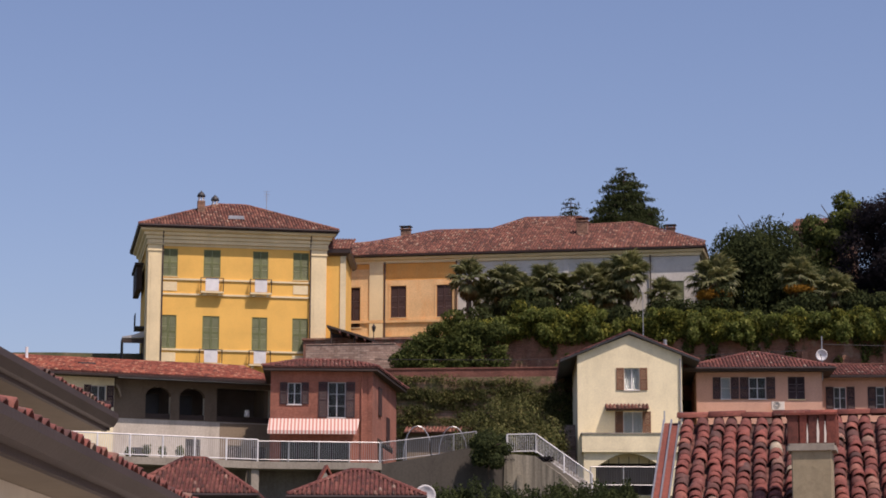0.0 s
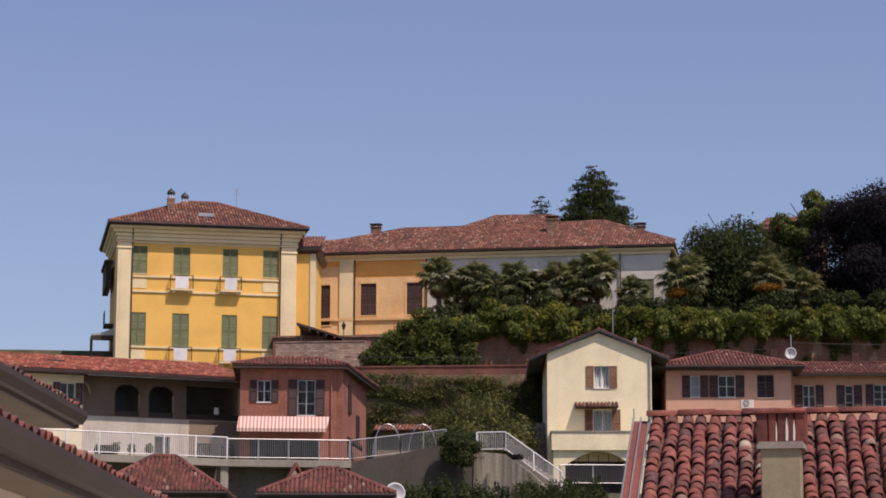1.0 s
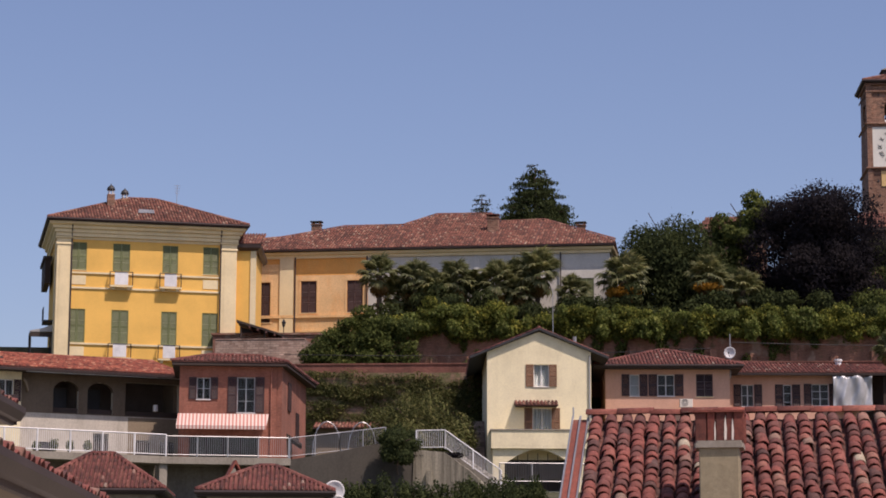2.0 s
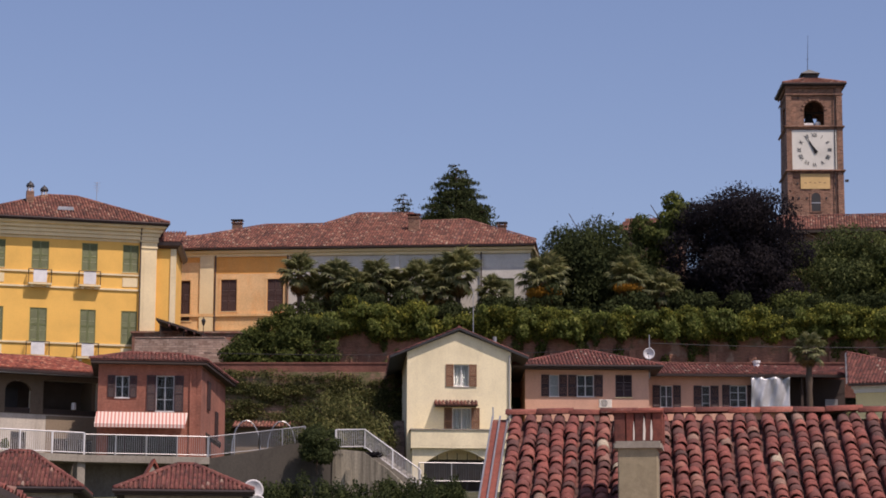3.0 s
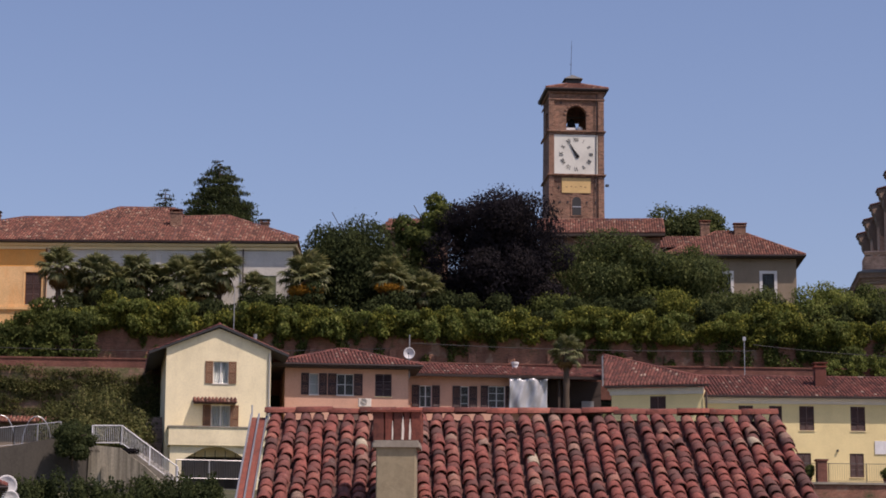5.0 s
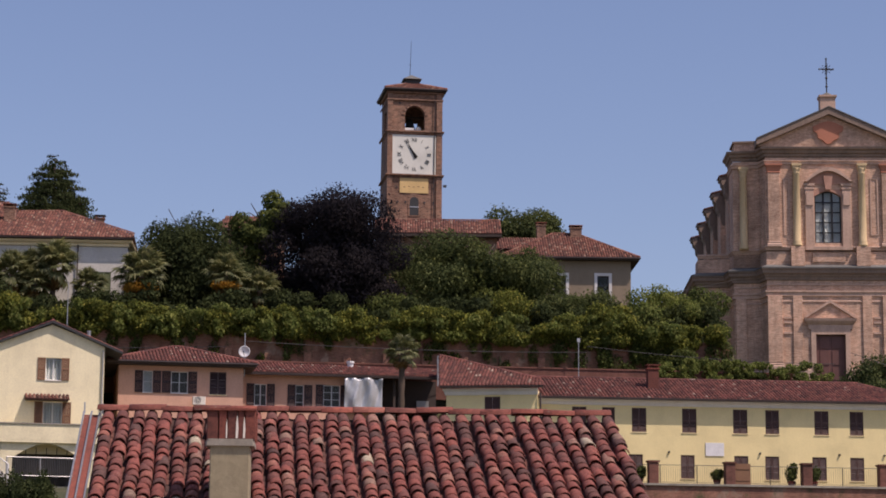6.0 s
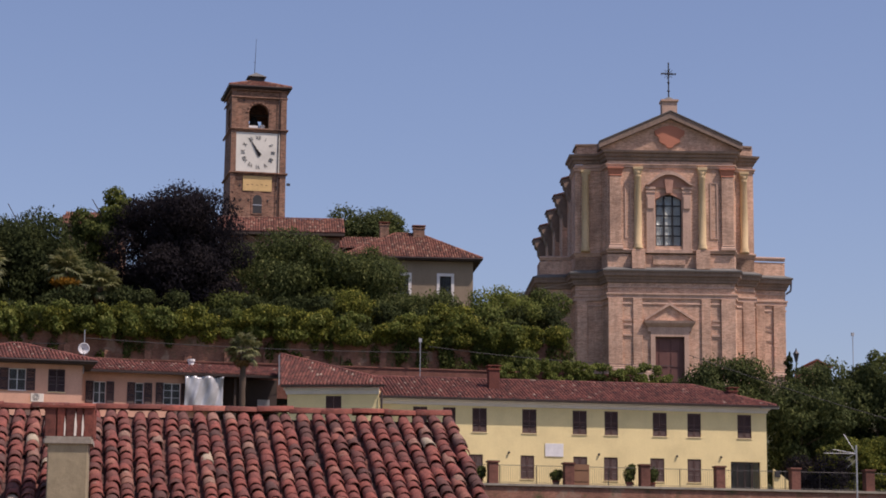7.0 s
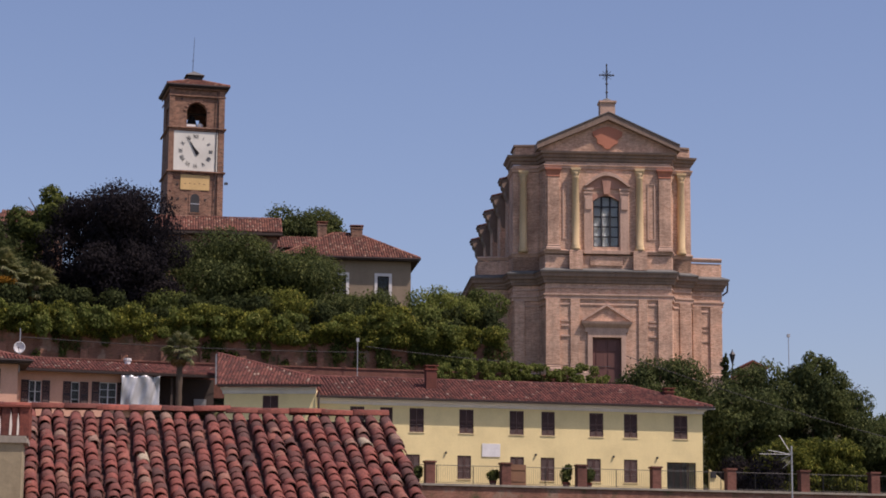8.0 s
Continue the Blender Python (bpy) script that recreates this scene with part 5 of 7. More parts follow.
ob = single("tarpaulin", tp, PLASTIC, "silvery plastic sheet hung in folds", "tarpaulin", base=(10.3, 145.6, 20.5), yaw=3.0)
s = ob.modifiers.new("thick", "SOLIDIFY")
s.thickness = 0.015

# ---- light yellow houses ----
ya = thing("yellow_house", 22.2, 140.3, 15.0, -18.0, "small light yellow house end with a dark tile roof", "house")
part("wall", G().wall(0, 5.7, 14.5, 21.6, 0, 0.3, [(2.4, 3.38, 19.6, 21.1)]), LEMON, ya)
shell(ya, 0, 5.7, 0, 8, 14.5, 21.5, LEMON, 0.3)
window(ya, 2.4, 3.38, 19.6, 21.1, 0, "closed", BROWN_SHUTTER)
part("cornice", G().sweep([(-0.02, 4), (-0.02, -0.02), (5.72, -0.02)], [(0, 21.2), (0.06, 21.22), (0.1, 21.4), (0.2, 21.5), (0.2, 21.6), (0, 21.62)]), WHITE, ya)
roof_tiles("roof_tiles", ya, CLAY_DARK, (-0.35, -0.5, 21.75), (6.1, -0.5, 21.75), (5.8, 0.5, 22.2), (-1.3, 5.2, 24.35), seed=101)
ridge_caps(ya, (5.8, 0.5, 22.2), (-1.3, 5.2, 24.35), CLAY_DARK)
part("verge", G().add([(-0.5, -0.5, 21.7), (-0.4, -0.5, 21.8), (-1.35, 5.2, 24.42), (-1.45, 5.2, 24.3), (-0.5, -0.5, 21.5), (-1.45, 5.2, 24.1)], [(0, 1, 2, 3), (4, 0, 3, 5)]), PALEGUTTER, ya)
part("gable_wall", G().add([(-0.02, 0, 21.5), (-0.8, 5.0, 21.5), (-0.8, 5.0, 24.1), (0.2, 0, 21.5), (-0.6, 5.0, 21.5), (-0.6, 5.0, 24.1)], [(0, 2, 1), (3, 4, 5), (0, 3, 5, 2)]), GREYWHITE, ya)
part("gutter", G().sweep([(-0.35, -0.5), (6.1, -0.5)], [(0, 21.6), (0.08, 21.62), (0.1, 21.72), (0, 21.74)]), GUTTER, ya)
part("corner_pipe", G().tube((5.9, -0.1, 15.5), (5.9, -0.1, 21.3), 0.06, n=8), GUTTER, ya)
yb = thing("yellow_house", 27.8, 139.3, 15.5, -2.5, "long light yellow house with brown shutters, dark tile roof", "house")
UP = [(2.15, 3.05), (4.05, 4.85), (5.92, 6.84), (9.11, 10.03), (12.36, 13.28), (14.43, 15.31), (17.58, 18.5), (19.86, 20.75), (23.17, 24.1)]
LO = [(5.7, 6.6), (9.0, 9.88), (12.4, 13.3), (14.38, 15.28), (17.4, 18.32), (19.84, 20.74)]
yh = [(a, c, 19.08, 20.58) for a, c in UP] + [(a, c, 16.22, 17.68) for a, c in LO] + [(22.7, 24.64, 15.6, 17.58)]
part("wall", G().wall(0, 25.1, 15.0, 21.0, 0, 0.35, yh), LEMON, yb)
shell(yb, 0, 25.1, 0, 9.0, 15.0, 20.95, LEMON, 0.35)
for a, c in UP:
    window(yb, a, c, 19.08, 20.58, 0, "closed", BROWN_SHUTTER)
for i, (a, c) in enumerate(LO):
    window(yb, a, c, 16.22, 17.68, 0, "closed", BROWN_SHUTTER)
window(yb, 22.7, 24.64, 15.6, 17.58, 0, "none", nx=4, nz=1, frame_mat=BROWN_SHUTTER, sill=False)
part("cornice", G().sweep([(-0.02, 0.0), (-0.02, -0.02), (25.12, -0.02), (25.12, 9)], [(0, 20.7), (0.05, 20.72), (0.08, 20.85), (0.22, 20.95), (0.26, 21.06), (0, 21.08)]), WHITE, yb)
part("gutter", G().sweep([(-0.2, -0.5), (25.7, -0.5), (25.7, 9.0)], [(0, 21.02), (0.08, 21.04), (0.1, 21.16), (0, 21.18)]), GUTTER, yb)
part("eave_end", G().box(24.6, 25.8, -0.55, -0.2, 20.98, 21.12), PALEGUTTER, yb)
A, B, C, D = (-0.2, -0.5, 21.15), (25.6, -0.5, 21.15), (25.6, 9.6, 21.15), (-0.2, 9.6, 21.15)
Lr, Rr = (-0.2, 4.55, 22.88), (21.6, 4.55, 22.88)
for i, q in enumerate(((A, B, Rr, Lr), (B, C, Rr, Rr), (C, D, Lr, Rr))):
    roof_tiles("roof_tiles", yb, CLAY_DARK, *q, seed=105 + i)
ridge_caps(yb, Lr, Rr, CLAY_DARK)
ridge_caps(yb, B, Rr, CLAY_DARK)
chimney(yb, 7.7, 2.2, 21.8, 23.55, 0.7, 0.6, CLAY_RIDGE, CLAY_RIDGE)
chimney(yb, 23.6, 2.4, 21.5, 22.6, 0.6, 0.5, CLAY_RIDGE, CLAY_RIDGE)
part("plaque", G().box(10.58, 11.75, -0.05, 0.0, 17.65, 18.47), WHITEPAINT, yb, "blank white wall panel")
for u in (8.2, 14.0, 19.1, 22.0):
    part("wall_lamp", G().box(u, u + 0.1, -0.12, 0.0, 17.78, 17.9), BLACK, yb)
part("stair_cheek", G().slab([(25.15, 15.5), (26.7, 15.5), (26.6, 15.95), (25.15, 17.1)], -1.2, -0.95), LEMON, yb)
part("meter_box", G().box(25.2, 25.55, -1.3, -1.2, 16.55, 16.95), BLACK, yb)
tr = thing("terrace", 27.8, 135.6, 13.0, -1.0, "brick terrace wall in front of the yellow house", "terrace", kind="structure")
part("wall_body", G().box(0, 62, 0, 0.5, 11.0, 15.52), OLDWALL, tr)
part("coping", G().box(-0.1, 62, -0.12, 0.6, 15.524, 15.66), CONCRETE, tr)
part("paving", G().box(0, 27, 0.6, 3.8, 15.3, 15.55), CONCRETE, tr)
rl = thing("fence", 27.8, 135.9, 15.66, -1.0, "thin iron fence between red brick piers on the terrace", "fence")
PIERS = [1.6, 6.44, 11.22, 16.07, 20.94, 25.88, 30.82, 35.61, 40.4]
for u in PIERS:
    pr = part("pier", G().box(u - 0.3, u + 0.3, -0.2, 0.4, 15.66, 16.95, 0.02), LANEWALL, rl)
    part("pier_cap", G().box(u - 0.36, u + 0.36, -0.26, 0.46, 16.95, 17.05), LANEWALL, pr)
railing(rl, [(0, 0.1, 15.66), (62, 0.1, 15.66)], 1.15, IRON, 2.3, 0.14, 0.012)
for k, (u, h) in enumerate(((5.75, 0.7), (15.3, 1.0), (16.75, 0.8), (10.6, 0.6))):
    a_ = radians(-1.0)
    pt = thing("potted_plant", 27.8 + u * math.cos(a_), 136.6 + u * math.sin(a_), 15.55, 0, "leafy green plant in a clay pot on the terrace", "potted plant", "pots on the terrace")
    part("pot", G().lathe(0, 0, [(0.16, 15.56), (0.23, 15.9), (0.26, 15.9), (0.26, 15.97), (0.2, 15.97)], 12), CLAY_RIDGE, pt)
    lf = new("foliage", leaf_mesh("foliage", L_MID, [(0, 0, 0.4 + h * 0.5, 0.34, 0.3, h * 0.5), (0.15, 0, 0.4 + h * 0.8, 0.25, 0.25, h * 0.35)], 700, 0.1, 400 + k))
    lf.parent = pt
    tagged(lf, kind="stuff")
pn = thing("wooden_door", 39.36, 135.7, 15.66, -1.0, "brown wooden door leaf set beside a brick pier", "door")
part("leaf", G().box(0, 0.95, -0.02, 0.05, 15.68, 16.95), WOOD_SHUTTER, pn)
part("brace", G().box(0.05, 0.9, -0.05, -0.02, 15.9, 16.0).box(0.05, 0.9, -0.05, -0.02, 16.6, 16.7), WOOD_SHUTTER, pn)

# ---- clock tower ----


def arch_outline(u0, u1, z0, spring, n=10):
    r, c = (u1 - u0) / 2, (u0 + u1) / 2
    return [(u0, z0), (u1, z0)] + [(c + r * math.cos(math.pi * i / n), spring + r * math.sin(math.pi * i / n)) for i in range(n + 1)]


def arch_head(u0, u1, spring, top, n=10):
    """The two corner pieces that round off a square opening."""
    r, c = (u1 - u0) / 2, (u0 + u1) / 2
    pts = [(c + r * math.cos(math.pi * i / n), spring + r * math.sin(math.pi * i / n)) for i in range(n + 1)]
    h = n // 2
    return [[(u1, top)] + [(c, top)] + pts[h::-1], [(u0, top)] + pts[:h - 1:-1] + [(c, top)]]


tow = thing("clock_tower", 26.0, 198.3, 30.0, -0.5, "square brown brick bell tower with a white clock face", "tower")
TD = 5.2
part("shaft", G().add([(-0.25, 0.0, 30), (5.0, 0.0, 30), (5.0, TD, 30), (-0.25, TD, 30), (-0.02, 0.05, 51.0), (4.76, 0.05, 51.0), (4.76, TD, 51.0), (-0.02, TD, 51.0)],
                      [(0, 1, 5, 4), (1, 2, 6, 5), (2, 3, 7, 6), (3, 0, 4, 7), (4, 5, 6, 7)]), TOWERBRICK, tow)
fw = G().wall(0.0, 4.74, 51.0, 54.9, 0.05, 0.5, [(1.46, 3.24, 51.25, 53.45)])
for o in arch_head(1.46, 3.24, 52.56, 53.45):
    fw.slab(o, 0.05, 0.55)
part("belfry_wall", fw, TOWERBRICK, tow)
bw_ = G().wall(0.0, 4.74, 51.0, 54.9, TD - 0.5, 0.5, [(1.46, 3.24, 51.25, 53.0)])
part("belfry_wall", bw_, TOWERBRICK, tow)
for u in (0.0, 4.24):
    part("belfry_wall", G().box(u, u + 0.5, 0.55, 1.8, 51.0, 54.9).box(u, u + 0.5, 3.4, TD - 0.5, 51.0, 54.9).box(u, u + 0.5, 1.8, 3.4, 53.3, 54.9), TOWERBRICK, tow)
part("belfry_floor", G().box(0.5, 4.24, 0.55, TD - 0.5, 51.0, 51.1), INTERIOR, tow)
bell = G()
bell.smooth = True
bell.lathe(2.2, 2.4, [(0.55, 51.7), (0.5, 51.8), (0.38, 52.2), (0.3, 52.6), (0.12, 52.75), (0.05, 52.8)], 16)
part("bell", bell, IRON, tow)
part("bell_beam", G().box(0.5, 4.24, 2.3, 2.5, 52.8, 53.0), DARKWOOD, tow)
part("loudspeaker", G().lathe(2.75, 0.75, [(0.1, 51.3), (0.24, 51.34), (0.26, 51.6), (0.12, 51.7)], 12), WHITEPAINT, tow)
part("belfry_sill", G().box(1.46, 2.3, 0.3, 0.6, 51.25, 51.5), WHITEPAINT, tow)
for u0, u1 in ((-0.12, 0.34), (4.3, 4.82)):
    part("corner_strip", G().box(u0, u1, -0.1, 0.2, 42.0, 54.6), TOWERBRICK, tow)
for z, o in ((50.98, 0.14), (47.02, 0.14), (54.55, 0.1), (53.9, 0.05)):
    part("string_course", G().sweep([(-0.12, TD), (-0.12, -0.1), (4.84, -0.1), (4.84, TD)], [(0, z), (o, z + 0.06), (o, z + 0.16), (0, z + 0.2)]), TOWERBRICK, tow)
den = G()
for z in (50.78, 46.84):
    for i in range(14):
        u = 0.5 + i * 0.28
        den.slab([(u, z), (u + 0.14, z + 0.2), (u - 0.14, z + 0.2)], -0.08, 0.02)
part("corbel_row", den, TOWERBRICK, tow, "", "stuff")
for i in range(9):
    a = math.pi * (i + 0.5) / 9
    part("voussoir", G().box(2.35 - 0.1, 2.35 + 0.1, -0.02, 0.06, 52.0, 52.25), TOWERBRICK, tow).matrix_basis = pose(2.35 + 1.05 * math.cos(a), 0.0, 22.56 + 1.05 * math.sin(a), 0, -math.degrees(a) + 90, 0) @ pose(-2.35, 0, -22.12)
dial = part("clock_dial", G().box(0.34, 4.24, -0.06, 0.02, 47.22, 50.78), CLOCKWHITE, tow, "white plaster clock face")
DC = (2.3, 49.0)
NUM = ["XII", "I", "II", "III", "IIII", "V", "VI", "VII", "VIII", "IX", "X", "XI"]
for i, txt in enumerate(NUM):
    cv = bpy.data.curves.new("numeral", "FONT")
    cv.body, cv.size, cv.align_x, cv.align_y, cv.extrude = txt, 0.44, "CENTER", "CENTER", 0.012
    tmp = bpy.data.objects.new("numeral", cv)
    me = bpy.data.meshes.new_from_object(tmp)
    bpy.data.objects.remove(tmp)
    me.materials.append(BLACK)
    ob = new("numeral", me)
    ob.parent = dial
    a = radians(90 - 30 * i)
    ob.matrix_basis = pose(DC[0] + 1.32 * math.cos(a), -0.075, DC[1] - 30.0 + 1.32 * math.sin(a), 90, 0, 0) @ pose(0, 0, 0, 0, 0, -30 * i) @ Matrix.Diagonal((0.9, 1.15, 1, 1))
for deg, L, w in ((-33, 0.95, 0.17), (-30, 1.42, 0.11)):
    a = radians(90 - deg)
    c, s = math.cos(a), math.sin(a)
    part("clock_pointer", G().slab([(DC[0] - 0.35 * c + w * s, DC[1] - 0.35 * s - w * c), (DC[0] + L * c, DC[1] + L * s), (DC[0] - 0.35 * c - w * s, DC[1] - 0.35 * s + w * c)], -0.13, -0.1), IRON, dial)
sdl = part("sundial", G().box(1.03, 3.6, -0.03, 0.02, 45.5, 46.85), SUNDIAL, tow, "faded yellow painted sundial panel")
for i in range(5):
    part("dial_mark", G().box(1.35 + i * 0.42, 1.55 + i * 0.42, -0.036, -0.03, 46.0 + 0.05 * (i % 2), 46.06 + 0.05 * (i % 2)), WOOD_SHUTTER, sdl)
part("niche", G().slab(arch_outline(1.8, 2.9, 43.4, 45.0), -0.02, 0.05), TOWERBRICK, tow)
part("niche_window", G().slab(arch_outline(1.95, 2.75, 43.5, 44.75), -0.03, 0.0), BLACK, tow)
part("niche_bar", G().box(1.95, 2.75, -0.05, -0.03, 44.2, 44.28), GREYMETAL, tow)
for u, z in ((0.8, 44.6), (1.5, 44.6), (3.2, 44.6), (4.0, 44.6), (0.7, 45.9), (4.0, 45.9), (0.9, 53.6)):
    part("putlog_hole", G().box(u, u + 0.14, -0.02, 0.03, z, z + 0.16), BLACK, tow)
part("downpipe", G().tube((4.05, -0.12, 42.0), (4.15, -0.12, 54.5), 0.04, n=6), GUTTER, tow)
part("floodlight", G().box(5.0, 5.3, 0.3, 0.5, 46.2, 46.4), BLACK, tow)
hip_roof(tow, -0.1, 4.85, -0.1, TD, 55.0, 1.15, CLAY_FAR, 0.3, 120, 3.0)
lt = part("lantern", G().box(1.75, 3.0, 2.0, 3.2, 55.6, 56.45), BLACK, tow, "dark louvred roof lantern")
part("lantern_roof", G().add([(1.5, 1.7, 56.4), (3.2, 1.7, 56.4), (3.2, 3.5, 56.4), (1.5, 3.5, 56.4), (2.35, 2.6, 56.95)], [(0, 1, 4), (1, 2, 4), (2, 3, 4), (3, 0, 4), (3, 2, 1, 0)]), LEADGREY, lt)
part("lightning_rod", G().tube((2.2, 2.6, 56.8), (2.3, 2.6, 60.1), 0.03, 0.015, n=5).tube((2.1, 2.6, 57.9), (2.3, 2.6, 57.9), 0.02, n=4), IRON, tow)

# ---- roofs round the tower ----
nv = thing("parish_house", 25.6, 193.4, 29.0, -8.0, "low brown house with a long tile roof below the tower", "house")
part("wall", G().box(-1.0, 9.2, 0, 4.2, 29.0, 40.5), TOWERBRICK, nv)
roof_tiles("roof_tiles", nv, CLAY_FAR, (-1.4, -0.8, 40.85), (9.6, -0.8, 40.85), (9.6, 2.2, 42.5), (-1.4, 2.2, 42.5), seed=130)
part("back_slope", G().add([(-1.4, 2.2, 42.45), (9.6, 2.2, 42.45), (9.6, 5, 41.2), (-1.4, 5, 41.2)], [(0, 1, 2, 3)]), CLAY_UNDER, nv)
ridge_caps(nv, (-1.4, 2.2, 42.5), (9.6, 2.2, 42.5))
part("eave", G().box(-1.4, 9.6, -0.8, 0.0, 40.55, 40.77), DARKWOOD, nv)
nw = thing("parish_house", 11.4, 205.0, 30.0, -6.0, "small tile-roofed house end among the trees", "house")
part("wall", G().box(0.3, 6.0, 0, 5, 30.0, 42.6), TOWERBRICK, nw)
roof_tiles("roof_tiles", nw, CLAY_FAR, (-0.2, -0.6, 42.9), (6.2, -0.6, 42.9), (6.0, 3.0, 44.6), (0.6, 3.0, 44.6), seed=133)
part("back_slope", G().add([(0.6, 3.0, 44.55), (6.0, 3.0, 44.55), (6.2, 6, 42.9), (-0.2, 6, 42.9)], [(0, 1, 2, 3)]), CLAY_UNDER, nw)
part("eave", G().box(-0.2, 6.2, -0.6, 0.0, 42.65, 42.85), DARKWOOD, nw)
hd = thing("stone_house", 38.0, 191.3, 30.0, -7.0, "grey-beige rendered house with white window surrounds, hipped tile roof", "house")
dh = [(5.3, 6.3, 35.4, 37.3), (1.6, 2.6, 35.4, 37.3)]
part("wall", G().wall(-2.5, 8.2, 29.0, 38.6, 0, 0.35, dh), BEIGE, hd)
shell(hd, -2.5, 8.2, 0, 9, 29.0, 38.5, BEIGE, 0.35)
for a, c, z0, z1 in dh:
    window(hd, a, c, z0, z1, 0, "none", frame_mat=DARKWOOD, nz=2, sill=False)
    part("surround", G().wall(a - 0.25, c + 0.25, z0 - 0.3, z1 + 0.25, -0.06, 0.06, [(a, c, z0, z1)]), WHITE, hd)
hip_roof(hd, -2.5, 8.2, 0, 9, 38.85, 2.9, CLAY_FAR, 0.7, 135, 5.0)
chimney(hd, 3.8, 4.0, 40.5, 42.4, 1.0, 0.8, TOWERBRICK, CLAY_RIDGE)
chimney(hd, 0.9, 6.0, 41.0, 43.0, 0.8, 0.7, TOWERBRICK, CLAY_RIDGE)
hd2 = thing("stone_house", 35.2, 198.5, 30.0, -7.0, "tile-roofed rear house joined to the stone house", "house")
part("wall", G().box(0, 7, 0, 6, 29.0, 40.6), BEIGE, hd2)
roof_tiles("roof_tiles", hd2, CLAY_FAR, (-0.4, -0.5, 40.7), (7.4, -0.5, 40.7), (7.2, 3.2, 42.3), (0.2, 3.2, 42.3), seed=139)
part("back_slope", G().add([(0.2, 3.2, 42.25), (7.2, 3.2, 42.25), (7.4, 6.4, 40.8), (-0.4, 6.4, 40.8)], [(0, 1, 2, 3)]), CLAY_UNDER, hd2)

# ---- baroque church ----
ch = thing("church", 57.1, 186.4, 27.5, -10.5, "baroque brick church front with columns, cornices and a pediment", "church")
LOW = [(-5.5, 40), (-5.5, 4.6), (-2.75, 4.2), (-2.6, 2.0), (-0.35, 1.7), (0, 0), (11.0, 0), (11.35, 1.4), (13.0, 1.7), (13.2, 3.2), (16.0, 3.5), (16.0, 34)]
BODY = [(-5.5, 40), (-5.5, 4.6), (-2.75, 4.2), (-2.6, 2.0), (-0.35, 1.7), (0, 0.55), (11.0, 0.55), (11.35, 1.4), (13.0, 1.7), (13.2, 3.2), (16.0, 3.5), (16.0, 34)]
TOPL = [(-2.6, 5.5), (-2.6, 2.0), (-0.35, 1.7), (0, 0), (11.0, 0), (11.35, 1.4), (13.0, 1.7), (13.0, 5.5)]
TBODY = [(-1.9, 44), (-1.9, 5.4), (-2.6, 5.4), (-2.6, 2.0), (-0.35, 1.7), (0, 0.55), (11.0, 0.55), (11.35, 1.4), (13.0, 1.7), (13.0, 36)]
part("lower_wall", G().prism(BODY, 27.0, 37.6), CHURCHBRICK, ch)
part("front_wall", G().wall(0, 11.0, 27.0, 37.6, 0, 0.54, [(4.05, 6.55, 27.6, 32.05)]), CHURCHBRICK, ch)
part("attic_wall", G().prism(LOW[1:-1] + [(16.0, 7.0), (-5.5, 7.0)], 37.7, 39.2), CHURCHBRICK, ch)
part("upper_wall", G().prism(TBODY, 37.6, 47.4), CHURCHBRICK, ch)
uw = G().wall(0, 11.0, 39.3, 47.4, 0, 0.54, [(4.17, 6.44, 39.95, 44.45)])
part("front_wall", uw, CHURCHBRICK, ch)
# mouldings follow every break of the plan
PLINTH = [(0, 27.0), (0.16, 27.0), (0.16, 29.0), (0.05, 29.15), (0, 29.15)]
part("plinth", G().sweep(LOW[:6] + [(3.65, 0)], PLINTH), CHURCHTRIM, ch)
part("plinth", G().sweep([(6.95, 0)] + LOW[6:], PLINTH), CHURCHTRIM, ch)
part("architrave", G().sweep(LOW, [(0, 35.3), (0.12, 35.36), (0.12, 35.6), (0.2, 35.68), (0.2, 35.8), (0, 35.84)]), CHURCHTRIM, ch)
part("main_cornice", G().sweep(LOW, [(0, 36.7), (0.15, 36.75), (0.18, 36.95), (0.26, 37.02), (0.3, 37.16), (0.46, 37.28), (0.5, 37.5), (0.58, 37.6), (0.58, 37.7), (0, 37.9)]), CORNICE, ch)
part("cornice_flashing", G().sweep(LOW, [(0, 37.94), (0.6, 37.72), (0.63, 37.68), (0.63, 37.78), (0, 38.06)]), LEADGREY, ch)
part("attic_cap", G().sweep(LOW[1:-1], [(0, 39.3), (0.06, 39.33), (0.09, 39.44), (0.17, 39.52), (0.17, 39.62), (0, 39.68)]), CHURCHTRIM, ch)
part("architrave_band", G().sweep(LOW, [(0, 34.82), (0.07, 34.85), (0.07, 34.96), (0, 35.0)]), CHURCHTRIM, ch)
part("frieze_band", G().sweep(LOW, [(0, 36.25), (0.06, 36.27), (0.06, 36.36), (0, 36.4)]), CHURCHTRIM, ch)
part("upper_architrave", G().sweep(TOPL, [(0, 46.75), (0.1, 46.8), (0.12, 47.0), (0.2, 47.05), (0.2, 47.15), (0, 47.2)]), CHURCHTRIM, ch)
part("upper_cornice", G().sweep(TOPL, [(0, 47.42), (0.1, 47.5), (0.13, 47.68), (0.28, 47.78), (0.32, 47.96), (0.5, 48.08), (0.54, 48.24), (0, 48.36)]), CORNICE, ch)
part("wing_cap", G().prism([(-2.4, 2.2), (-0.6, 1.9), (0.6, 0.3), (0.6, 5.0), (-2.4, 5.0)], 48.4, 49.1), CHURCHBRICK, ch)
part("wing_cap_top", G().prism([(-2.55, 2.05), (-0.65, 1.75), (0.3, 0.2), (0.3, 5.0), (-2.55, 5.0)], 49.1, 49.25), CORNICE, ch)
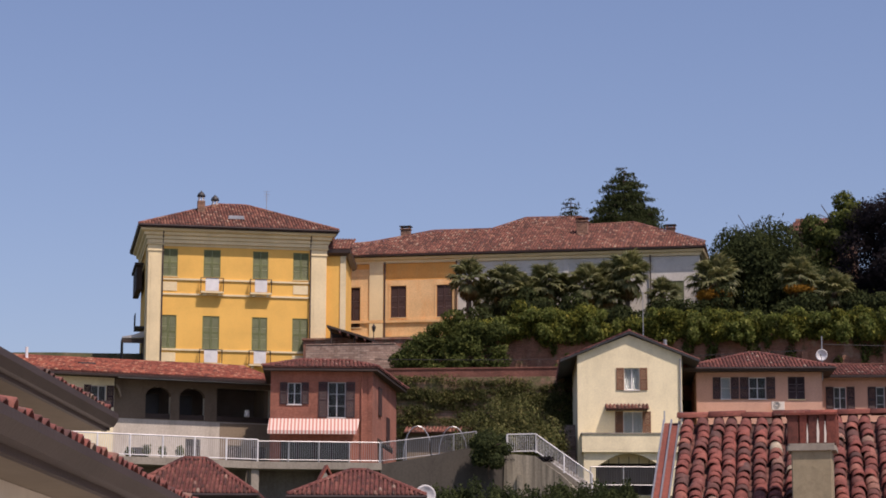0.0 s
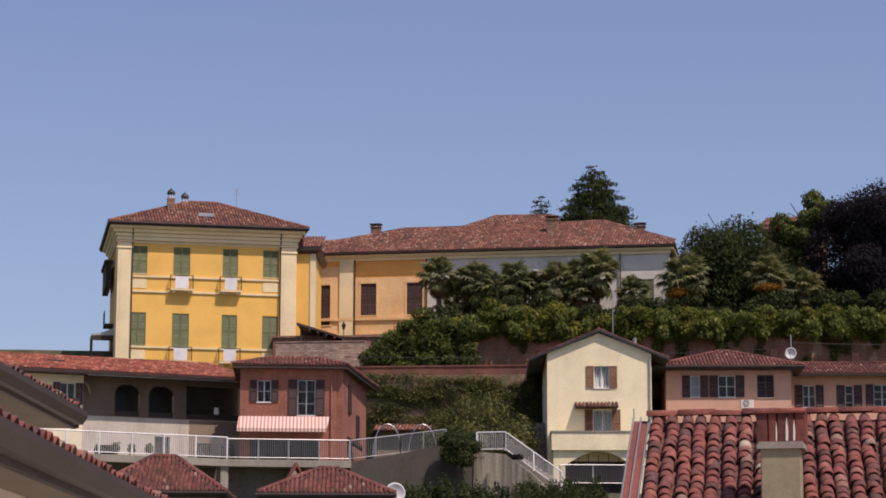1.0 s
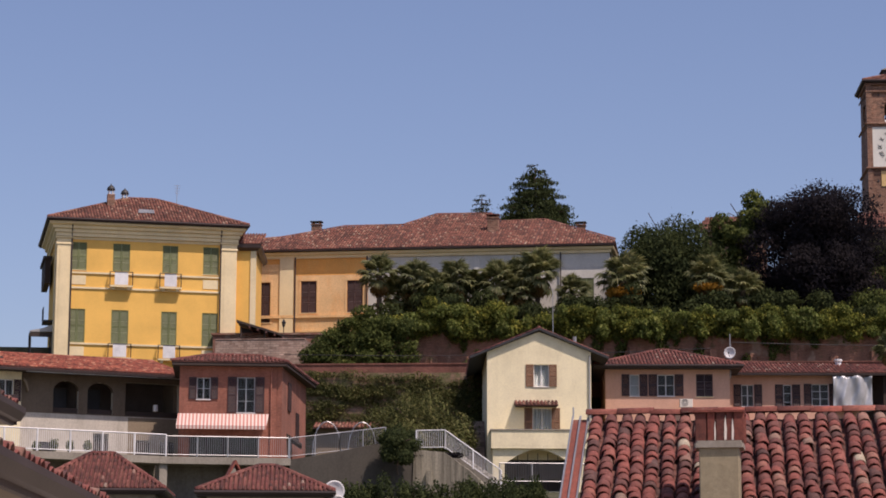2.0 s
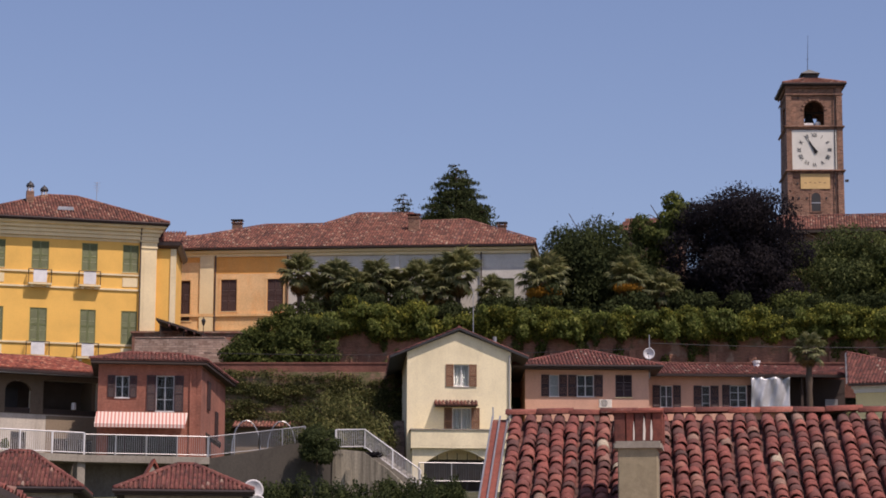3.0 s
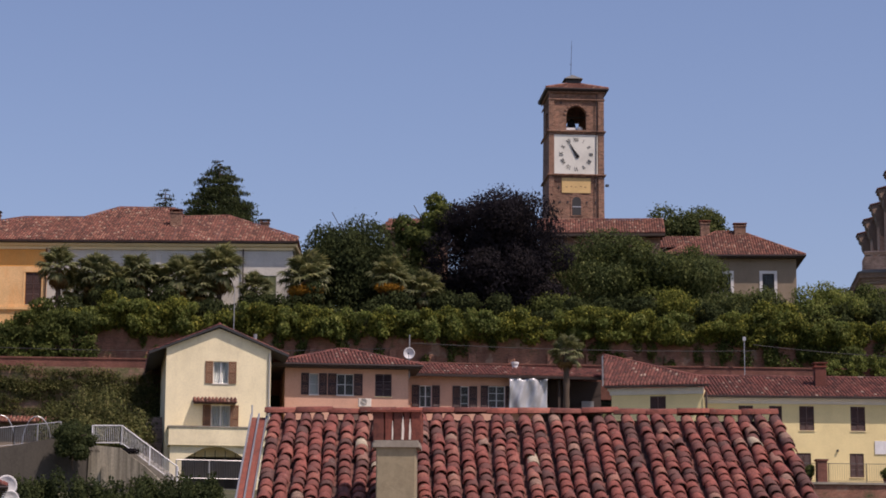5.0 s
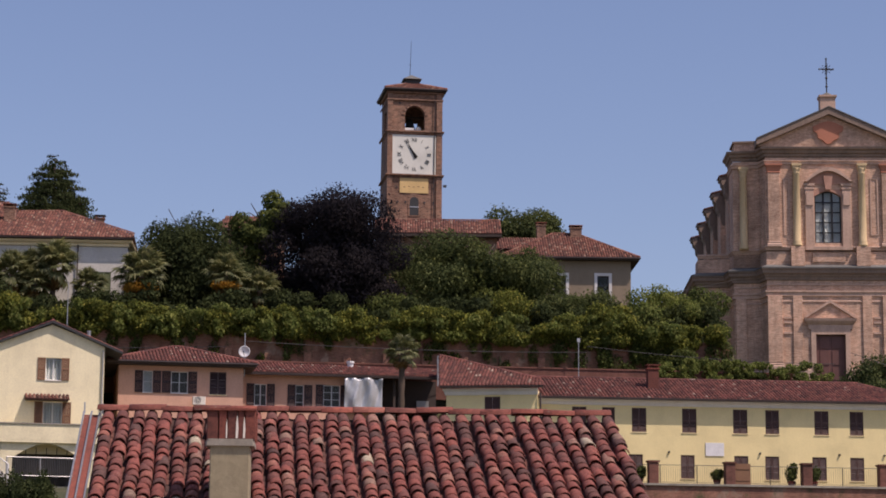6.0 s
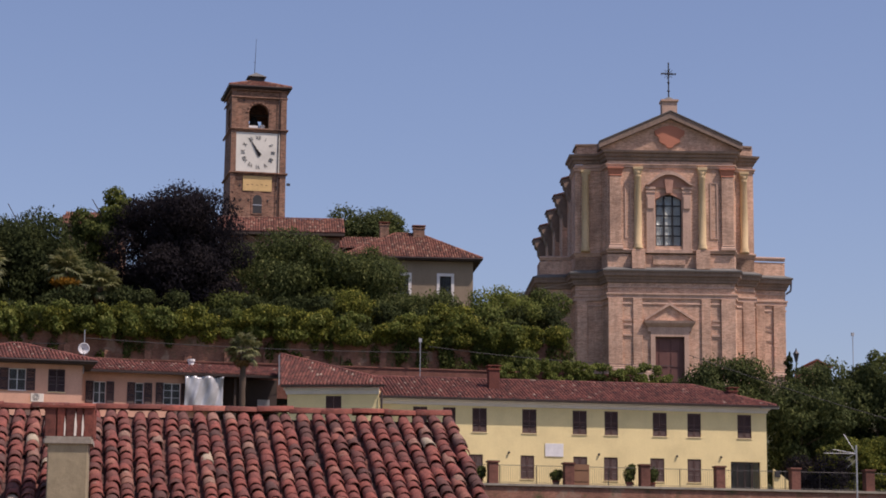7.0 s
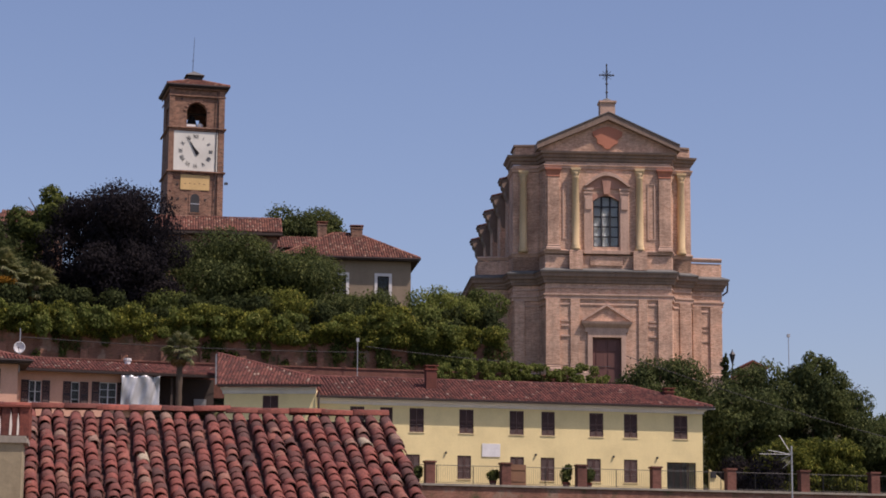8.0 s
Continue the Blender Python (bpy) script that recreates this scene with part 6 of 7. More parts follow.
part("wing_cap", G().prism([(10.4, 0.3), (11.6, 1.5), (13.0, 1.9), (12.8, 5.0), (10.4, 5.0)], 48.4, 49.1), CHURCHBRICK, ch)
part("wing_cap_top", G().prism([(10.7, 0.2), (11.65, 1.4), (12.95, 1.75), (12.95, 5.0), (10.7, 5.0)], 49.1, 49.25), CORNICE, ch)
# pediment
part("pediment", G().slab([(-0.6, 48.38), (11.6, 48.38), (11.6, 48.6), (5.5, 51.4), (-0.6, 48.6)], 0.05, 1.2), CHURCHBRICK, ch)
for s in (0, 1):
    ua, ub = (-0.75, 5.5) if s == 0 else (11.75, 5.5)
    part("raking_cornice", G().slab([(ua, 48.42), (ub, 51.15), (ub, 51.75), (ua, 48.95)], -0.5, 1.4), CORNICE, ch)
    part("raking_flashing", G().slab([(ua, 48.96), (ub, 51.76), (ub, 51.84), (ua, 49.04)], -0.58, 1.5), LEADGREY, ch)
half = [(0, 0), (0.25, 0.05), (0.42, 0.3), (0.88, 0.52), (0.94, 0.94), (1.25, 1.15), (1.32, 1.52), (0.66, 1.85), (0, 2.02)]
sh = [(5.45 - u, 48.58 + z) for u, z in half] + [(5.45 + u, 48.58 + z) for u, z in half[-2:0:-1]]
sh = sh[::-1]
part("shield", G().slab(sh, -0.12, 0.08), CHURCHRED, ch, "red stucco shield ornament")
pd = part("pedestal", G().sweep([(4.8, 0.9), (4.8, -0.3), (6.1, -0.3), (6.1, 0.9)], [(-0.3, 51.2), (0.05, 51.25), (0.0, 51.5), (0.0, 52.6), (0.12, 52.7), (0.12, 52.85), (-0.3, 52.95)]).box(4.85, 6.05, -0.25, 0.85, 51.2, 52.9), CHURCHTRIM, ch)
part("cap_cone", G().lathe(5.45, 0.3, [(0.6, 52.9), (0.3, 53.1), (0.08, 53.2)], 8), LEADGREY, pd)
cr = G().box(5.40, 5.50, 0.25, 0.35, 53.1, 56.3).box(4.9, 6.0, 0.26, 0.34, 55.25, 55.33)
for a, c in ((5.45, 56.2), (4.85, 55.29), (6.05, 55.29)):
    cr.lathe(a, 0.3, [(0.02, c - 0.1), (0.09, c), (0.02, c + 0.1)], 8)
for i in range(12):
    a = math.pi / 12 + i * math.pi / 6
    r = 0.5 if i % 3 else 0.36
    cr.tube((5.45, 0.3, 55.29), (5.45 + r * math.cos(a), 0.3, 55.29 + r * math.sin(a)), 0.022, n=4)
for dz in (53.75, 54.5):
    cr.lathe(5.45, 0.3, [(0.05, dz - 0.12), (0.13, dz), (0.05, dz + 0.12)], 8)
part("cross", cr, IRON, pd, "wrought iron cross with rays")


def church_pilaster(u0, u1, v, z0, z1, cap_mat, capital=True, out=0.2):
    p = part("pilaster", G().box(u0, u1, v - out, v, z0, z1, 0.02), CHURCHBRICK, ch)
    path = [(u0, v), (u0, v - out), (u1, v - out), (u1, v)]
    part("base", G().sweep(path, [(0, z0), (0.12, z0), (0.12, z0 + 0.2), (0.05, z0 + 0.3), (0.08, z0 + 0.4), (0, z0 + 0.45)]), CHURCHTRIM, p)
    if capital:
        part("capital", G().sweep(path, [(0, z1 - 0.75), (0.05, z1 - 0.72), (0.03, z1 - 0.6), (0.1, z1 - 0.3), (0.2, z1 - 0.12), (0.2, z1), (0, z1)]), cap_mat, p)


for a, c in ((0.02, 1.25), (9.75, 10.98)):
    church_pilaster(a, c, 0, 29.1, 35.35, CHURCHTRIM, False, 0.22)
    church_pilaster(a + 0.15, c - 0.05, 0, 39.6, 46.78, CHURCHRED, True, 0.22)
for a, c in ((2.15, 2.95), (8.05, 8.85)):
    church_pilaster(a, c, 0, 29.1, 35.35, CHURCHTRIM, False, 0.14)
for a, c, v in ((-5.42, -4.5, 4.55), (13.35, 14.1, 3.3), (14.9, 15.95, 3.42), (-2.5, -1.6, 1.9), (11.9, 12.9, 1.62)):
    church_pilaster(a, c, v, 29.1, 35.35, CHURCHTRIM, False, 0.22)


def column(u, v):
    g = G()
    g.smooth = True
    g.lathe(u, v, [(0.42, 39.6), (0.42, 39.8), (0.36, 39.88), (0.4, 39.98), (0.33, 40.1), (0.335, 42.2), (0.29, 45.9), (0.33, 45.95), (0.29, 46.05), (0.3, 46.2), (0.4, 46.4), (0.33, 46.45)], 20)
    c = part("column", g, CHURCHSTONE, ch, "yellowed stone column")
    part("capital", G().box(u - 0.42, u + 0.42, v - 0.42, v + 0.42, 46.6, 46.8).box(u - 0.36, u + 0.36, v - 0.36, v + 0.36, 46.4, 46.6), CHURCHSTONE, c)


for u, v in ((2.62, -0.16), (8.2, -0.16), (-1.75, 1.55), (12.1, 1.35)):
    column(u, v)
part("column_plinth", G().box(2.05, 3.2, -0.5, 0.0, 37.9, 39.58), CHURCHBRICK, ch)
part("column_plinth", G().box(7.6, 8.8, -0.5, 0.0, 37.9, 39.58), CHURCHBRICK, ch)
for u0, u1, z0, z1, v in ((1.5, 2.05, 40.6, 45.6, 0), (8.9, 9.6, 40.6, 45.6, 0)):
    part("recess_frame", G().wall(u0, u1, z0, z1, v - 0.07, 0.07, [(u0 + 0.12, u1 - 0.12, z0 + 0.12, z1 - 0.12)]), CHURCHTRIM, ch)
for u0, u1, v in ((1.35, 2.05, 0), (8.95, 9.65, 0), (-4.8, -2.9, 4.4), (14.15, 14.85, 3.4), (13.9, 14.9, 3.4)):
    for z in (33.0, 33.4, 32.1):
        part("panel_band", G().box(u0, u1, v - 0.1, v, z, z + 0.16), CHURCHTRIM, ch)
part("recess_frame", G().wall(14.12, 14.88, 29.5, 35.0, 3.33, 0.1, [(14.25, 14.75, 29.6, 34.6)]), CHURCHTRIM, ch)
# big window
cwn = part("window", G().box(4.2, 6.41, 0.3, 0.32, 39.98, 44.42), GLASS, ch, "tall arched window with dark bars")
cwn.visible_shadow = False
fr = G()
for i in range(4):
    u = 4.19 + 2.22 * i / 3
    fr.box(u - 0.075, u + 0.075, 0.24, 0.36, 39.96, 44.44)
for j in range(6):
    z = 40.0 + 4.4 * j / 5
    fr.box(4.2, 6.41, 0.26, 0.34, z - 0.05, z + 0.05)
part("frame", fr, IRON, cwn)
# pale panel added behind the glass to make the panes light grey
part("pane_backing", G().box(4.25, 6.36, 0.42, 0.44, 40.0, 44.4), CURTAIN, cwn, "pale panel added behind the panes")
hd_ = G()
n = 12
arc = [(4.17 + 2.27 * i / n, 44.0 + 0.46 * math.sin(math.pi * i / n)) for i in range(n + 1)]
hd_.slab([(4.1, 44.6)] + arc + [(6.5, 44.6)], -0.03, 0.4)
part("arch_head", hd_, CHURCHPINK, cwn)
for a, c in ((3.35, 4.1), (6.5, 7.25)):
    part("side_pier", G().box(a, c, -0.16, 0, 39.6, 45.0, 0.02).box(a - 0.05, c + 0.05, -0.22, 0, 44.6, 44.75).box(a - 0.08, c + 0.08, -0.26, 0, 44.9, 45.1).box(a + 0.1, c - 0.1, -0.26, -0.16, 43.2, 44.3), CHURCHTRIM, cwn)
arc = [(3.55 + 3.6 * i / n, 45.25 + 0.92 * math.sin(math.pi * i / n)) for i in range(n + 1)]
arc2 = [(3.3 + 4.1 * i / n, 45.25 + 1.25 * math.sin(math.pi * i / n)) for i in range(n + 1)]
part("arched_pediment", G().slab(arc + arc2[::-1], -0.42, 0), CHURCHTRIM, cwn)
part("pediment_field", G().slab([(3.55, 45.05)] + arc + [(7.15, 45.05)], -0.08, 0.0), CHURCHPINK, cwn)
part("keystone", G().slab([(5.08, 44.55), (5.58, 44.55), (5.72, 45.75), (4.94, 45.75)], -0.3, -0.08), CHURCHPINK, cwn)
part("sill", G().box(3.3, 7.3, -0.3, 0.0, 39.3, 39.6), CHURCHTRIM, cwn)
part("sill_panel", G().box(3.9, 6.7, -0.12, 0.0, 38.3, 39.1), CHURCHBRICK, cwn)
# portal
dr = part("door", G().box(4.06, 6.54, 0.25, 0.35, 27.6, 32.0), CHURCHDOOR, ch, "dark wooden double door")
for a in (4.3, 5.32):
    for z0, z1 in ((28.2, 29.3), (29.5, 30.7), (30.9, 31.8)):
        part("door_panel", G().box(a + 0.08, a + 0.88, 0.2, 0.26, z0, z1, 0.03), CHURCHDOOR, dr)
part("door_surround", G().box(3.65, 4.05, -0.16, 0.1, 27.6, 32.5).box(6.55, 6.95, -0.16, 0.1, 27.6, 32.5).box(4.05, 6.55, -0.16, 0.1, 32.06, 32.5), CHURCHTRIM, dr)
part("door_lintel", G().sweep([(3.4, 0), (3.4, -0.16), (7.15, -0.16), (7.15, 0)], [(0, 32.9), (0.1, 32.95), (0.3, 33.2), (0.35, 33.4), (0, 33.42)]).box(3.4, 7.15, -0.16, 0, 32.5, 33.4), CHURCHTRIM, dr)
part("door_pediment", G().slab([(3.2, 33.4), (7.35, 33.4), (5.28, 34.75)], -0.1, 0), CHURCHBRICK, dr)
for a in (3.15, 7.4):
    part("pediment_rake", G().slab([(a, 33.4), (5.28, 34.75), (5.28, 35.0), (a, 33.6)], -0.3, 0), CHURCHTRIM, dr)
# flank of the nave: buttress heads stepping back in a row, aisle roof below
for i in range(5):
    v = 8.6 + i * 7.9
    bt = part("buttress", G().box(-2.35, -1.9, v, v + 1.5, 38.5, 45.6), CHURCHBRICK, ch)
    scroll = [(-1.85, 44.4), (-2.2, 44.5), (-2.32, 45.0), (-2.36, 45.6), (-2.62, 46.0), (-2.66, 46.5), (-2.9, 46.75), (-2.96, 47.1), (-3.12, 47.2), (-3.12, 47.42), (-1.85, 47.75)]
    # dark tone makes the heads a silhouette, shade put into their colour
    part("buttress_head", G().slab(scroll[::-1], v - 0.1, v + 1.6), CORNICE, bt)
    part("buttress_cap", G().slab([(-3.2, 47.43), (-1.85, 47.78), (-1.85, 47.9), (-3.2, 47.54)], v - 0.25, v + 1.75), CLAY_UNDER, bt)
part("flank_cornice", G().sweep([(-1.9, 44), (-1.9, 5.5)], [(0, 47.0), (0.15, 47.1), (0.2, 47.3), (0.42, 47.4), (0.42, 47.55), (0, 47.6)]), CORNICE, ch)
part("aisle_roof", G().slab([(-6.2, 36.6), (-1.9, 38.9), (-1.9, 38.7), (-6.2, 36.4)], 7.2, 40), CLAY_UNDER, ch)
roof_tiles("roof_tiles", ch, CLAY_FAR, (-6.2, 40, 36.65), (-6.2, 7.1, 36.65), (-1.9, 7.1, 38.95), (-1.9, 40, 38.95), seed=150)
part("nave_roof", G().slab([(-1.8, 47.7), (12.6, 47.7), (5.2, 49.6)], 1.6, 44), CLAY_UNDER, ch)
part("downpipe", G().tube((16.5, 3.2, 37.5), (16.45, 3.25, 36.7), 0.08, n=8).tube((16.45, 3.25, 36.7), (16.05, 3.4, 36.4), 0.08, n=8), GUTTER, ch)
part("junction_box", G().box(-5.0, -4.6, 3.9, 4.3, 31.0, 31.8), LEADGREY, ch)

# ---- nearby roof with hand-made tiles ----
near = thing("tile_roofed_house", 0.24, 33.0, 0.0, -6.5, "house roofed with weathered red half-round clay tiles", "house")
K, RZ, RL, SKEW = 0.48, 9.2, 7.33, 0.05  # the slope runs a little askew to the ridge
part("wall", G().box(0.15, RL - 0.1, -4.6, -4.3, 0, 6.6).box(0.15, RL - 0.1, 4.3, 4.6, 0, 6.6).box(0.15, 0.45, -4.3, 4.3, 0, 6.9).box(RL - 0.4, RL - 0.1, -4.3, 4.3, 0, 6.9), CHIMNEY, near)
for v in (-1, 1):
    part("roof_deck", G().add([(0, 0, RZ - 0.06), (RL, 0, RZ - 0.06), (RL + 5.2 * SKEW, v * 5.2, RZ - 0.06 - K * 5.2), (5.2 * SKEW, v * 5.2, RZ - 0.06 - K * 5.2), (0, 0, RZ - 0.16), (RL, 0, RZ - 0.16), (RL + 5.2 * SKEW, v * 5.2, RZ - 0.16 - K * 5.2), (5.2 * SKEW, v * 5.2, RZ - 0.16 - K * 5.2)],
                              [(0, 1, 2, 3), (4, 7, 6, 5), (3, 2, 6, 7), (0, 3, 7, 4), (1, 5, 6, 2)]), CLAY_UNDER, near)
part("gable", G().add([(0.2, -4.5, 6.9), (0.2, 4.5, 6.9), (0.2, 0, 9.0), (0.4, -4.5, 6.9), (0.4, 4.5, 6.9), (0.4, 0, 9.0)], [(0, 2, 1), (3, 4, 5), (0, 3, 5, 2), (1, 2, 5, 4)]), CHIMNEY, near)
SL = math.atan(K)
NC = 35
PITCH = RL / NC
ROW = 0.22


def tile_mesh(seed):
    rng = random.Random(seed)
    g = G()
    g.smooth = True
    L, n = 0.45, 7
    rows = []
    for y, r in ((-L, 0.088), (-L * 0.45, 0.082), (0, 0.072)):
        for rr in (r, r - 0.014):
            rows.append([(rr * 1.03 * math.cos(math.pi * i / (n - 1)) + rng.uniform(-0.003, 0.003), y + rng.uniform(-0.004, 0.004), rr * 0.95 * math.sin(math.pi * i / (n - 1)) + rng.uniform(-0.003, 0.003)) for i in range(n)])
    vs = [p for r in rows for p in r]
    fs = []
    for i in range(n - 1):
        fs += [(0 * n + i, 0 * n + i + 1, 2 * n + i + 1, 2 * n + i), (2 * n + i, 2 * n + i + 1, 4 * n + i + 1, 4 * n + i), (n + i, 3 * n + i, 3 * n + i + 1, n + i + 1), (i, n + i, n + i + 1, i + 1)]
    g.add(vs, fs)
    return mesh_of("tile", g, CLAY_NEAR)


TILES = [tile_mesh(i) for i in range(6)]
rng = random.Random(12)
rest, chan = G(), G()
rest.smooth = chan.smooth = True
cs, sn = math.cos(SL), math.sin(SL)
col_skew = [rng.uniform(-0.02, 0.02) for _ in range(NC)]
for c in range(NC):
    sag = 0.035 * math.sin(c * 0.55) + 0.02 * math.sin(c * 1.7 + 1)
    for r in range(23):
        s = r * ROW + rng.uniform(-0.03, 0.03) + sag * 0.5
        u = (c + 0.5) * PITCH + col_skew[c] + rng.uniform(-0.014, 0.014)
        lift = rng.uniform(-0.008, 0.016) + 0.012
        mt = pose(u + s * SKEW, -s * cs + lift * sn, RZ - 0.02 - s * sn + lift * cs + 0.012 * math.sin(c * 0.8), math.degrees(SL) - 4.8 + rng.uniform(-2.0, 2.0), rng.uniform(-5, 5), 2.8 + rng.uniform(-2.6, 2.6))
        me = TILES[rng.randrange(6)]
        if r < 8:
            ob = new("tile", me)
            ob.parent = near
            ob.matrix_basis = mt
        else:
            rest.add([mt @ v.co for v in me.vertices], [tuple(p.vertices) for p in me.polygons])
    if c < NC - 1:
        for r in range(23):
            s0, s1 = r * ROW, r * ROW + 0.42
            u = (c + 1) * PITCH
            vs = []
            for s, w, d in ((s0, 0.075, 0.0), (s1, 0.06, 0.018)):
                for i in range(5):
                    a = math.pi * i / 4
                    vs.append((u + s * SKEW + w * math.cos(a), -s * cs + d * sn, RZ - 0.01 - s * sn + d * cs - 0.045 * math.sin(a)))
            chan.add(vs, [(0, 1, 6, 5), (1, 2, 7, 6), (2, 3, 8, 7), (3, 4, 9, 8)])
ob = part("lower_tiles", rest, CLAY_NEAR_LOW, near, "", "stuff")
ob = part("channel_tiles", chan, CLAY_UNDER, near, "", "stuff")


def cap_mesh(seed):
    rng = random.Random(seed)
    g = G()
    g.smooth = True
    n, L = 7, 0.52
    vs = []
    for x, r in ((0, 0.12), (L, 0.1)):
        for rr in (r, r - 0.016):
            vs += [(x, rr * 1.15 * math.cos(math.pi * i / (n - 1)), rr * 0.75 * math.sin(math.pi * i / (n - 1)) + rng.uniform(-0.003, 0.003)) for i in range(n)]
    fs = []
    for i in range(n - 1):
        fs += [(i, i + 1, 2 * n + i + 1, 2 * n + i), (i, n + i, n + i + 1, i + 1), (2 * n + i, 2 * n + i + 1, 3 * n + i + 1, 3 * n + i)]
    g.add(vs, fs)
    return mesh_of("ridge_tile", g, CLAY_RIDGE)


CAPS = [cap_mesh(i) for i in range(3)]
u = -0.05
i = 0
while u < RL - 0.3:
    ob = new("ridge_tile", CAPS[i % 3])
    ob.parent = near
    ob.matrix_basis = pose(u, 0.0, RZ + 0.045 + rng.uniform(-0.012, 0.012), rng.uniform(-4, 4), rng.uniform(-2.5, 0.5), rng.uniform(-2, 2))
    u += 0.455
    i += 1
# verge: red boards between grey metal edges
vb = G().add([(-0.24, 0, RZ - 0.02), (-0.04, 0, RZ - 0.02), (-0.04 + 5.2 * SKEW, -5.2, RZ - 0.02 - K * 5.2), (-0.24 + 5.2 * SKEW, -5.2, RZ - 0.02 - K * 5.2), (-0.24, 0, RZ - 0.1), (-0.04, 0, RZ - 0.1), (-0.04 + 5.2 * SKEW, -5.2, RZ - 0.1 - K * 5.2), (-0.24 + 5.2 * SKEW, -5.2, RZ - 0.1 - K * 5.2)], [(0, 3, 2, 1), (4, 5, 6, 7), (0, 4, 7, 3), (1, 2, 6, 5), (0, 1, 5, 4), (3, 7, 6, 2)])
part("verge_board", vb, CLAY_RIDGE, near, "red painted verge board")
for uu in (-0.25, -0.14, -0.03):
    part("verge_strip", G().tube((uu, 0.02, RZ + (0.03 if uu < -0.1 else 0.0)), (uu + 5.2 * SKEW, -5.2, RZ + 0.01 - K * 5.2), 0.014, n=6), GREYMETAL, near)
part("verge_stub", G().tube((-0.24, 0, RZ), (-0.24, 0, RZ + 0.16), 0.012, n=5).tube((0.02, 0, RZ), (0.02, 0, RZ + 0.14), 0.012, n=5), GREYMETAL, near)
# chimney with terracotta slats
CU, CV, CT = 2.01, -3.15, 8.52
stk = part("chimney", G().box(CU - 0.255, CU + 0.255, CV - 0.27, CV + 0.27, 7.0, CT - 0.05, 0.015), CHIMNEY, near, "grey rendered chimney stack")
part("chimney_slab", G().box(CU - 0.31, CU + 0.31, CV - 0.31, CV + 0.31, CT - 0.05, CT + 0.01, 0.02).box(CU - 0.29, CU + 0.29, CV - 0.29, CV + 0.29, CT + 0.012, CT + 0.04, 0.02), CONCRETE, stk)
for v in (-0.24, 0.24):
    x = CU - 0.3
    for k, w in enumerate((0.14, 0.1, 0.12, 0.08, 0.14)):
        part("clay_slat", G().box(x, x + w, CV + v - 0.03, CV + v + 0.03, CT + 0.04, CT + 0.40, 0.01), CLAY_RIDGE, stk)
        if v < 0 and k in (1, 2, 3):
            jt, jw = (0, 0.02, 0.035, 0.03)[k], (0, 0.3, 0.36, 0.33)[k]
            x0 = x + w - jt * 0.4
            part("mortar_joint", G().slab([(x0, CT + 0.05), (x0 + jt * 0.8, CT + 0.05), (x0 + jt, CT + jw * 0.5), (x0 + jt * 0.5, CT + jw), (x0 + jt * 0.1, CT + jw * 0.7)], CV + v - 0.036, CV + v - 0.02), EAVEWALL, stk)
        x += w + 0.012
for uu in (-0.28, 0.28):
    part("clay_slat", G().box(CU + uu - 0.02, CU + uu + 0.02, CV - 0.2, CV + 0.2, CT + 0.04, CT + 0.40), CLAY_RIDGE, stk)
part("chimney_cap", G().box(CU - 0.33, CU + 0.33, CV - 0.3, CV + 0.3, CT + 0.403, CT + 0.43), CLAY_RIDGE, stk)


# ---- eaves of the neighbouring houses, close on one side ----
def eave_house(x, y, z, yaw, length, label, soffit_w, gut, seed, tiles_from=0.0):
    """Local u runs along the eave away from the viewer, v into the house."""
    h = thing("neighbour_house", x, y, 0, yaw, label, "house")
    part("gutter", G().sweep([(0, 0), (length, 0)], [(-0.02, z - gut), (0.06, z - gut * 0.95), (0.1, z - gut * 0.5), (0.1, z - 0.02), (0.085, z - 0.02), (0.0, z - gut * 0.6)]), GUTTER, h)
    part("fascia", G().box(0, length, 0.0, 0.04, z - gut - 0.03, z), GUTTER, h)
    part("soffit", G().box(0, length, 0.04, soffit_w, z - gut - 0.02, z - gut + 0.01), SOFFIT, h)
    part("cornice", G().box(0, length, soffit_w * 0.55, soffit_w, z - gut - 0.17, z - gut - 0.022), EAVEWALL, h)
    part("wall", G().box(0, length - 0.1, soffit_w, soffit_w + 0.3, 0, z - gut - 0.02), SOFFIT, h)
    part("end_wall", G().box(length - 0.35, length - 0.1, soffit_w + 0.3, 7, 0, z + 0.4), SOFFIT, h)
    roof_tiles("roof_tiles", h, CLAY_FAR, (0, 0.3, z + 0.02), (length, 0.3, z + 0.02), (length, 4.0, z + 1.3), (0, 4.0, z + 1.3), seed=seed)
    part("roof_end", G().box(length, length + 0.04, -0.02, 0.5, z - gut - 0.02, z + 0.1), GUTTER, h)
    rng = random.Random(seed)
    for i in range(int(tiles_from / 0.16), int(length / 0.16)):
        ob = new("eave_tile", TILES[rng.randrange(6)])
        ob.parent = h
        ob.matrix_basis = pose(0.08 + i * 0.16, 0.24, z + 0.045 + rng.uniform(-0.006, 0.006), 12 + rng.uniform(-3, 3), rng.uniform(-5, 5), rng.uniform(-3, 3)) @ Matrix.Diagonal((0.66, 0.66, 0.62, 1))
    return h


eave_house(-2.15, 5.5, 6.83, 94.9, 9.5, "near house eave with dark gutter and clay tile ends", 0.55, 0.115, 160)
eave_house(-4.35, 12.0, 8.0, 93.5, 7.45, "cream house eave with a dark moulded gutter", 0.95, 0.14, 170, 4.6)

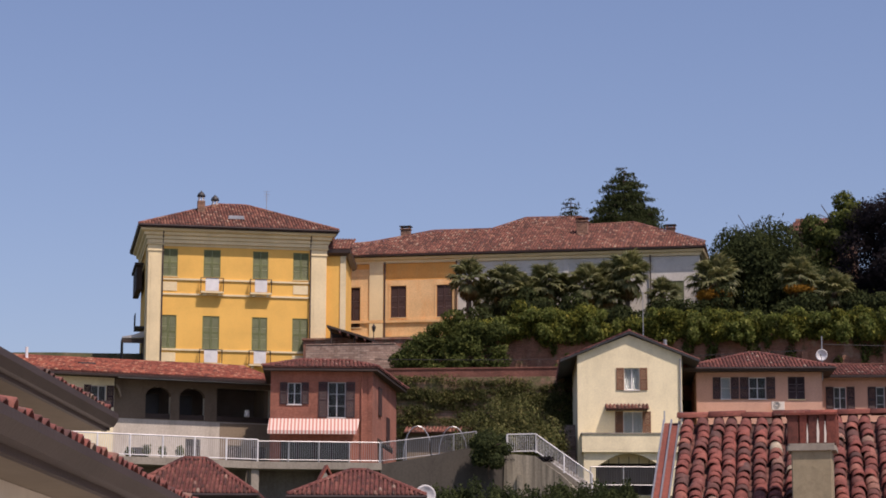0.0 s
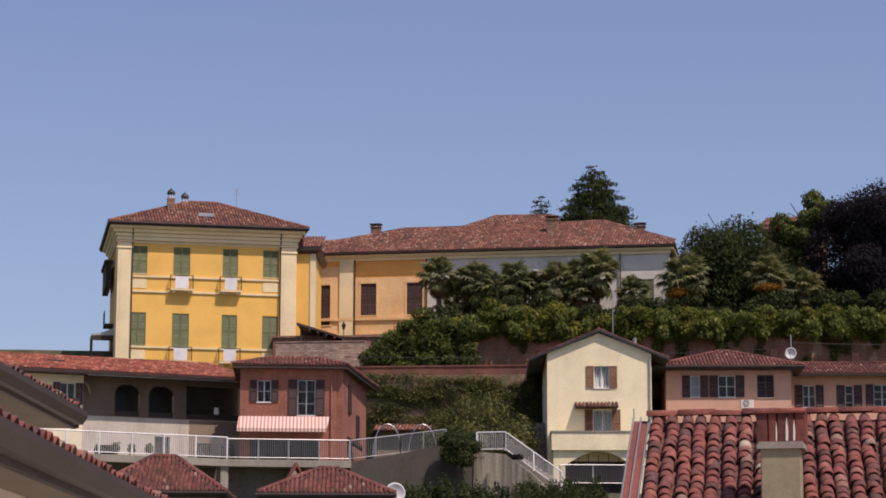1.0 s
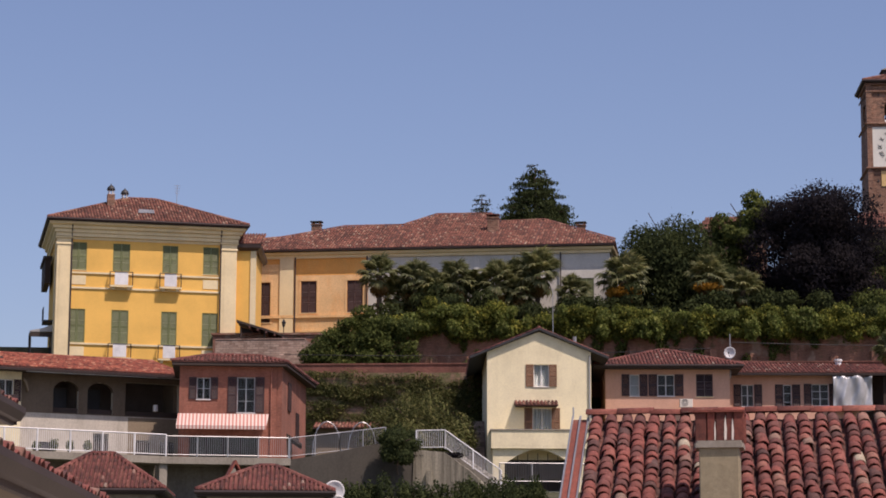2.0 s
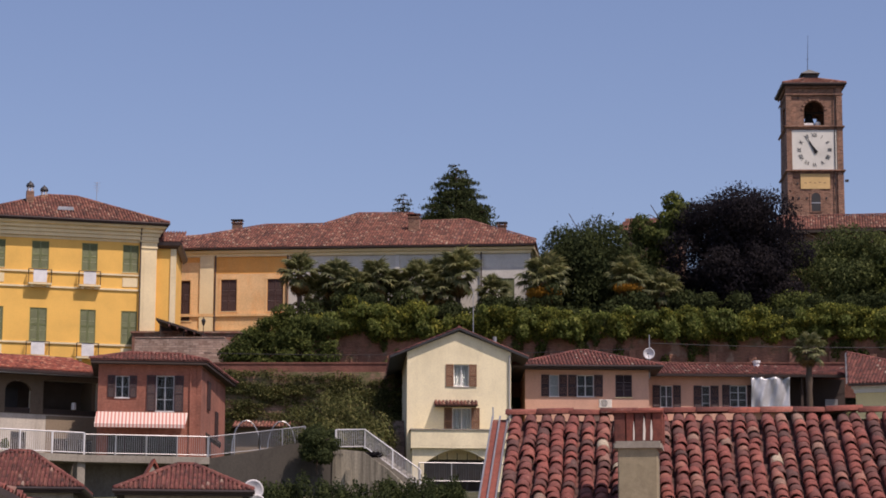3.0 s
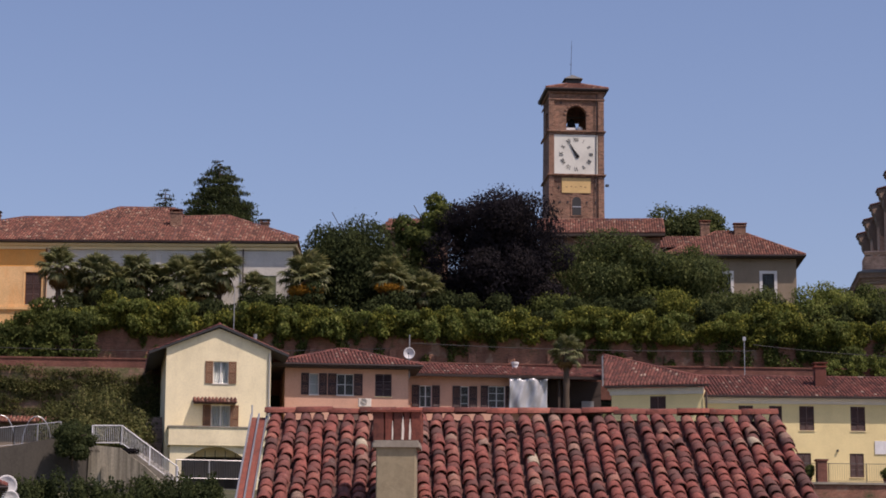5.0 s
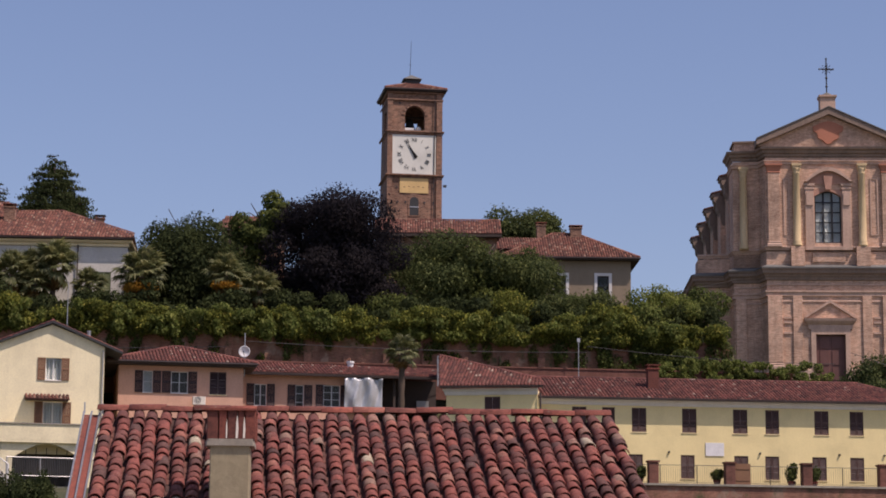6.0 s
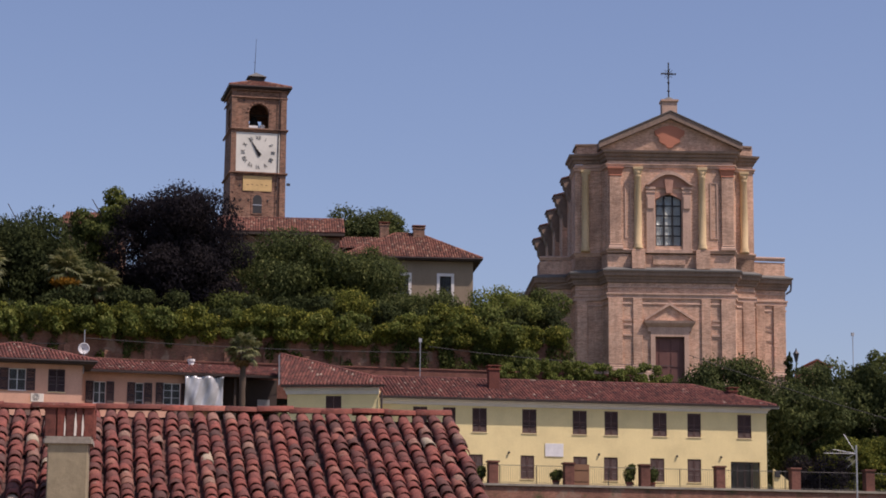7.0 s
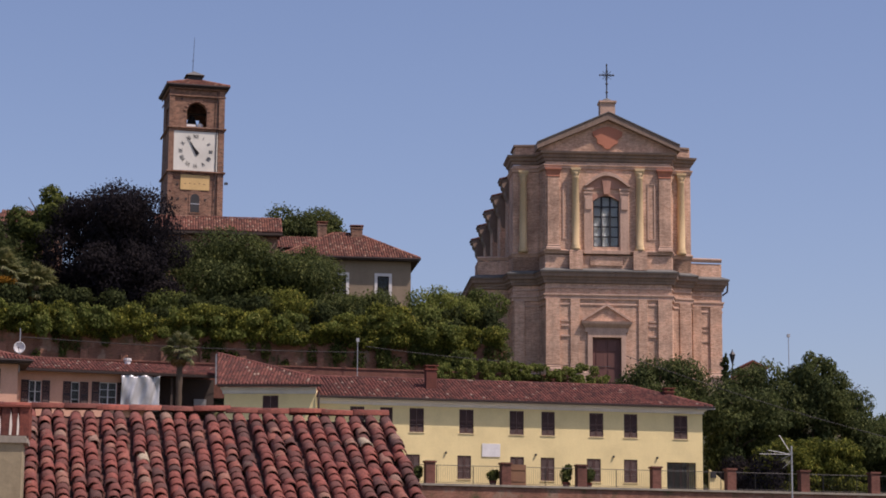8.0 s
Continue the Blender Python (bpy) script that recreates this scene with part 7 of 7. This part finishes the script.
# ---- small roofs below the terrace ----
for x, y, z, w, d, h, seed, lab in ((-20.3, 98.0, 12.35, 2.9, 2.9, 1.65, 180, "small pavilion with a pyramid tile roof"), (-12.6, 94.0, 12.0, 2.75, 2.6, 1.15, 190, "low outbuilding with a hipped tile roof")):
    sh_ = thing("outbuilding", x, y, 8.0, 6.0, lab, "house")
    part("wall", G().box(-w + 0.4, w - 0.4, -d + 0.4, d - 0.4, 7.0, z - 0.2), CONCRETE, sh_)
    hip_roof(sh_, -w + 0.3, w - 0.3, -d + 0.3, d - 0.3, z, h, CLAY_DARK, 0.3, seed, 2.4, 0.18)
vt = thing("roof_ventilator", -13.9, 93.6, 13.0, 20, "small clay roof ventilator of two leaning tiles", "ventilator")
part("tile_pair", G().slab([(-0.34, 12.75), (0.0, 13.38), (0.34, 12.75), (0.26, 12.75), (0.0, 13.22), (-0.26, 12.75)], -0.3, 0.3), CLAY_RIDGE, vt)
part("base", G().box(-0.22, 0.22, -0.25, 0.25, 12.6, 12.8), CLAY_UNDER, vt)
dish(-9.5, 92.4, 11.35, 0.36, "second white satellite dish below the first", 0.1, 190)
dish(-9.75, 93.3, 11.95, 0.42, "white satellite dish beside the outbuilding", 0.3, 190)

# ---- planting ----
rng = random.Random(5)


def chain(x0, x1, y, zlo, zhi, r, step, rng, wob=1.0):
    """Clumps along a wall with an uneven top."""
    out, x = [], x0
    while x < x1:
        top = zhi + wob * (0.6 * math.sin(x * 0.55) + 0.4 * math.sin(x * 1.3 + 2)) + rng.uniform(-0.4, 0.4)
        z = zlo
        while z < top:
            rr = r * rng.uniform(0.6, 1.15)
            out.append((x + rng.uniform(-0.4, 0.4), y + rng.uniform(-0.5, 0.5), z + rng.uniform(-0.2, 0.2), rr, rr * 0.8, rr * rng.uniform(0.6, 0.9)))
            z += r * 0.9
        x += step
    return out


bush_row("climbing_vine", chain(-15.5, 46.5, 162.9, 28.0, 29.35, 0.76, 0.8, rng, 0.8), L_VINE, 110000, 0.119, 21, "yellow-green climbing vine spilling over the garden wall", "vine")
bush_row("climbing_vine", [(x, y, z, rx, ry, rz) for x, y, z, rx, ry, rz in chain(-18.7, -11.4, 159.2, 25.0, 28.9, 0.85, 0.75, rng, 0.5) if z < 26.2 + (x + 18.9) * 0.9], L_MID, 24000, 0.119, 22, "dense dark green creeper at the wall end", "vine")
# clumps of lighter leaves: sunlit highlights of the vine put into leaf colour
sprays = [(rng.uniform(-12, 46), 162.3 + rng.uniform(-0.3, 0.3), 27.7 + 1.9 * rng.random() ** 0.8, rng.uniform(0.3, 0.7), 0.35, rng.uniform(0.2, 0.55)) for _ in range(95)]
bush_row("vine_highlights", sprays, L_LIGHT, 20000, 0.125, 29, "lighter yellow-green vine leaves coloured as sunlit highlights", "vine")
hang = [(rng.uniform(-9, 46), 163.0, rng.uniform(25.4, 27.9), rng.uniform(0.2, 0.5), 0.3, rng.uniform(0.4, 0.9)) for _ in range(46)]
bush_row("ivy", hang, L_MID, 14000, 0.1, 23, "dark ivy hanging in strands on the brick wall", "ivy")
hang = [(rng.uniform(34, 47.5), 162.8, rng.uniform(24.4, 27.4), rng.uniform(0.4, 0.9), 0.4, rng.uniform(0.4, 0.9)) for _ in range(38)]
bush_row("ivy", hang, L_MID, 15000, 0.105, 27, "green ivy clumps on the red brick wall end", "ivy")
back = chain(-13.5, 47.0, 166.6, 28.9, 30.6, 0.95, 1.2, rng, 0.8)
mass = chain(-15.2, 14.0, 170.6, 28.8, 31.0, 1.0, 1.2, rng, 0.6)
bush_row("shrubbery", mass, L_MID, 34000, 0.15, 28, "mixed green shrubs growing among the palms", "shrubs")
bush_row("hedge", back, L_DARK, 60000, 0.15, 24, "dark green hedge behind the vine", "hedge")

PALMS = [(-14.35, 168.0, 33.0, 1.35, 0), (-11.7, 168.4, 32.5, 1.4, 0), (-10.1, 167.6, 31.6, 1.4, 0), (-8.6, 168.2, 32.5, 1.4, 0), (-5.5, 168.0, 32.3, 1.4, 0), (-4.2, 168.8, 32.7, 1.3, 0), (-2.6, 168.0, 33.0, 1.55, 0), (0.0, 168.0, 31.6, 1.1, 0), (3.8, 168.0, 32.5, 1.65, 1), (10.0, 168.0, 32.7, 1.35, 1), (-7.2, 168.9, 31.7, 1.3, 0), (-13.1, 168.9, 31.5, 1.15, 0), (-3.9, 167.6, 31.6, 1.2, 0), (12.5, 167.6, 31.6, 1.3, 0)]
for i, (x, y, top, sc, dates) in enumerate(PALMS):
    palm(x, y, 27.8, top - 27.8, sc, "windmill palm with ragged fans and orange flower sprays" if dates else "windmill palm with shaggy trunk and dry lower fans", 200 + i, 46, 16, bool(dates), sc)
palm(19.7, 142.6, 15.5, 8.6, 0.95, "single slender windmill palm between the row houses", 230, 30, 6, group="")
conifer("conifer", -3.3, 200.0, 31.0, 17.3, 3.5, "tall dark green conifer behind the wing", 76000, 41, 0.16)
conifer("conifer", -8.0, 199.8, 31.0, 14.6, 2.5, "slim dark conifer tip above the roof", 16000, 42, 0.14)
tree("broadleaf_tree", 7.0, 173.5, 28.0, 11.1, 5.6, L_DARK, "dense rounded dark evergreen tree", 60000, 0.14, 51, 0.2, 60, 0.02, taper=0.25, lump=0.34)
tree("copper_beech", 18.6, 172.0, 28.2, 13.0, 5.6, L_PURPLE, "broad very dark purple-leaved beech", 100000, 0.13, 52, 0.4, 90, 0.0, taper=0.05, lump=0.32)
tree("magnolia", 13.0, 174.0, 28.4, 12.6, 2.7, L_MID, "open magnolia with glossy mid-green leaves", 13200, 0.154, 53, 0.2, 26, 0.35, lump=0.3)
tree("broadleaf_tree", 41.2, 213.0, 33.0, 14.4, 3.9, L_TREE, "rounded tree top behind the stone house", 40000, 0.17, 54, 0.2, 50, 0.56, lump=0.4)
tree("shrub", 26.6, 176.0, 28.4, 10.2, 5.4, L_TREE, "large spreading mid-green shrub", 44000, 0.135, 55, 0.12, 56, 0.0, lump=0.32)
tree("shrub", 30.6, 175.0, 28.4, 9.6, 4.6, L_MID, "tall leafy shrub with lighter new growth", 40000, 0.13, 82, 0.12, 52, 0.0, lump=0.32)
tree("shrub", 33.4, 174.8, 28.4, 8.6, 4.6, L_TREE, "large leafy green shrub below the house", 42000, 0.13, 56, 0.12, 52, 0.0, lump=0.3)
tree("shrub", 38.0, 173.0, 28.3, 4.7, 3.2, L_TREE, "dark green shrub beside the house", 26400, 0.128, 57, 0.2, 30, 0.0)
tree("shrub", 43.2, 168.0, 28.0, 5.0, 2.9, L_LIGHT, "fresh light green bamboo-like shrub", 24200, 0.115, 58, 0.15, 26, 0.0)
tree("shrub", 46.2, 170.8, 28.0, 5.6, 2.7, L_MID, "green shrub at the wall corner", 19800, 0.128, 59, 0.15, 24, 0.0)
tree("shrub", 22.5, 170.5, 28.3, 4.4, 3.2, L_MID, "low green shrub above the wall", 19800, 0.128, 60, 0.15, 24, 0.0)
tree("shrub", 31.0, 168.5, 28.0, 4.0, 2.8, L_VINE, "yellow-green shrub above the wall", 19800, 0.115, 61, 0.15, 22, 0.0)
tree("shrub", 36.5, 166.0, 26.0, 3.6, 2.6, L_DARK, "dark overhanging shrub on the wall", 17600, 0.115, 62, 0.15, 22, 0.0)
tree("shrub", 43.5, 163.0, 24.0, 3.6, 2.5, L_MID, "shrub at the foot of the garden wall", 17600, 0.115, 63, 0.15, 22, 0.0)
tree("shrub", 10.6, 172.2, 28.3, 6.6, 2.8, L_DARK, "dark shrub between the palms and the beech", 24000, 0.13, 81, 0.12, 30, 0.0)
# beside and below the church
tree("tree", 55.5, 153.0, 18.5, 8.4, 3.2, L_TREE, "leafy green tree in front of the church door", 26400, 0.128, 64, 0.2, 30, 0.15)
tree("tree", 60.2, 149.0, 16.5, 9.6, 3.2, L_TREE, "leafy green tree below the church", 26400, 0.128, 65, 0.2, 30, 0.1)
tree("tree", 63.4, 145.0, 15.5, 11.6, 3.3, L_TREE, "tall leafy green tree on the slope", 36000, 0.12, 66, 0.2, 44, 0.05, taper=0.3, lump=0.34)
tree("tree", 66.8, 146.0, 16.0, 9.2, 2.6, L_TREE, "feathery green tree on the slope", 19800, 0.128, 67, 0.2, 26, 0.1)
tree("tree", 57.4, 143.5, 15.0, 9.0, 3.0, L_TREE, "dark bushy tree beside the yellow house", 24200, 0.128, 68, 0.2, 28, 0.0)
tree("tree", 71.5, 150.0, 16.0, 7.5, 3.4, L_TREE, "bushy tree at the edge of the slope", 19800, 0.141, 69, 0.2, 28, 0.05)
tree("shrub", 56.5, 138.8, 15.4, 3.0, 2.4, L_PURPLE, "reddish dark shrub beside the terrace", 13200, 0.102, 70, 0.1, 18, 0.0)
bush_row("hedge", chain(56.6, 63.6, 137.6, 15.6, 18.9, 0.6, 0.6, rng, 0.15), L_VINE, 28000, 0.105, 71, "yellow-green vine hedge behind the terrace fence", "hedge")
bush_row("hedge", chain(37.5, 49.6, 147.9, 23.4, 24.5, 0.34, 0.45, rng, 0.12), L_LIGHT, 18000, 0.091, 72, "clipped light green hedge before the church", "hedge")
for x, y, z, h in ((50.0, 176.0, 28.0, 2.6), (71.2, 180.5, 27.8, 3.0)):
    tree("cypress", x, y, z, h, 0.65, L_DARK, "small clipped dark cypress beside the church", 1500, 0.12, int(x), 0.06, 14, 0.02, 0.8)
# slope below the lane
weeds = [(rng.uniform(-20, -4.5), 147.5 + rng.uniform(-0.2, 0.05), rng.uniform(19.6, 23.2), rng.uniform(0.5, 1.3), 0.12, rng.uniform(0.15, 0.35)) for _ in range(190)]
bush_row("weeds", weeds, L_WEED, 34000, 0.075, 73, "weeds and creepers rooted in the rubble wall", "weeds")
tree("shrub", -9.6, 139.0, 15.0, 5.6, 3.3, L_WEED, "loose green shrub on the slope", 26400, 0.109, 74, 0.15, 30, 0.0)
tree("shrub", -9.4, 122.4, 15.0, 2.6, 1.3, L_DARK, "small dark shrub above the concrete wall", 9900, 0.077, 76, 0.08, 18, 0.0)
tree("shrub", -9.1, 119.0, 14.9, 2.1, 1.15, L_DARK, "dark shrub hanging over the wall between the railings", 9900, 0.077, 80, 0.06, 18, 0.0)
low = [(rng.uniform(-11.8, -1.5), 112 + rng.uniform(-1, 1), 12.7 + rng.uniform(-0.8, 0.6), rng.uniform(0.25, 0.6), 0.6, rng.uniform(0.5, 0.95)) for _ in range(60)]
bush_row("bushes", low, L_DARK, 28000, 0.098, 77, "grey-green bushes at the foot of the concrete wall", "bush")
fl = [(-8.3 + i * 0.28, 120.6, 15.75, 0.25, 0.2, 0.14) for i in range(9)]
bush_row("flowers", fl, L_PURPLE, 3000, 0.049, 78, "trailing reddish plants on the concrete wall", "plants")
pot = [(-27.5 + i * 0.9 + rng.uniform(-0.3, 0.3), 115.5 + i * 0.55, 15.75 + rng.uniform(0, 0.3), 0.2, 0.2, 0.26) for i in range(4)]
bush_row("potted_plants", pot, L_MID, 1800, 0.07, 79, "potted plants along the terrace", "plants")

# ---- poles, cables, lamps, small things ----


def cable(a, b, sag, r=0.02, name="cable", label="thin overhead cable across the hillside"):
    g = G()
    a, b = Vector(a), Vector(b)
    pts = [a + (b - a) * (i / 14) - Vector((0, 0, sag * 4 * (i / 14) * (1 - i / 14))) for i in range(15)]
    side = (b - a).cross(Vector((0, 0, 1))).normalized()
    vs = [p + side * (r * math.cos(k * math.pi / 2)) + Vector((0, 0, r * math.sin(k * math.pi / 2))) for p in pts for k in range(4)]
    g.add(vs, [(4 * i + k, 4 * i + (k + 1) % 4, 4 * i + 4 + (k + 1) % 4, 4 * i + 4 + k) for i in range(14) for k in range(4)])
    return single(name, g, IRON, label, "cable")


cable((9.8, 144.0, 24.75), (33.2, 148.5, 25.2), 0.2)
cable((-19.0, 149.0, 24.7), (9.0, 149.0, 25.0), 0.25)
cable((33.0, 148.5, 25.6), (50.0, 148.0, 24.8), 0.25)
cable((47.5, 137.5, 24.2), (68.0, 137.5, 19.0), 0.3)
cable((44.5, 183.0, 34.2), (55.0, 188.0, 37.0), 0.1)
for x, y, z0, z1 in ((32.2, 147.6, 17.0, 25.9), (-1.4, 160.0, 23.5, 30.6), (64.9, 152.2, 17.0, 28.1)):
    pl = thing("pole", x, y, z0, 0, "thin grey metal pole", "pole")
    part("shaft", G().tube((0, 0, z0), (0, 0, z1), 0.035, 0.03, n=8), GREYMETAL, pl)
    part("head", G().box(-0.1, 0.1, -0.06, 0.06, z1 - 0.15, z1 + 0.1) if z1 < 30 else G().box(-0.05, 0.05, -0.05, 0.05, z1, z1 + 0.05), GREYMETAL, pl)
lp = thing("street_lamp", 66.7, 167.6, 24.5, 0, "old iron street lantern on a post", "lamp")
part("post", G().lathe(0, 0, [(0.12, 24.5), (0.1, 25.5), (0.05, 25.6), (0.05, 27.9), (0.1, 28.0)], 8), IRON, lp)
part("lantern", G().lathe(0, 0, [(0.1, 28.0), (0.24, 28.55), (0.27, 28.6), (0.08, 28.85), (0.02, 29.05)], 6), IRON, lp)
sm_ = thing("small_house", 72.6, 178.0, 24.0, -10.0, "small house gable above the trees", "house")
part("wall", G().slab([(-1.0, 24.0), (1.0, 24.0), (1.0, 28.9), (0, 29.4), (-1.0, 28.9)], 0, 4), PINK, sm_)
part("roof", G().slab([(-1.25, 28.85), (0, 29.45), (1.25, 28.85), (1.25, 29.0), (0, 29.62), (-1.25, 29.0)], -0.3, 4.3), CLAY_RIDGE, sm_)
an = thing("aerial", 43.2, 101.2, 10.0, -20, "white television aerial with folded arms on a mast", "aerial")
part("mast", G().tube((0, 0, 9.5), (0, 0, 15.4), 0.04, n=8), GREYMETAL, an)
for i, (dx, dz, L) in enumerate(((-1, 0.02, 1.5), (-0.9, 0.18, 1.2), (-0.5, 0.85, 1.1))):
    part("boom", G().tube((0, 0, 15.0), (dx * L, 0.1 * i, 15.0 + dz * L), 0.016, n=6), WHITEPAINT, an)
for i in range(9):
    x = -0.2 - i * 0.15
    part("element", G().tube((x, -0.25, 15.02 + 0.01 * i), (x, 0.25, 15.02 + 0.01 * i), 0.01, n=4), GREYMETAL, an)
for i in range(5):
    part("element", G().tube((-0.1 - 0.12 * i, -0.2, 15.08 + 0.2 * i), (-0.02 - 0.12 * i, 0.2, 15.04 + 0.2 * i), 0.01, n=4), GREYMETAL, an)
for k in (-0.18, -0.06, 0.06, 0.18):
    part("reflector_rod", G().tube((0.0, k, 14.75), (-0.42, k, 14.35), 0.012, n=4).tube((0.0, k, 15.0), (-0.5, k, 14.75), 0.012, n=4), GREYMETAL, an)
av = thing("aerial", -38.0, 126.0, 21.5, 30, "small television aerial on the red roof", "aerial")
part("mast", G().tube((0, 0, 21.0), (0, 0, 23.6), 0.03, n=6), GREYMETAL, av)
part("boom", G().tube((-0.9, 0, 23.4), (0.3, 0, 23.4), 0.02, n=5), GREYMETAL, av)
for i in range(3):
    part("element", G().tube((0.1 - i * 0.1, -0.2, 23.4), (0.25 - i * 0.1, 0.2, 23.6 - i * 0.15), 0.014, n=4), GREYMETAL, av)
hp = thing("hoop_frame", -13.2, 122.3, 15.5, 10, "bent metal hoop frames on the ramp terrace", "frame")
for u in (0.0, 1.9):
    g = G()
    pts = [(u + 0.75 * math.cos(math.pi * i / 12), 0, 16.2 + 1.5 * math.sin(math.pi * i / 12)) for i in range(13)]
    for p, q in zip([(u + 0.75, 0, 15.5)] + pts, pts + [(u - 0.75, 0, 15.5)]):
        g.tube(p, q, 0.03, n=5, caps=False)
    part("hoop", g, GREYMETAL, hp)
